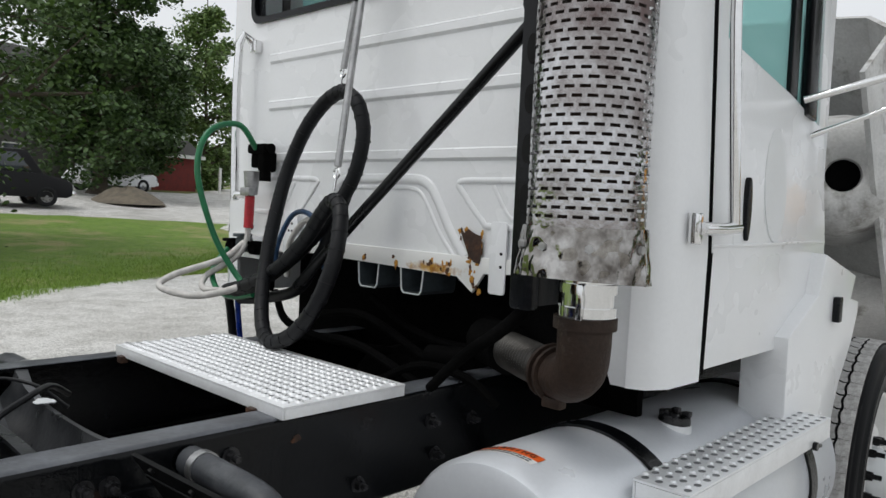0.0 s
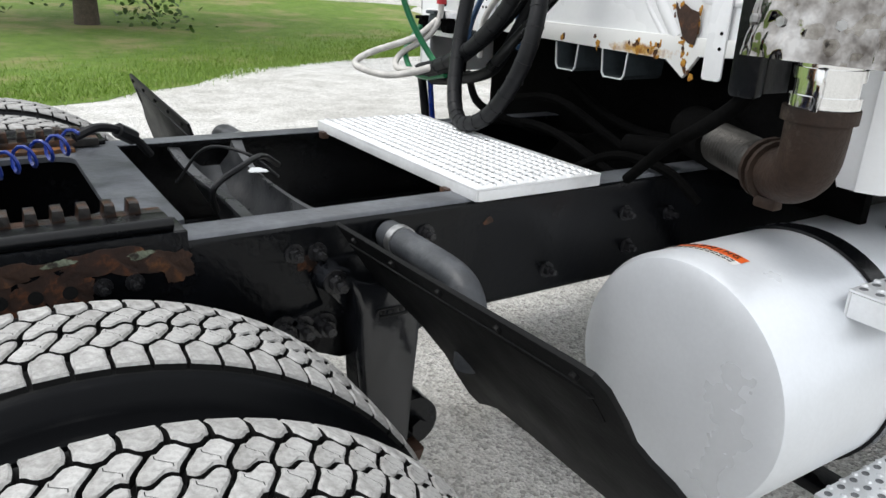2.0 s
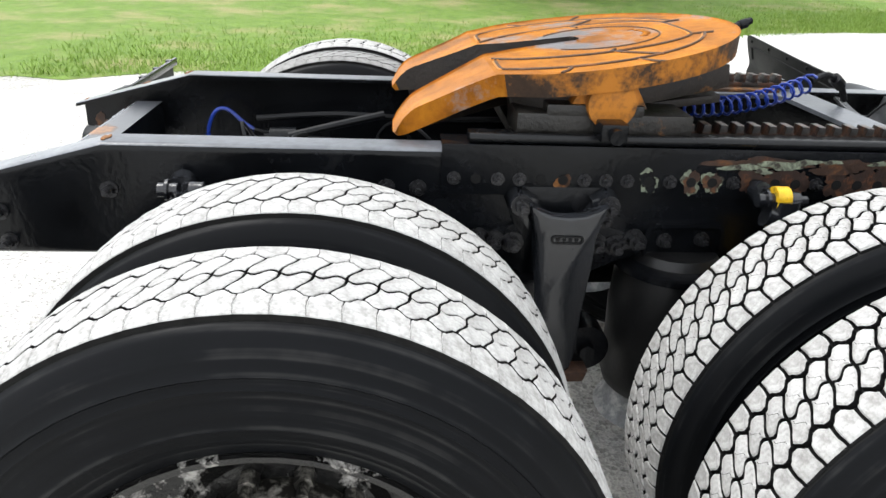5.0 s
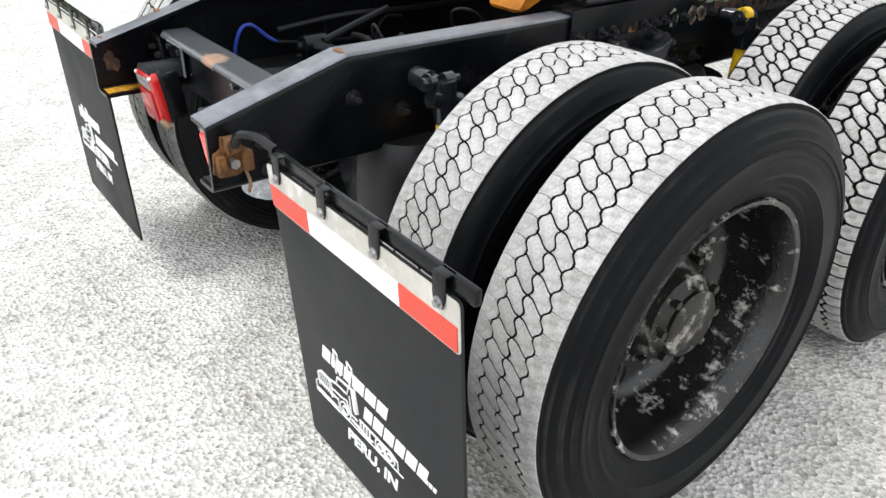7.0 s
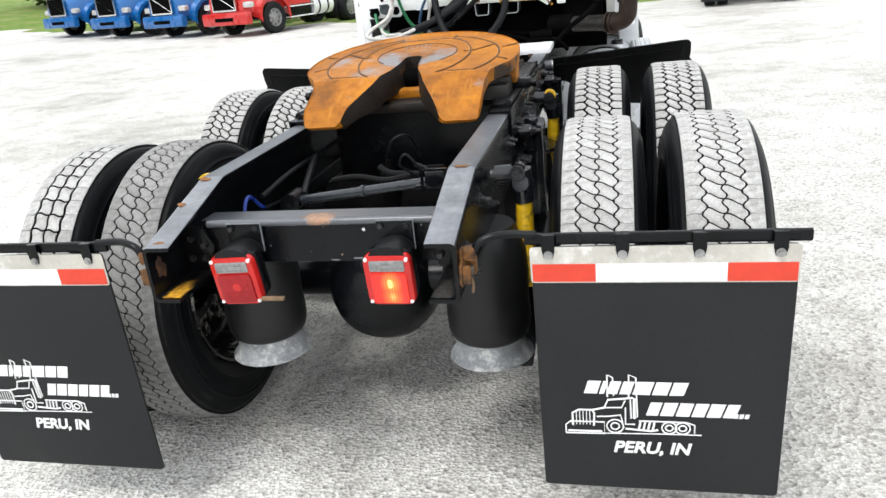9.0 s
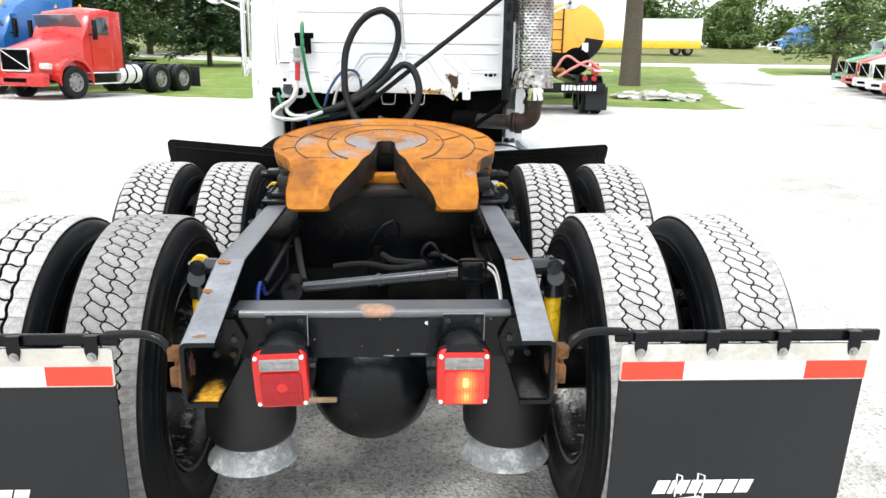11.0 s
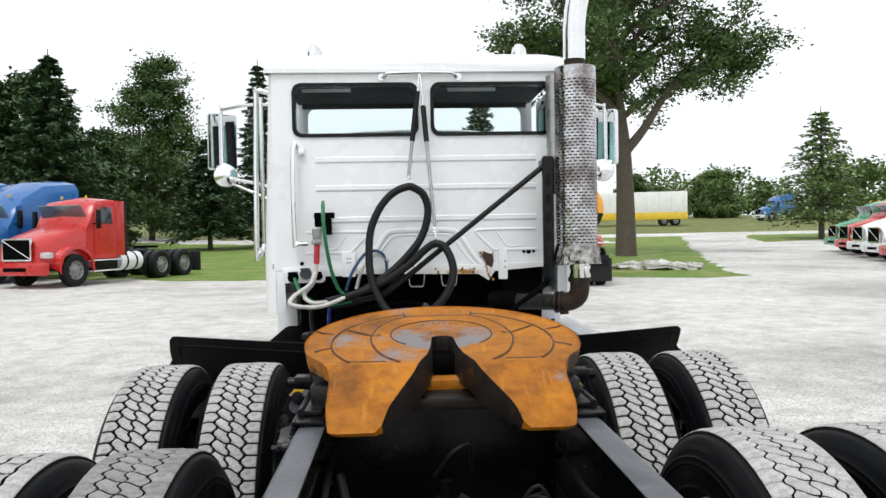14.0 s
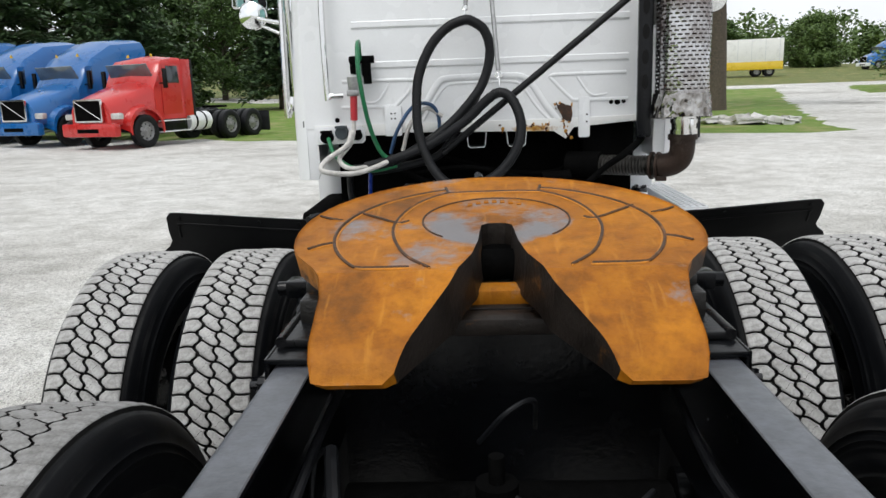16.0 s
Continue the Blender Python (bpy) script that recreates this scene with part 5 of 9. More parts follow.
for s in (1, -1):
    hanger(s, 1.355, 0.966, 0.585)
    hanger(s, 2.629, 0.966, 0.585)
    for y, z in ((0.12, 0.90), (0.36, 0.955), (0.5, 0.90), (2.473, 0.999), (2.519, 0.996), (2.475, 0.850), (2.76, 1.0), (0.13, 0.83), (0.96, 0.97), (1.03, 0.97), (3.1, 0.86), (3.34, 0.97), (3.36, 0.88), (3.5, 0.95)):
        bolt(s * W, y, z, s, 1.0)
    # shock absorbers
    for y in (0.545, 1.82):
        bm = bmesh.new()
        cyl(bm, (s * 0.536, y + 0.018, 0.890), (s * 0.526, y + 0.03, 0.60), 0.026, 0.033, seg=18)
        part("shock_body", bm, YELLOW, truck, "yellow shock absorber body")
        bm = bmesh.new()
        tube(bm, [(s * 0.44, y - 0.01, 0.98), (s * 0.50, y, 0.985), (s * 0.52, y + 0.005, 0.985)], 0.016, 10)
        cyl(bm, (s * 0.525, y - 0.052, 0.987), (s * 0.525, y - 0.012, 0.987), 0.016, seg=14)
        cyl(bm, (s * 0.525, y - 0.036, 0.987), (s * 0.525, y - 0.030, 0.987), 0.024, seg=16)
        cyl(bm, (s * 0.455, y - 0.02, 0.985), (s * 0.505, y - 0.01, 0.985), 0.026, seg=14)
        cyl(bm, (s * 0.525, y + 0.012, 0.985), (s * 0.525, y + 0.04, 0.985), 0.021, seg=14)
        cyl(bm, (s * 0.525, y + 0.04, 0.985), (s * 0.525, y + 0.06, 0.985), 0.012, seg=8)
        cyl(bm, (s * 0.530, y + 0.01, 0.99), (s * 0.538, y + 0.016, 0.885), 0.034, 0.030, seg=16)
        cyl(bm, (s * 0.532, y - 0.03, 0.955), (s * 0.542, y + 0.05, 0.93), 0.026, seg=16)
        part("shock_mount", bm, HANGER_BLACK, truck, "black shock mount")
        if s > 0 and y < 1:
            continue
        bm = bmesh.new()
        cyl(bm, (s * 0.525, y - (0.012 if y < 1 else 0.017), 0.990), (s * 0.525, y + (0.010 if y < 1 else 0.014), 0.990), 0.0275 if y < 1 else 0.0275, seg=18)
        part("shock_band", bm, YELLOW, truck, "yellow mount band")

for s in (1, -1):
    bm = bmesh.new()
    ring_frame(bm, rounded(1.562, 0.782, 1.752, 0.895, 0.022), rounded(1.570, 0.790, 1.744, 0.887, 0.018), *sorted((s * (W - 0.001), s * 0.446)), "x")
    mount = part("spring_mount_plate", bm, BLACK, truck, "black rimmed air spring mounting plate")
    for y, z in ((1.613, 0.850), (1.703, 0.854)):
        bolt(s * W, y, z, s, 0.95, mount)
    for y, z in ((1.507, 0.851), (1.547, 0.852), (1.46, 0.905)):
        bolt(s * 0.446, y, z, s, 1.0)
    bm = bmesh.new()
    cyl(bm, (s * 0.42, FORE - 0.385, 0.785), (s * 0.42, FORE - 0.385, 0.800), 0.150, seg=28)
    part("air_spring_cap", bm, BLACK, mount, "black round air spring cap")

# track rod, brake chambers and lines between the rails
bm = bmesh.new()
tube(bm, [(-0.235, 0.635, 0.888), (0.03, 0.60, 0.925), (0.30, 0.56, 0.965)], 0.0165, 14, smooth=False)
cyl(bm, (-0.004, 0.605, 0.92), (0.008, 0.603, 0.922), 0.0215, seg=14)
part("track_rod", bm, ROD_GLOSS, truck, "glossy blue-grey track rod")
bm = bmesh.new()
cyl(bm, (-0.27, 0.60, 0.886), (-0.27, 0.68, 0.886), 0.034, seg=16)
cyl(bm, (-0.27, 0.58, 0.886), (-0.27, 0.70, 0.886), 0.014, seg=8)
box(bm, -0.29, 0.66, 0.84, 0.06, 0.09, 0.06, 0.01)
part("rod_end", bm, BLACK, truck, "black rod end eye")
bm = bmesh.new()
box(bm, 0.277, 0.505, 0.985, 0.066, 0.06, 0.056, 0.01)
box(bm, 0.29, 0.53, 0.955, 0.17, 0.05, 0.012, 0.003)
cyl(bm, (0.277, 0.478, 0.985), (0.277, 0.465, 0.985), 0.02, seg=14)
ring_frame(bm, rounded(0.234, 0.948, 0.320, 1.022, 0.008), rounded(0.243, 0.956, 0.311, 1.014, 0.008), 0.472, 0.478, "y")
part("rear_camera_box", bm, BLACK, truck, "black box on a bracket")
for i, (pts, r, m) in enumerate([
    ([(0.32, 0.52, 0.99), (0.345, 0.48, 0.97), (0.355, 0.42, 0.91), (0.35, 0.36, 0.86)], 0.004, WHITE_HOSE),
    ([(0.32, 0.53, 1.0), (0.35, 0.52, 0.98), (0.36, 0.46, 0.93), (0.355, 0.38, 0.87)], 0.003, WHITE_HOSE),
    ([(0.17, 0.72, 0.94), (0.05, 0.78, 0.93), (0.0, 0.80, 0.95)], 0.012, UNDER_RUBBER),
    ([(0.26, 0.60, 0.97), (0.18, 0.66, 0.99), (0.16, 0.74, 0.96), (0.22, 0.86, 0.93)], 0.005, HOSE),
    ([(0.20, 0.62, 0.98), (0.16, 0.60, 1.04), (0.13, 0.62, 1.0), (0.16, 0.68, 0.95)], 0.004, HOSE),
    ([(-0.335, 0.395, 0.84), (-0.335, 0.40, 0.90), (-0.335, 0.425, 0.95), (-0.335, 0.462, 0.956), (-0.335, 0.51, 0.915), (-0.335, 0.54, 0.895)], 0.006, BLUE_HOSE),
    ([(-0.335, 0.54, 0.895), (-0.335, 0.60, 0.885), (-0.335, 0.72, 0.873), (-0.335, 0.92, 0.862)], 0.005, HOSE),
    ([(-0.335, 0.92, 0.85), (-0.335, 0.94, 0.90), (-0.335, 0.975, 0.926), (-0.33, 1.03, 0.92)], 0.005, HOSE),
    ([(-0.30, 0.95, 0.96), (-0.27, 0.8, 0.93), (-0.24, 0.66, 0.90)], 0.012, HOSE),
    ([(-0.15, 0.72, 0.93), (-0.05, 0.70, 0.945), (0.05, 0.70, 0.93), (0.15, 0.68, 0.95)], 0.010, UNDER_RUBBER),
    ([(-0.34, 0.55, 0.93), (-0.33, 0.8, 0.95), (-0.34, 1.1, 0.94), (-0.33, 1.5, 0.95)], 0.009, HOSE),
    ([(0.34, 0.65, 0.95), (0.33, 0.9, 0.93), (0.34, 1.2, 0.95)], 0.009, HOSE),
    ([(-0.05, 1.05, 0.92), (0.0, 1.0, 1.0), (0.05, 1.05, 1.0), (0.06, 1.15, 0.9)], 0.005, HOSE),
    ([(0.12, 2.42, 1.0), (0.18, 2.40, 1.07), (0.13, 2.48, 1.10), (0.02, 2.56, 1.09), (-0.04, 2.62, 1.05)], 0.007, HOSE),
    ([(-0.15, 2.40, 1.0), (-0.10, 2.46, 1.09), (0.02, 2.52, 1.10), (0.07, 2.58, 1.05)], 0.004, HOSE),
]):
    bm = bmesh.new()
    tube(bm, pts, r, 8)
    part("air_line", bm, m, truck, "thin air line")
bm = bmesh.new()
cyl(bm, (-0.02, 0.98, 0.72), (-0.02, 0.98, 0.88), 0.038, seg=16)
cyl(bm, (-0.02, 0.98, 0.88), (-0.02, 0.98, 0.93), 0.014, seg=12)
part("air_valve", bm, DARK, truck, "greasy round valve")
bm = bmesh.new()
cyl(bm, (-0.30, 1.05, 0.74), (0.30, 1.05, 0.74), 0.09, seg=20)
part("air_reservoir", bm, DARK, truck, "black air reservoir")
bm = bmesh.new()
cyl(bm, (-0.03, 1.0, 0.55), (-0.03, 1.95, 0.58), 0.05, seg=16)
cyl(bm, (-0.03, 2.2, 0.62), (0.0, 4.2, 0.80), 0.06, seg=16)
part("drive_shaft", bm, DARK, truck, "black drive shaft")

# ---------------------------------------------------------------- tail lamps
def tail_lamp(x, lit):
    bm = bmesh.new()
    box(bm, x, 0.055, 0.842, 0.124, 0.06, 0.140, 0.016)
    lean = Matrix.Translation((x, 0.0, 0.84)) @ Matrix.Rotation(radians(7.0), 4, "X") @ Matrix.Rotation(radians(0.0 if lit else -2.0), 4, "Y") @ Matrix.Translation((-x, 0.0, -0.84))
    lamp = part("tail_lamp", bm, BLACK, truck, "square tail lamp housing", at=shift(0, 0.078, -0.016) @ lean)
    bm = bmesh.new()
    prism(bm, rounded(x - 0.0665, 0.766, x + 0.0665, 0.918, 0.024), 0.000, 0.034, "y", bevel=0.011)
    part("lens_rim", bm, RED_RIM, lamp, "bright red rounded lens rim")
    bm = bmesh.new()
    ring_frame(bm, rounded(x - 0.0665, 0.764, x + 0.0665, 0.920, 0.024), rounded(x - 0.064, 0.7665, x + 0.064, 0.9175, 0.022), 0.024, 0.036, "y")
    part("lens_gasket", bm, HOSE, lamp, "black gasket")
    bm = bmesh.new()
    prism(bm, rounded(x - 0.049, 0.776, x + 0.052, 0.867, 0.012), -0.007, 0.006, "y", bevel=0.005)
    lens = part("red_lens", bm, LIT_LENS if lit else RED_LENS, lamp, "lit red lens" if lit else "dull red lens")
    if not lit:
        for i in range(9):
            bm = bmesh.new()
            box(bm, x - 0.034 + 0.009 * i, -0.0072, 0.797, 0.0055, 0.0016, 0.034, 0.0006)
            part("lens_rib", bm, RED_LENS, lens)
        bm = bmesh.new()
        cyl(bm, (x + 0.004, -0.0065, 0.828), (x + 0.004, -0.0082, 0.828), 0.013, seg=16)
        part("lens_ring", bm, RED_RIM, lens, "brighter bulb ring")
    bm = bmesh.new()
    prism(bm, rounded(x - 0.047, 0.872, x + 0.049, 0.903, 0.004), -0.004, 0.006, "y", bevel=0.002)
    clear = part("clear_lens", bm, CLEAR_LENS, lamp, "clear reversing lens")
    bm = bmesh.new()
    box(bm, x + 0.003, -0.0045, 0.8865, 0.056, 0.002, 0.010, 0.0006)
    part("bulb_shade", bm, RIM_GREY, clear, "dark strip behind the clear lens")
    for i in range(7):
        bm = bmesh.new()
        box(bm, x - 0.042 + 0.014 * i, -0.0046, 0.8875, 0.0022, 0.0016, 0.026, 0.0005)
        part("lens_rib", bm, CLEAR_LENS, clear)
    for sx in (-1, 1):
        for sz in (0.779, 0.906):
            bm = bmesh.new()
            cyl(bm, (x + sx * 0.0555, 0.006, sz), (x + sx * 0.0555, -0.002, sz), 0.0052, seg=10)
            part("lens_screw", bm, STRIP_WHITE, lamp, "bright screw")
    if lit:
        bm = bmesh.new()
        prism(bm, rounded(x - 0.001, 0.824, x + 0.009, 0.850, 0.0048), -0.0085, -0.006, "y", bevel=0.001)
        part("lit_bulb", bm, GLOW, lamp, "lit orange bulb")
    bm = bmesh.new()
    box(bm, x + 0.005, 0.176, 0.922, 0.104, 0.010, 0.084, 0.002)
    bracket = part("lamp_bracket", bm, BLACK, truck, "black lamp bracket plate")
    bm = bmesh.new()
    box(bm, x + 0.005, 0.1705, 0.9645, 0.106, 0.006, 0.002)
    box(bm, x + 0.0575, 0.1705, 0.923, 0.002, 0.006, 0.083)
    part("bracket_edge", bm, RAIL_WORN, bracket, "thin pale plate edge")
    # ribbed rubber boot over the cable outlet
    rings = []
    bm = bmesh.new()
    for j in range(10):
        y, g = 0.172 - 0.011 * j, 1.0 + (0.05 if j % 2 else 0.0)
        rings.append([bm.verts.new((x + 0.002 + 0.051 * g * math.cos(k * math.pi / 12), y, 0.886 + 0.036 * g * math.sin(k * math.pi / 12))) for k in range(13)])
    for p, q in zip(rings, rings[1:]):
        for k in range(12):
            bm.faces.new((p[k], p[k + 1], q[k + 1], q[k]))
    bm.faces.new(rings[-1])
    bmesh.ops.recalc_face_normals(bm, faces=bm.faces[:])
    part("lamp_boot", bm, RUBBER, bracket, "dusty ribbed rubber boot")
    for q in (-0.035, 0.04):
        bm = bmesh.new()
        cyl(bm, (x + q, 0.171, 0.949), (x + q, 0.162, 0.949), 0.008, seg=6)
        part("bracket_bolt", bm, BOLT_DARK, bracket)


tail_lamp(-0.222, False)
tail_lamp(0.224, True)
bm = bmesh.new()
box(bm, -0.122, 0.085, 0.772, 0.07, 0.014, 0.011, 0.004)
part("lamp_stay", bm, RUST_TAN, truck, "tan rusted lamp stay")
for s in (1, -1):
    # floor of the open rail end, with its bloom of rust
    tint, dark = ((0.62, 0.33, 0.02), (0.30, 0.13, 0.02)) if s < 0 else ((0.045, 0.042, 0.038), (0.018, 0.017, 0.015))
    bm = bmesh.new()
    box(bm, s * 0.386, 0.105, 0.8112, 0.066, 0.20, 0.003, 0.001)
    part("rail_end_floor", bm, rust_at("rusting_channel_floor", (0.007, 0.0072, 0.0078), (s * 0.382, 0.03, 0.81), (0.055, 0.17, 0.2), tint, dark, 0.4, 0.2, 0.50), truck, "black channel floor with a bloom of rust")
    rust_spot("rust_patch", (s * 0.4205, 0.045, 0.885), "x", 0.06, 0.075, 95 + s, RUST_DARK)
    # gusset between rail and crossmember
    bm = bmesh.new()
    prism(bm, [(s * 0.420, 0.955), (s * 0.345, 0.955), (s * 0.318, 0.900), (s * 0.345, 0.83), (s * 0.420, 0.815)], 0.166, 0.182, "y", bevel=0.003)
    gusset = part("rail_end_gusset", bm, BLACK, truck, "black end gusset")
    for x, z in ((0.385, 0.925), (0.345, 0.905), (0.392, 0.865), (0.350, 0.865)):
        bm = bmesh.new()
        cyl(bm, (s * x, 0.166, z), (s * x, 0.152, z), 0.011, 0.009, seg=6)
        part("gusset_bolt", bm, BOLT_DARK, gusset)

# ---------------------------------------------------------------- mud flaps
def mud_flap(s):
    """Rubber flap on a spring bar, with its reflective strip and white print."""
    cx, y = s * 0.915, 0.053
    lean = shift(cx, y, 0.92) @ Matrix.Rotation(radians(4.0 if s > 0 else 1.2), 4, "X") @ shift(-cx, -y, -0.92)
    bm = bmesh.new()
    prism(bm, rounded(cx - 0.309, 0.175, cx + 0.309, 0.925, 0.01, 2), y, y + 0.008, "y", bevel=0.002, m=lean)
    flap = part("mud_flap", bm, FLAP, truck, "black rubber mud flap with white dealer print")
    bm = bmesh.new()
    prism(bm, rounded(cx - 0.311, 0.828, cx + 0.311, 0.926, 0.008, 2), y - 0.003, y - 0.0005, "y", m=lean)
    strip = part("reflector_strip", bm, STRIP_BASE, flap, "stained metal strip")
    for x0, x1, m, lab in ((-0.306, -0.152, STRIP_RED, "red reflective tape"), (-0.152, 0.152, STRIP_WHITE, "white reflective tape"), (0.152, 0.306, STRIP_RED, "red reflective tape")):
        bm = bmesh.new()
        prism(bm, [(cx + x0, 0.832), (cx + x1, 0.832), (cx + x1, 0.880), (cx + x0, 0.880)], y - 0.0048, y - 0.0028, "y", m=lean)
        part("tape", bm, m, strip, lab, smooth=False)
    for q in (-0.265, -0.088, 0.088, 0.265):
        bm = bmesh.new()
        cyl(bm, (cx + q, y - 0.001, 0.906), (cx + q, y - 0.008, 0.906), 0.0115, seg=14)
        cyl(bm, (cx + q, y - 0.008, 0.906), (cx + q, y - 0.014, 0.906), 0.007, seg=6)
        part("flap_bolt", bm, STEEL, flap, "steel flap bolt", at=lean)
        bm = bmesh.new()
        prism(bm, [(cx + q - 0.016, 0.955), (cx + q + 0.016, 0.955), (cx + q + 0.016, 0.918), (cx + q + 0.011, 0.898), (cx + q - 0.011, 0.898), (cx + q - 0.016, 0.918)], y - 0.006, y - 0.003, "y", bevel=0.001)
        box(bm, cx + q, y + 0.006, 0.955, 0.032, 0.024, 0.004, 0.001)
        part("flap_hook", bm, BLACK, flap, "black hanger hook")
    bm = bmesh.new()
    tube(bm, [(s * 0.465, 0.042, 0.918), (s * 0.482, 0.045, 0.942), (s * 0.51, 0.052, 0.954), (s * 0.55, 0.062, 0.957), (s * 0.62, 0.066, 0.953)], 0.0105, 10)
    box(bm, s * 0.92, 0.067, 0.942, 0.66, 0.014, 0.030, 0.005)
    hanger_bar = part("flap_bar", bm, BLACK, truck, "black spring steel flap bar")
    bm = bmesh.new()
    prism(bm, [(-0.002, 0.850), (0.012, 0.838), (0.055, 0.836), (0.082, 0.852), (0.088, 0.890), (0.070, 0.902), (0.060, 0.930), (0.022, 0.932), (0.020, 0.905), (0.002, 0.895)], *sorted((s * 0.4325, s * 0.441)), "x", bevel=0.003)
    grip = part("flap_bracket", bm, RUST_ORANGE, truck, "rusty flap bracket")
    for y0, y1, z0, z1, w in ((0.004, 0.024, 0.846, 0.893, 0.020), (0.060, 0.084, 0.850, 0.898, 0.026), (0.026, 0.056, 0.900, 0.934, 0.030)):
        bm = bmesh.new()
        box(bm, s * (0.441 + w / 2), (y0 + y1) / 2, (z0 + z1) / 2, w, y1 - y0, z1 - z0, 0.006)
        part("bracket_lug", bm, RUST_ORANGE, grip, "rusty clamp lug")
    bm = bmesh.new()
    cyl(bm, (s * 0.441, 0.042, 0.872), (s * 0.462, 0.042, 0.872), 0.012, seg=6)
    part("bracket_bolt", bm, STEEL, grip, "bright bolt")
    bm = bmesh.new()
    tube(bm, [(s * 0.446, 0.070, 0.845), (s * 0.452, 0.074, 0.820), (s * 0.450, 0.070, 0.795)], 0.004, 6)
    part("wire_end", bm, RUST_TAN, grip, "rusty wire end")
    # print: slanted bars for the maker's lettering, a line drawing of a lorry, and the town
    sink = 0.022 if s > 0 else 0.006
    def bar(x, z, w, h, slant=0.25, m=PRINT):
        b = bmesh.new()
        z -= sink
        prism(b, [(cx + x - w / 2 - slant * h / 2, z - h / 2), (cx + x + w / 2 - slant * h / 2, z - h / 2), (cx + x + w / 2 + slant * h / 2, z + h / 2), (cx + x - w / 2 + slant * h / 2, z + h / 2)], y - 0.0012, y + 0.001, "y", m=lean)
        part("print_mark", b, m, flap, "white printed mark", smooth=False)
    at = -0.186
    for w in (0.034, 0.013, 0.028, 0.028, 0.044, 0.038, 0.036):
        bar(at + w / 2, 0.537, w, 0.040, 0.30)
        at += w + 0.0055
    at = -0.026
    for w in (0.030, 0.034, 0.034, 0.032, 0.035, 0.030):
        bar(at + w / 2, 0.472, w, 0.042, 0.30)
        at += w + 0.0055
    for i in range(4):
        bar(0.180 + 0.013 * i, 0.457, 0.010 if i else 0.005, 0.013 if i else 0.005, 0.2)
    def line(points, r=0.0022):
        b = bmesh.new()
        tube(b, [lean @ Vector((cx + x, y - 0.001, z - sink)) for x, z in points], r, 5, smooth=False)
        part("print_line", b, PRINT, flap, "white printed line")
    line([(-0.243, 0.384), (-0.243, 0.412), (-0.230, 0.424), (-0.140, 0.424), (-0.140, 0.386), (-0.243, 0.384)])
    line([(-0.238, 0.392), (-0.146, 0.393)], 0.003)
    line([(-0.224, 0.412), (-0.224, 0.452), (-0.208, 0.463), (-0.172, 0.463), (-0.166, 0.452), (-0.168, 0.412)], 0.003)
    for q in (-0.214, -0.205, -0.196, -0.187, -0.178):
        line([(q, 0.414), (q, 0.458)], 0.0014)
    line([(-0.172, 0.463), (-0.140, 0.472), (-0.130, 0.498), (-0.066, 0.506), (-0.058, 0.500)], 0.003)
    line([(-0.140, 0.472), (-0.095, 0.474), (-0.085, 0.498)])
    line([(-0.160, 0.442), (-0.125, 0.444), (-0.098, 0.450), (-0.092, 0.425)])
    line([(-0.085, 0.474), (-0.085, 0.420), (-0.060, 0.420)])
    line([(-0.131, 0.508), (-0.131, 0.577), (-0.117, 0.570), (-0.115, 0.512)])
    line([(-0.076, 0.508), (-0.076, 0.579), (-0.058, 0.570), (-0.054, 0.445), (-0.070, 0.440), (-0.072, 0.50)])
    line([(-0.062, 0.44), (-0.062, 0.50)], 0.004)
    line([(-0.085, 0.405), (-0.020, 0.400), (0.0, 0.404)], 0.003)
    line([(-0.050, 0.432), (0.070, 0.432), (0.092, 0.424), (0.092, 0.398)])
    for q in (-0.05, -0.038, -0.026, -0.014):
        line([(q, 0.404), (q + 0.004, 0.428)], 0.003)
    line([(-0.243, 0.384), (0.0, 0.391), (0.110, 0.392)], 0.0016)
    for wx, wr in ((-0.112, 0.022), (0.028, 0.019), (0.062, 0.019)):
        for k in (1.0, 0.5):
            line([(wx + wr * k * math.cos(a * math.pi / 8), 0.412 + wr * k * math.sin(a * math.pi / 8)) for a in range(17)])
    letters("print_town", "PERU, IN", 0.052, PRINT, flap, lean @ Matrix.Translation((cx - 0.018, y - 0.001, 0.341 - sink)) @ Matrix.Rotation(radians(90), 4, "X"), 0.0008, 0.2, 0.0016)


mud_flap(1)
mud_flap(-1)

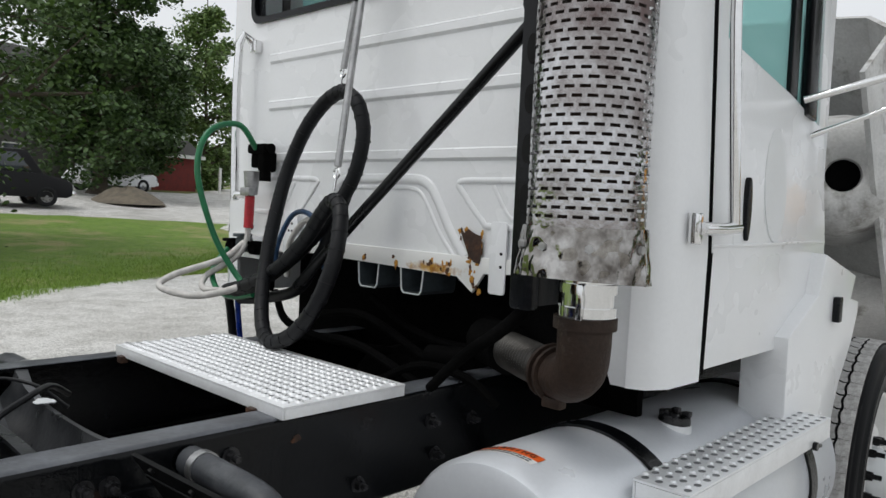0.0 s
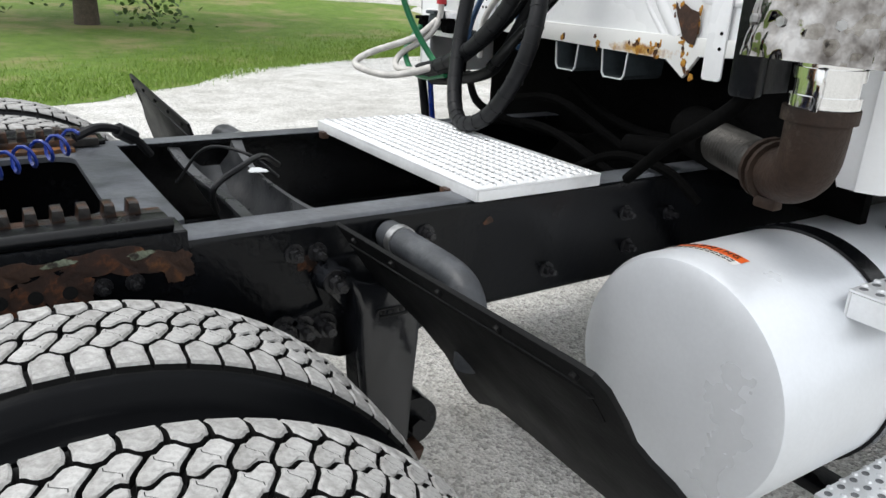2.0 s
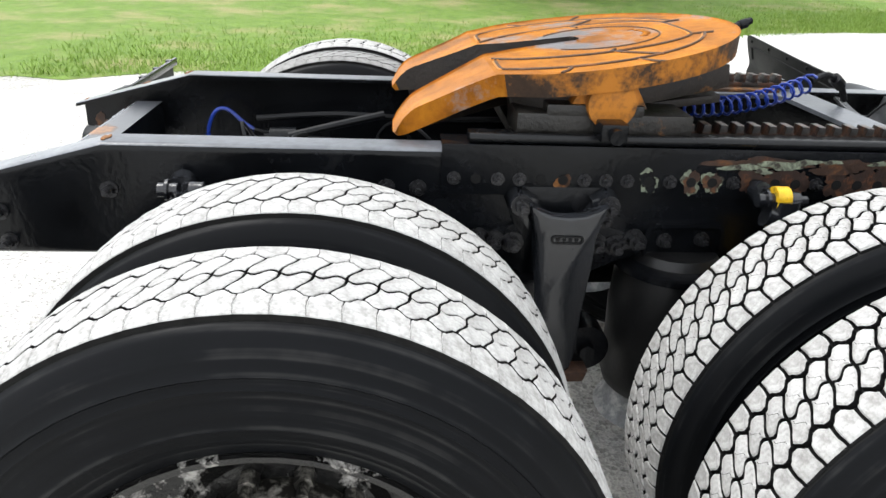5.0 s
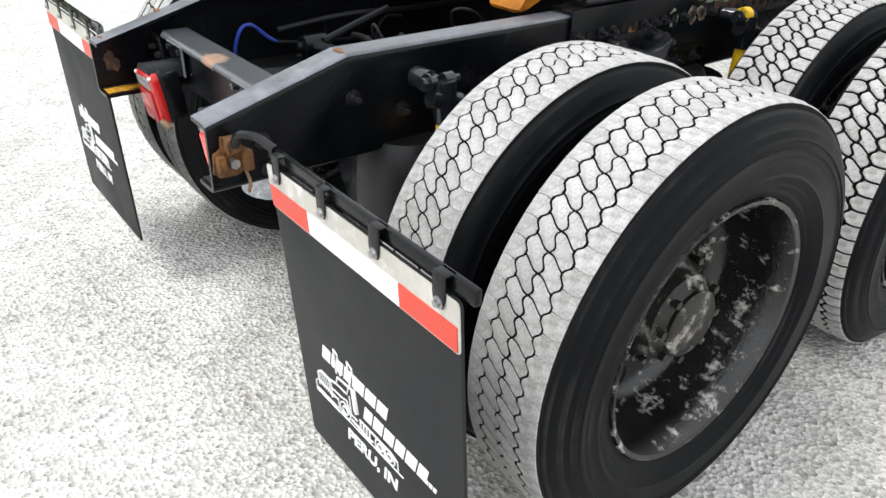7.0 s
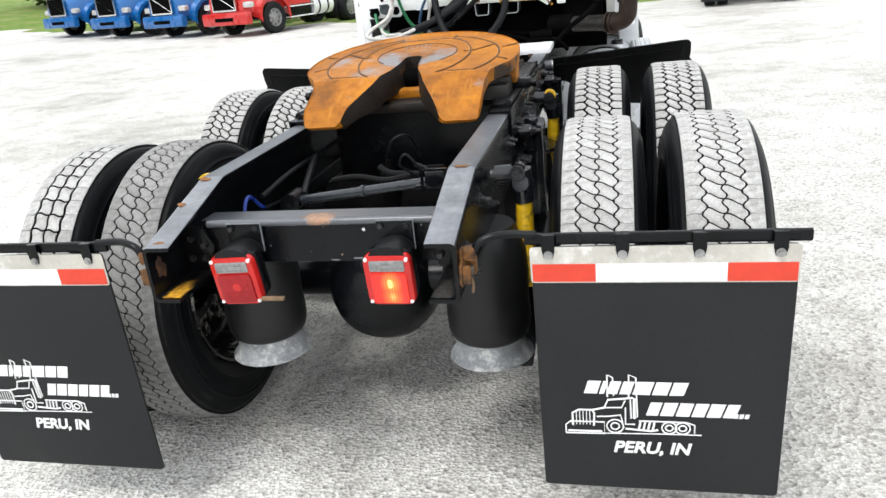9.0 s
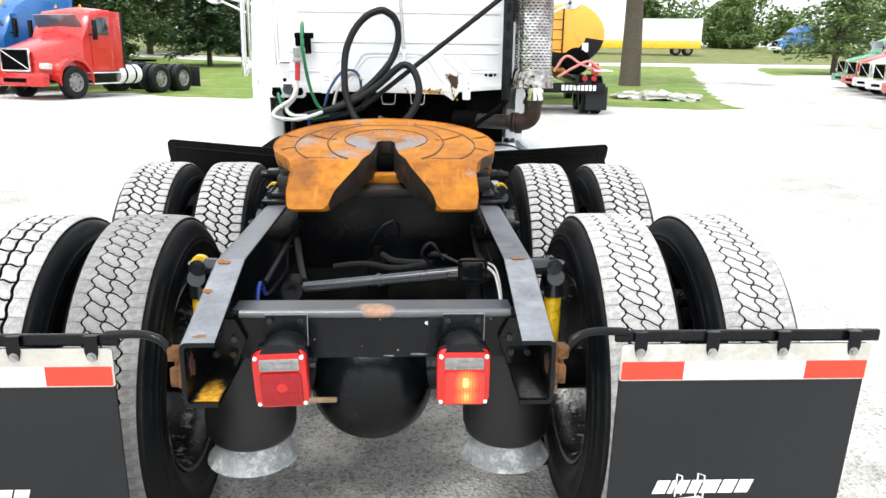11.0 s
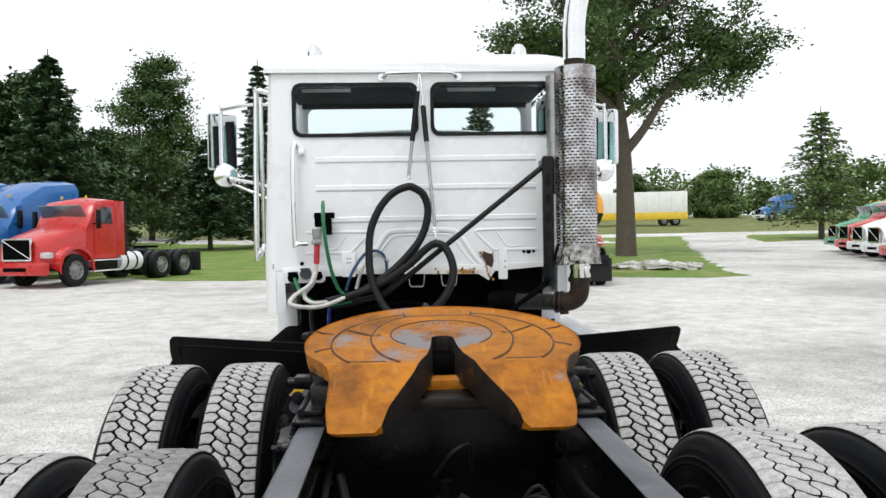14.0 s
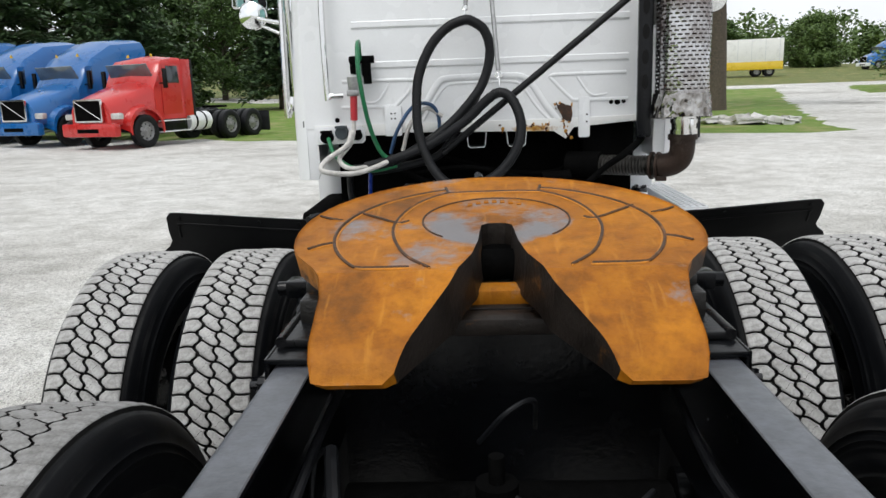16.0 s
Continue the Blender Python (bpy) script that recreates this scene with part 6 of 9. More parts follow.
# ---------------------------------------------------------------- quarter fenders
for s in (1, -1):
    bm = bmesh.new()
    outline = [(0.49, 0.045), (0.80, 0.025), (1.165, -0.003), (1.194, -0.003), (1.209, 0.012), (1.212, 0.06), (1.208, 0.094), (1.222, 0.114), (1.248, 0.132), (1.268, 0.168), (1.270, 0.25), (1.245, 0.33), (1.10, 0.352), (0.97, 0.355), (0.85, 0.345), (0.75, 0.350), (0.70, 0.375), (0.645, 0.408), (0.618, 0.395), (0.625, 0.33), (0.640, 0.28), (0.615, 0.225), (0.56, 0.19), (0.49, 0.165)]
    lean = (0.551, 0.835) if s > 0 else (0.30, 0.954)
    slope = Matrix(((1, 0, 0, 0), (0, lean[0], lean[1], 2.505), (0, -lean[1], lean[0], 1.114 if s > 0 else 1.128), (0, 0, 0, 1)))
    prism(bm, [(s * x, d * 1.198) for x, d in outline], -0.004, 0.004, "z", bevel=0.002, m=slope)
    tube(bm, [slope @ Vector((s * x, d * 1.198, -0.003)) for x, d in ((0.50, 0.085), (0.80, 0.062), (1.14, 0.035), (1.165, 0.045), (1.168, 0.08))], 0.005, 6)
    fender = part("quarter_fender", bm, UNDER_RUBBER, truck, "black rubber quarter fender")
    bm = bmesh.new()
    tube(bm, [(s * 0.44, 2.67, 1.012), (s * 0.54, 2.67, 1.012), (s * 0.66, 2.675, 1.006), (s * 0.715, 2.675, 0.985), (s * 0.735, 2.675, 0.93), (s * 0.738, 2.675, 0.86)], 0.030, 14)
    part("fender_tube", bm, TUBE_GREY, fender, "worn grey support tube")
    bm = bmesh.new()
    cyl(bm, (s * 0.478, 2.67, 1.012), (s * 0.498, 2.67, 1.012), 0.033, seg=18)
    part("tube_clamp", bm, STEEL, fender, "steel tube clamp")
    for j in range(5):
        bm = bmesh.new()
        x = s * (0.56 + 0.15 * j)
        d = (0.045 * (1.17 - abs(x)) / 0.68 + 0.014) * 1.198
        cyl(bm, slope @ Vector((x, d, -0.010)), slope @ Vector((x, d, 0.002)), 0.0065, seg=8)
        part("fender_bolt", bm, UNDER_RUBBER, fender, "small black bolt")

# ---------------------------------------------------------------- cab
BACK = 3.52
WIN = [(-0.763, -0.008), (0.065, 0.805)]
WZ0, WZ1 = 2.170, 2.494


def panel_with_holes(bm, us, vs, skip, put):
    """Quads on a grid of u and v cuts, leaving out the cells named in skip."""
    g = [[bm.verts.new(put(u, v)) for u in us] for v in vs]
    for j in range(len(vs) - 1):
        for i in range(len(us) - 1):
            if (i, j) not in skip:
                bm.faces.new((g[j][i], g[j][i + 1], g[j + 1][i + 1], g[j + 1][i]))


bm = bmesh.new()
h = 0.02
panel_with_holes(bm, [-0.885, WIN[0][0] + h, WIN[0][1] - h, WIN[1][0] + h, WIN[1][1] - h, 0.885], [1.375, WZ0 + h, WZ1 - h, 2.56], {(1, 1), (3, 1)}, lambda u, v: (u, BACK, v))
bmesh.ops.recalc_face_normals(bm, faces=bm.faces[:])
bmesh.ops.solidify(bm, geom=bm.faces[:], thickness=0.03)
for v in bm.verts:
    if v.co.y < BACK - 0.001:
        v.co.y = 2 * BACK - v.co.y
cab = part("cab", bm, WHITE, truck, "white cab back wall", smooth=False)

# corner posts and side walls
for s in (1, -1):
    bm = bmesh.new()
    plan = [(s * 0.884, BACK), (s * 0.925, BACK + 0.02), (s * 0.955, BACK + 0.075), (s * 0.962, 3.742)]
    lo = [bm.verts.new((x - s * 0.002, y, 1.12)) for x, y in plan]
    mid = [bm.verts.new((x, y, 1.44)) for x, y in plan]
    hi = [bm.verts.new((x - s * 0.045, y, 2.56)) for x, y in plan]
    for a, b in ((lo, mid), (mid, hi)):
        for i in range(3):
            bm.faces.new((a[i], a[i + 1], b[i + 1], b[i]))
    bmesh.ops.recalc_face_normals(bm, faces=bm.faces[:])
    bmesh.ops.solidify(bm, geom=bm.faces[:], thickness=0.02)
    part("corner_post", bm, WHITE, cab, "white cab corner post")
    bm = bmesh.new()
    prism(bm, [(s * 0.884, 1.12), (s * 0.884, 1.38), (s * 0.83, 1.38), (s * 0.825, 1.16), (s * 0.84, 1.12)], BACK + 0.004, BACK + 0.02, "y", bevel=0.003)
    part("corner_skirt", bm, WHITE, cab, "white lower corner skirt")
    # window gaskets and panes
for (x0, x1) in WIN:
    bm = bmesh.new()
    ring_frame(bm, rounded(x0, WZ0, x1, WZ1, 0.055), rounded(x0 + 0.022, WZ0 + 0.022, x1 - 0.022, WZ1 - 0.022, 0.045), BACK - 0.010, BACK + 0.04, "y")
    win = part("rear_window", bm, BLACK, cab, "black rubber window gasket")
    bm = bmesh.new()
    prism(bm, rounded(x0 + 0.018, WZ0 + 0.018, x1 - 0.018, WZ1 - 0.018, 0.045), BACK + 0.006, BACK + 0.010, "y")
    part("pane", bm, GLASS, win, "clear rear window pane", smooth=False).visible_shadow = False

# pressed ribs and panels
def rib(name, pts, r=0.010, flat=0.45, material=WHITE):
    bm = bmesh.new()
    tube(bm, [(x, 0, z) for x, z in pts], r, 8, 4)
    bmesh.ops.scale(bm, vec=(1, flat, 1), verts=bm.verts[:])
    bmesh.ops.translate(bm, vec=(0, BACK - 0.001, 0), verts=bm.verts[:])
    part(name, bm, material, cab, "pressed rib")


for z, x0, x1 in ((2.035, -0.63, 0.70), (1.865, -0.63, 0.70), (1.675, -0.64, 0.70)):
    bm = bmesh.new()
    prism(bm, [(BACK + 0.002, z - 0.024), (BACK - 0.007, z - 0.012), (BACK - 0.007, z + 0.012), (BACK + 0.002, z + 0.018)], x0, x1, "x")
    part("pressed_rib", bm, WHITE, cab, "pressed horizontal rib", smooth=False)
rib("pressed_arch", [(-0.34, 1.40), (-0.27, 1.50), (-0.22, 1.575), (-0.18, 1.598), (-0.05, 1.602), (0.12, 1.602), (0.19, 1.595), (0.235, 1.56), (0.30, 1.46), (0.36, 1.385)], 0.016)
rib("pressed_arch", [(-0.30, 1.40), (-0.235, 1.50), (-0.19, 1.555), (-0.15, 1.572), (0.0, 1.575), (0.12, 1.575), (0.17, 1.565), (0.205, 1.53), (0.26, 1.45), (0.32, 1.385)], 0.007)
for s in (1, -1):
    rib("pressed_panel", [(s * 0.69, 1.60), (s * 0.45, 1.60), (s * 0.33, 1.595), (s * 0.35, 1.56), (s * 0.42, 1.49), (s * 0.46, 1.475), (s * 0.70, 1.475)], 0.009)
    rib("pressed_panel", [(s * 0.60, 1.50), (s * 0.52, 1.50), (s * 0.455, 1.585)], 0.006)
bm = bmesh.new()
prism(bm, [(-0.84, 1.335), (-0.84, 1.39), (-0.45, 1.39), (0.46, 1.39), (0.84, 1.40), (0.84, 1.375), (0.44, 1.345), (0.40, 1.29), (0.34, 1.33), (-0.40, 1.345), (-0.44, 1.335)], BACK - 0.008, BACK + 0.004, "y", bevel=0.003)
flange = part("lower_flange", bm, [rust_at("flange_paint_with_rust", (0.78, 0.78, 0.76), (0.25, 3.5, 1.345), (0.36, 2.0, 0.06), (0.62, 0.40, 0.12), (0.30, 0.12, 0.02), 0.3, 0.5, 0.62)], cab, "white lower flange with rust streaks")
BLOOM = mat("yellow_orange_rust_bloom", (0.55, 0.27, 0.03), 0.9, var=0.4, scale=30, bump=0.3, dirt=(0.20, 0.07, 0.015), dirt_at=0.55, dirt_scale=34)
rnd = random.Random(9)
for x, z, sx, sz, count in ((0.094, 1.352, 0.035, 0.035, 5), (0.226, 1.352, 0.045, 0.035, 7), (0.300, 1.350, 0.05, 0.04, 8), (0.395, 1.345, 0.03, 0.04, 6), (0.415, 1.305, 0.03, 0.025, 4), (-0.061, 1.345, 0.018, 0.02, 2), (0.36, 1.452, 0.03, 0.035, 5), (0.425, 1.43, 0.012, 0.05, 5), (0.40, 1.38, 0.035, 0.025, 6)):
    for i in range(count):
        rust_spot("rust_patch", (x + rnd.uniform(-0.5, 0.5) * sx, BACK - 0.0085 - 0.0004 * rnd.random(), z + rnd.uniform(-0.5, 0.5) * sz), "y", rnd.uniform(0.006, 0.018), rnd.uniform(0.012, 0.030), rnd.randrange(999), BLOOM if i % 3 else RUSTY, cab, "rust bloom on the flange")
bm = bmesh.new()
prism(bm, [(0.352, 1.468), (0.366, 1.452), (0.38, 1.466), (0.40, 1.455), (0.428, 1.448), (0.43, 1.40), (0.426, 1.372), (0.405, 1.375), (0.385, 1.392), (0.372, 1.418), (0.36, 1.44)], BACK - 0.0112, BACK - 0.009, "y")
part("rust_hole", bm, RUST_DARK, cab, "hole rusted through the wall", smooth=False)
# cover plates, brackets and sockets on the wall
for x, z, w, low, high, dots in ((-0.445, 1.405, 0.042, 0.075, 0.07, ((-0.008, 0.01), (-0.008, 0.035), (0.01, 0.01), (0.01, 0.035))), (0.489, 1.41, 0.028, 0.115, 0.08, ((0.013, -0.005), (0.013, -0.04)))):
    bm = bmesh.new()
    prism(bm, rounded(x - w, z - low, x + w, z + high, 0.010), BACK - 0.022 if w > 0.03 else BACK - 0.012, BACK - 0.006, "y", bevel=0.002)
    cover = part("cover_plate", bm, WHITE, cab, "white cover plate with slots")
    for dx, dz in dots:
        bm = bmesh.new()
        face = BACK - 0.0235 if w > 0.03 else BACK - 0.0135
        cyl(bm, (x + dx, face, z + dz), (x + dx, face + 0.003, z + dz), 0.0045, seg=8)
        part("plate_hole", bm, DARK, cover)
for x, z, r in ((-0.725, 1.415, 0.012), (0.62, 1.46, 0.010), (0.65, 1.46, 0.014), (0.68, 1.462, 0.010)):
    bm = bmesh.new()
    cyl(bm, (x, BACK - 0.004, z), (x, BACK + 0.01, z), r, seg=12)
    part("wall_grommet", bm, DARK, cab, "black wall grommet")
def cab_mount_cup(x):
    """Open pressed channel below the back wall; its grey puts the inner shade into the colour."""
    half = [(-0.050, 1.336), (-0.044, 1.270), (-0.034, 1.259), (0.034, 1.259), (0.044, 1.270), (0.050, 1.336)]
    inner = [(-0.047, 1.336), (-0.0405, 1.272), (-0.032, 1.2625), (0.032, 1.2625), (0.0405, 1.272), (0.047, 1.336)]
    ring = [(x + a, z) for a, z in half] + [(x + a, z) for a, z in inner[::-1]]
    bm = bmesh.new()
    prism(bm, ring, BACK - 0.004, BACK + 0.14, "y")
    cup = part("cab_mount_cup", bm, BLUE_GREY, cab, "open channel bracket with its shade painted grey", smooth=False)
    bm = bmesh.new()
    prism(bm, ring, BACK - 0.008, BACK - 0.004, "y")
    part("cup_edge", bm, WHITE_FADED, cup, "white painted front edge", smooth=False)


cab_mount_cup(-0.037)
cab_mount_cup(0.160)
bm = bmesh.new()
prism(bm, [(-0.835, 1.30), (-0.835, 1.385), (-0.60, 1.385), (-0.585, 1.37), (-0.585, 1.315), (-0.60, 1.30)], BACK - 0.030, BACK - 0.022, "y", bevel=0.002)
service = part("service_plate", bm, WHITE, cab, "white service plate with sockets")
for x, z, r, m in ((-0.775, 1.335, 0.034, DARK), (-0.70, 1.355, 0.036, BLUE_GREY), (-0.625, 1.34, 0.026, DARK)):
    bm = bmesh.new()
    cyl(bm, (x, BACK - 0.022, z), (x, BACK - 0.065, z), r, r * 0.85, seg=16)
    box(bm, x, BACK - 0.055, z + r * 0.8, r * 1.5, 0.05, 0.012, 0.003)
    part("socket", bm, m, service, "cable socket")

# roof, headliner, dash and front frame
bm = bmesh.new()
rings = []
for y, w, z0, z1 in ((BACK - 0.02, 0.915, 2.552, 2.60), (BACK + 0.02, 0.93, 2.552, 2.65), (BACK + 0.14, 0.93, 2.57, 2.69), (4.1, 0.93, 2.59, 2.73), (4.55, 0.91, 2.60, 2.72), (4.76, 0.88, 2.60, 2.66)):
    e = 0.10
    rings.append([bm.verts.new(p) for p in ((-w, y, z0), (-w, y, z0 + (z1 - z0) * 0.55), (-w + e * 0.4, y, z1 - 0.015), (-w + e * 1.6, y, z1), (0, y, z1 + 0.006), (w - e * 1.6, y, z1), (w - e * 0.4, y, z1 - 0.015), (w, y, z0 + (z1 - z0) * 0.55), (w, y, z0))])
for a, b in zip(rings, rings[1:]):
    for i in range(8):
        bm.faces.new((a[i], a[i + 1], b[i + 1], b[i]))
bm.faces.new(rings[0]), bm.faces.new(rings[-1][::-1])
bmesh.ops.recalc_face_normals(bm, faces=bm.faces[:])
part("roof", bm, WHITE, cab, "white rounded cab roof")
bm = bmesh.new()
box(bm, 0, 4.13, 2.575, 1.76, 1.18, 0.02)
box(bm, 0, 4.70, 2.555, 1.70, 0.04, 0.05, 0.01)
part("headliner", bm, INTERIOR, cab, "dark grey headliner")
bm = bmesh.new()
box(bm, 0, 4.10, 1.40, 1.80, 1.15, 0.03)
box(bm, 0, 4.62, 1.66, 1.80, 0.22, 0.52, 0.05)
part("dashboard", bm, INTERIOR, cab, "dark grey dashboard and floor")
for x in (-0.45, 0.45):
    bm = bmesh.new()
    box(bm, x - 0.12, 3.66, 2.475, 0.30, 0.012, 0.022, 0.004)
    part("sun_visor", bm, WHITE_FADED, cab, "pale grey sun visor")
for x, z in ((-0.45, 1.75), (0.45, 1.75)):
    bm = bmesh.new()
    box(bm, x, 3.78, z, 0.48, 0.14, 0.60, 0.06)
    box(bm, x, 3.98, 1.52, 0.48, 0.46, 0.16, 0.05)
    part("cab_seat", bm, INTERIOR, cab, "dark grey cab seat")
bm = bmesh.new()
ring_frame(bm, rounded(-0.90, 1.84, 0.90, 2.62, 0.03), rounded(-0.82, 1.92, 0.82, 2.545, 0.06), 4.74, 4.79, "y")
part("windscreen_frame", bm, WHITE, cab, "white windscreen frame")
bm = bmesh.new()
prism(bm, rounded(-0.83, 1.91, 0.83, 2.555, 0.06), 4.762, 4.768, "y")
part("windscreen", bm, GLASS, cab, "clear windscreen", smooth=False).visible_shadow = False
bm = bmesh.new()
box(bm, 0, 4.77, 1.62, 1.80, 0.05, 0.46)
part("firewall", bm, WHITE_FADED, cab, "white cowl below the windscreen")

# doors
WHITE_DULL = mat("dulled_white_paint", (0.70, 0.715, 0.72), 0.5, var=0.03, scale=3, bump=0.01)


def door(s):
    bm = bmesh.new()
    low = [(3.768, 1.145), (3.780, 1.42), (3.780, 1.985), (3.86, 1.985), (4.32, 1.905), (4.62, 1.83), (4.665, 1.47), (4.66, 1.33), (4.42, 1.16), (4.38, 1.145)]
    prism(bm, low, *sorted((s * 0.935, s * 0.957)), "x", bevel=0.004)
    for v in bm.verts:
        if v.co.z > 1.44:
            v.co.x -= s * 0.040 * (v.co.z - 1.44)
    ob = part("door", bm, WHITE, truck, "white cab door with a worn oval patch")
    bm = bmesh.new()
    for (ya, za), (yb, zb) in (((3.7425, 1.135), (3.7435, 1.44)), ((3.7435, 1.44), (3.7435, 2.55))):
        prism(bm, [(ya, za), (yb, zb), (yb + 0.034, zb), (ya + 0.024, za)], *sorted((s * 0.930, s * 0.9595)), "x")
    for v in bm.verts:
        if v.co.z > 1.44:
            v.co.x -= s * 0.040 * (v.co.z - 1.44)
    part("door_seal", bm, DARK, ob, "dark seal in the door gap", smooth=False)
    bm = bmesh.new()
    prism(bm, [(3.772, 1.452), (4.655, 1.462), (4.655, 1.470), (3.772, 1.460)], *sorted((s * 0.950, s * 0.9590)), "x", bevel=0.002)
    part("door_crease", bm, WHITE, ob, "pressed body line")
    bm = bmesh.new()
    prism(bm, [(3.765, 1.98), (3.765, 2.55), (4.62, 2.55), (4.66, 1.83), (4.60, 1.84), (4.56, 2.47), (3.85, 2.47), (3.85, 1.98)], *sorted((s * 0.912, s * 0.932)), "x", bevel=0.004)
    part("door_window_frame", bm, WHITE, ob, "white window frame")
    bm = bmesh.new()
    prism(bm, [(4.30, 1.90), (4.36, 1.895), (4.34, 2.47), (4.29, 2.47)], *sorted((s * 0.918, s * 0.938)), "x", bevel=0.003)
    prism(bm, [(4.42, 1.86), (4.50, 1.85), (4.47, 2.50), (4.40, 2.50)], *sorted((s * 0.925, s * 0.955)), "x", bevel=0.008)
    part("vent_post", bm, BLACK, ob, "black vent window post")
    bm = bmesh.new()
    prism(bm, [(3.84, 1.97), (4.33, 1.90), (4.60, 1.84), (4.56, 2.48), (3.84, 2.48)], *sorted((s * 0.918, s * 0.923)), "x")
    part("door_glass", bm, GLASS_TEAL, ob, "teal tinted door glass", smooth=False)
    bm = bmesh.new()
    prism(bm, [(3.982 + 0.016 * math.cos(k * math.pi / 8), 1.555 + 0.085 * math.sin(k * math.pi / 8) * (1.0 if 0 < k < 8 else 1.0)) for k in range(16)], *sorted((s * 0.945, s * 0.964)), "x", bevel=0.003)
    part("latch", bm, BLACK, ob, "black door latch")
    bm = bmesh.new()
    prism(bm, [(4.20 + 0.085 * math.cos(k * math.pi / 12), 1.63 + 0.165 * math.sin(k * math.pi / 12)) for k in range(24)], *sorted((s * 0.950, s * 0.9578)), "x")
    for v in bm.verts:
        v.co.x -= s * 0.040 * (v.co.z - 1.44)
    part("worn_oval", bm, WHITE_DULL, ob, "dull oval where a decal was", smooth=False)
    bm = bmesh.new()
    tube(bm, [(s * 0.985, 3.73, 2.45), (s * 0.99, 3.75, 2.0), (s * 0.995, 3.81, 1.51)], 0.014, 12, smooth=False)
    tube(bm, [(s * 0.995, 3.83, 1.505), (s * 0.996, 3.74, 1.50), (s * 0.985, 3.655, 1.50)], 0.016, 10, smooth=False)
    box(bm, s * 0.972, 3.645, 1.50, 0.02, 0.045, 0.075, 0.008)
    part("grab_rail", bm, CHROME, ob, "satin metal grab rail")
    # mirror on its arms
    bm = bmesh.new()
    tube(bm, [(s * 0.95, 4.38, 1.90), (s * 1.15, 4.44, 1.96), (s * 1.42, 4.55, 2.02)], 0.012, 10, smooth=False)
    tube(bm, [(s * 0.95, 4.46, 1.80), (s * 1.1, 4.5, 1.86), (s * 1.42, 4.56, 2.0)], 0.009, 10, smooth=False)
    tube(bm, [(s * 0.90, 4.3, 2.50), (s * 1.2, 4.42, 2.52), (s * 1.42, 4.56, 2.51)], 0.012, 10)
    tube(bm, [(s * 1.42, 4.56, 2.53), (s * 1.42, 4.56, 2.0)], 0.011, 10, smooth=False)
    part("mirror_arm", bm, CHROME, ob, "chrome mirror arms")
    turned = shift(s * 1.42, 4.60, 0) @ Matrix.Rotation(radians(-s * 40), 4, "Z")
    bm = bmesh.new()
    prism(bm, rounded(-0.105, 2.075, 0.105, 2.488, 0.015), -0.01, 0.05, "y", bevel=0.01, m=turned)
    part("mirror_head", bm, CHROME, ob, "chrome mirror head")
    bm = bmesh.new()
    prism(bm, rounded(-0.095, 2.085, 0.095, 2.478, 0.01), -0.017, -0.011, "y", m=turned)
    part("mirror_glass", bm, MIRROR, ob, "mirror glass", smooth=False)
    bm = bmesh.new()
    lathe(bm, [(0.085, 0.0), (0.085, 0.03), (0.06, 0.06), (0.0, 0.065)], 24, shift(s * 1.40, 4.54, 2.03) @ Matrix.Rotation(radians(-90), 4, "X"))
    part("spot_mirror_back", bm, CHROME, ob, "chrome spot mirror shell")
    bm = bmesh.new()
    lathe(bm, [(0.0, 0.028), (0.03, 0.025), (0.06, 0.012), (0.082, 0.0)], 24, shift(s * 1.40, 4.538, 2.03) @ Matrix.Rotation(radians(90), 4, "X"))
    part("spot_mirror_glass", bm, MIRROR, ob, "convex spot mirror glass")


door(1)
door(-1)
# side post bar on the far side, back grab handle, roof grab bar and horn domes
bm = bmesh.new()
tube(bm, [(-0.95, 3.86, 2.50), (-1.035, 3.86, 2.515), (-1.04, 3.87, 2.45), (-1.06, 3.88, 1.50), (-1.04, 3.88, 1.475), (-0.95, 3.88, 1.48)], 0.018, 10, 3)
part("side_grab_bar", bm, CHROME, cab, "white chrome side grab bar")
bm = bmesh.new()
tube(bm, [(-0.725, BACK, 2.09), (-0.755, BACK - 0.06, 2.09), (-0.757, BACK - 0.06, 1.56), (-0.74, BACK - 0.06, 1.535), (-0.68, BACK - 0.05, 1.535)], 0.015, 10, 3)
box(bm, -0.715, BACK - 0.014, 2.085, 0.04, 0.03, 0.045, 0.006)
part("back_grab_handle", bm, CHROME, cab, "chrome grab handle")
bm = bmesh.new()
tube(bm, [(-0.225, BACK, 2.525), (-0.20, BACK - 0.05, 2.525), (-0.16, BACK - 0.06, 2.54), (0.17, BACK - 0.06, 2.54), (0.21, BACK - 0.05, 2.525), (0.235, BACK, 2.525)], 0.010, 10, 3)
for x in (-0.225, 0.235):
    cyl(bm, (x, BACK + 0.004, 2.525), (x, BACK - 0.012, 2.525), 0.022, seg=14)
hose_bar = part("hose_support_bar", bm, CHROME, cab, "chrome hose support bar")
for x in (-0.66, 0.665):
    bm = bmesh.new()
    lathe(bm, [(0.05, 0.0), (0.05, 0.03), (0.044, 0.062), (0.024, 0.088), (0.0, 0.094)], 20, shift(x, 3.86, 2.712))
    cyl(bm, (x, 3.86, 2.68), (x, 3.86, 2.715), 0.03, seg=14)
    part("roof_lamp", bm, CHROME, cab, "chrome dome lamp")

# ---------------------------------------------------------------- exhaust stack
EX, EY = 0.896, 3.293
EA, EB = 0.119, 0.130


def oval(a, z, grow=0.0):
    return (EX + (EA + grow) * math.cos(a), EY + (EB + grow) * math.sin(a), z)


bm = bmesh.new()
z0, z1, rowh = 1.50, 2.45, 0.0178
rows = int((z1 - z0) / rowh)
cells = 25
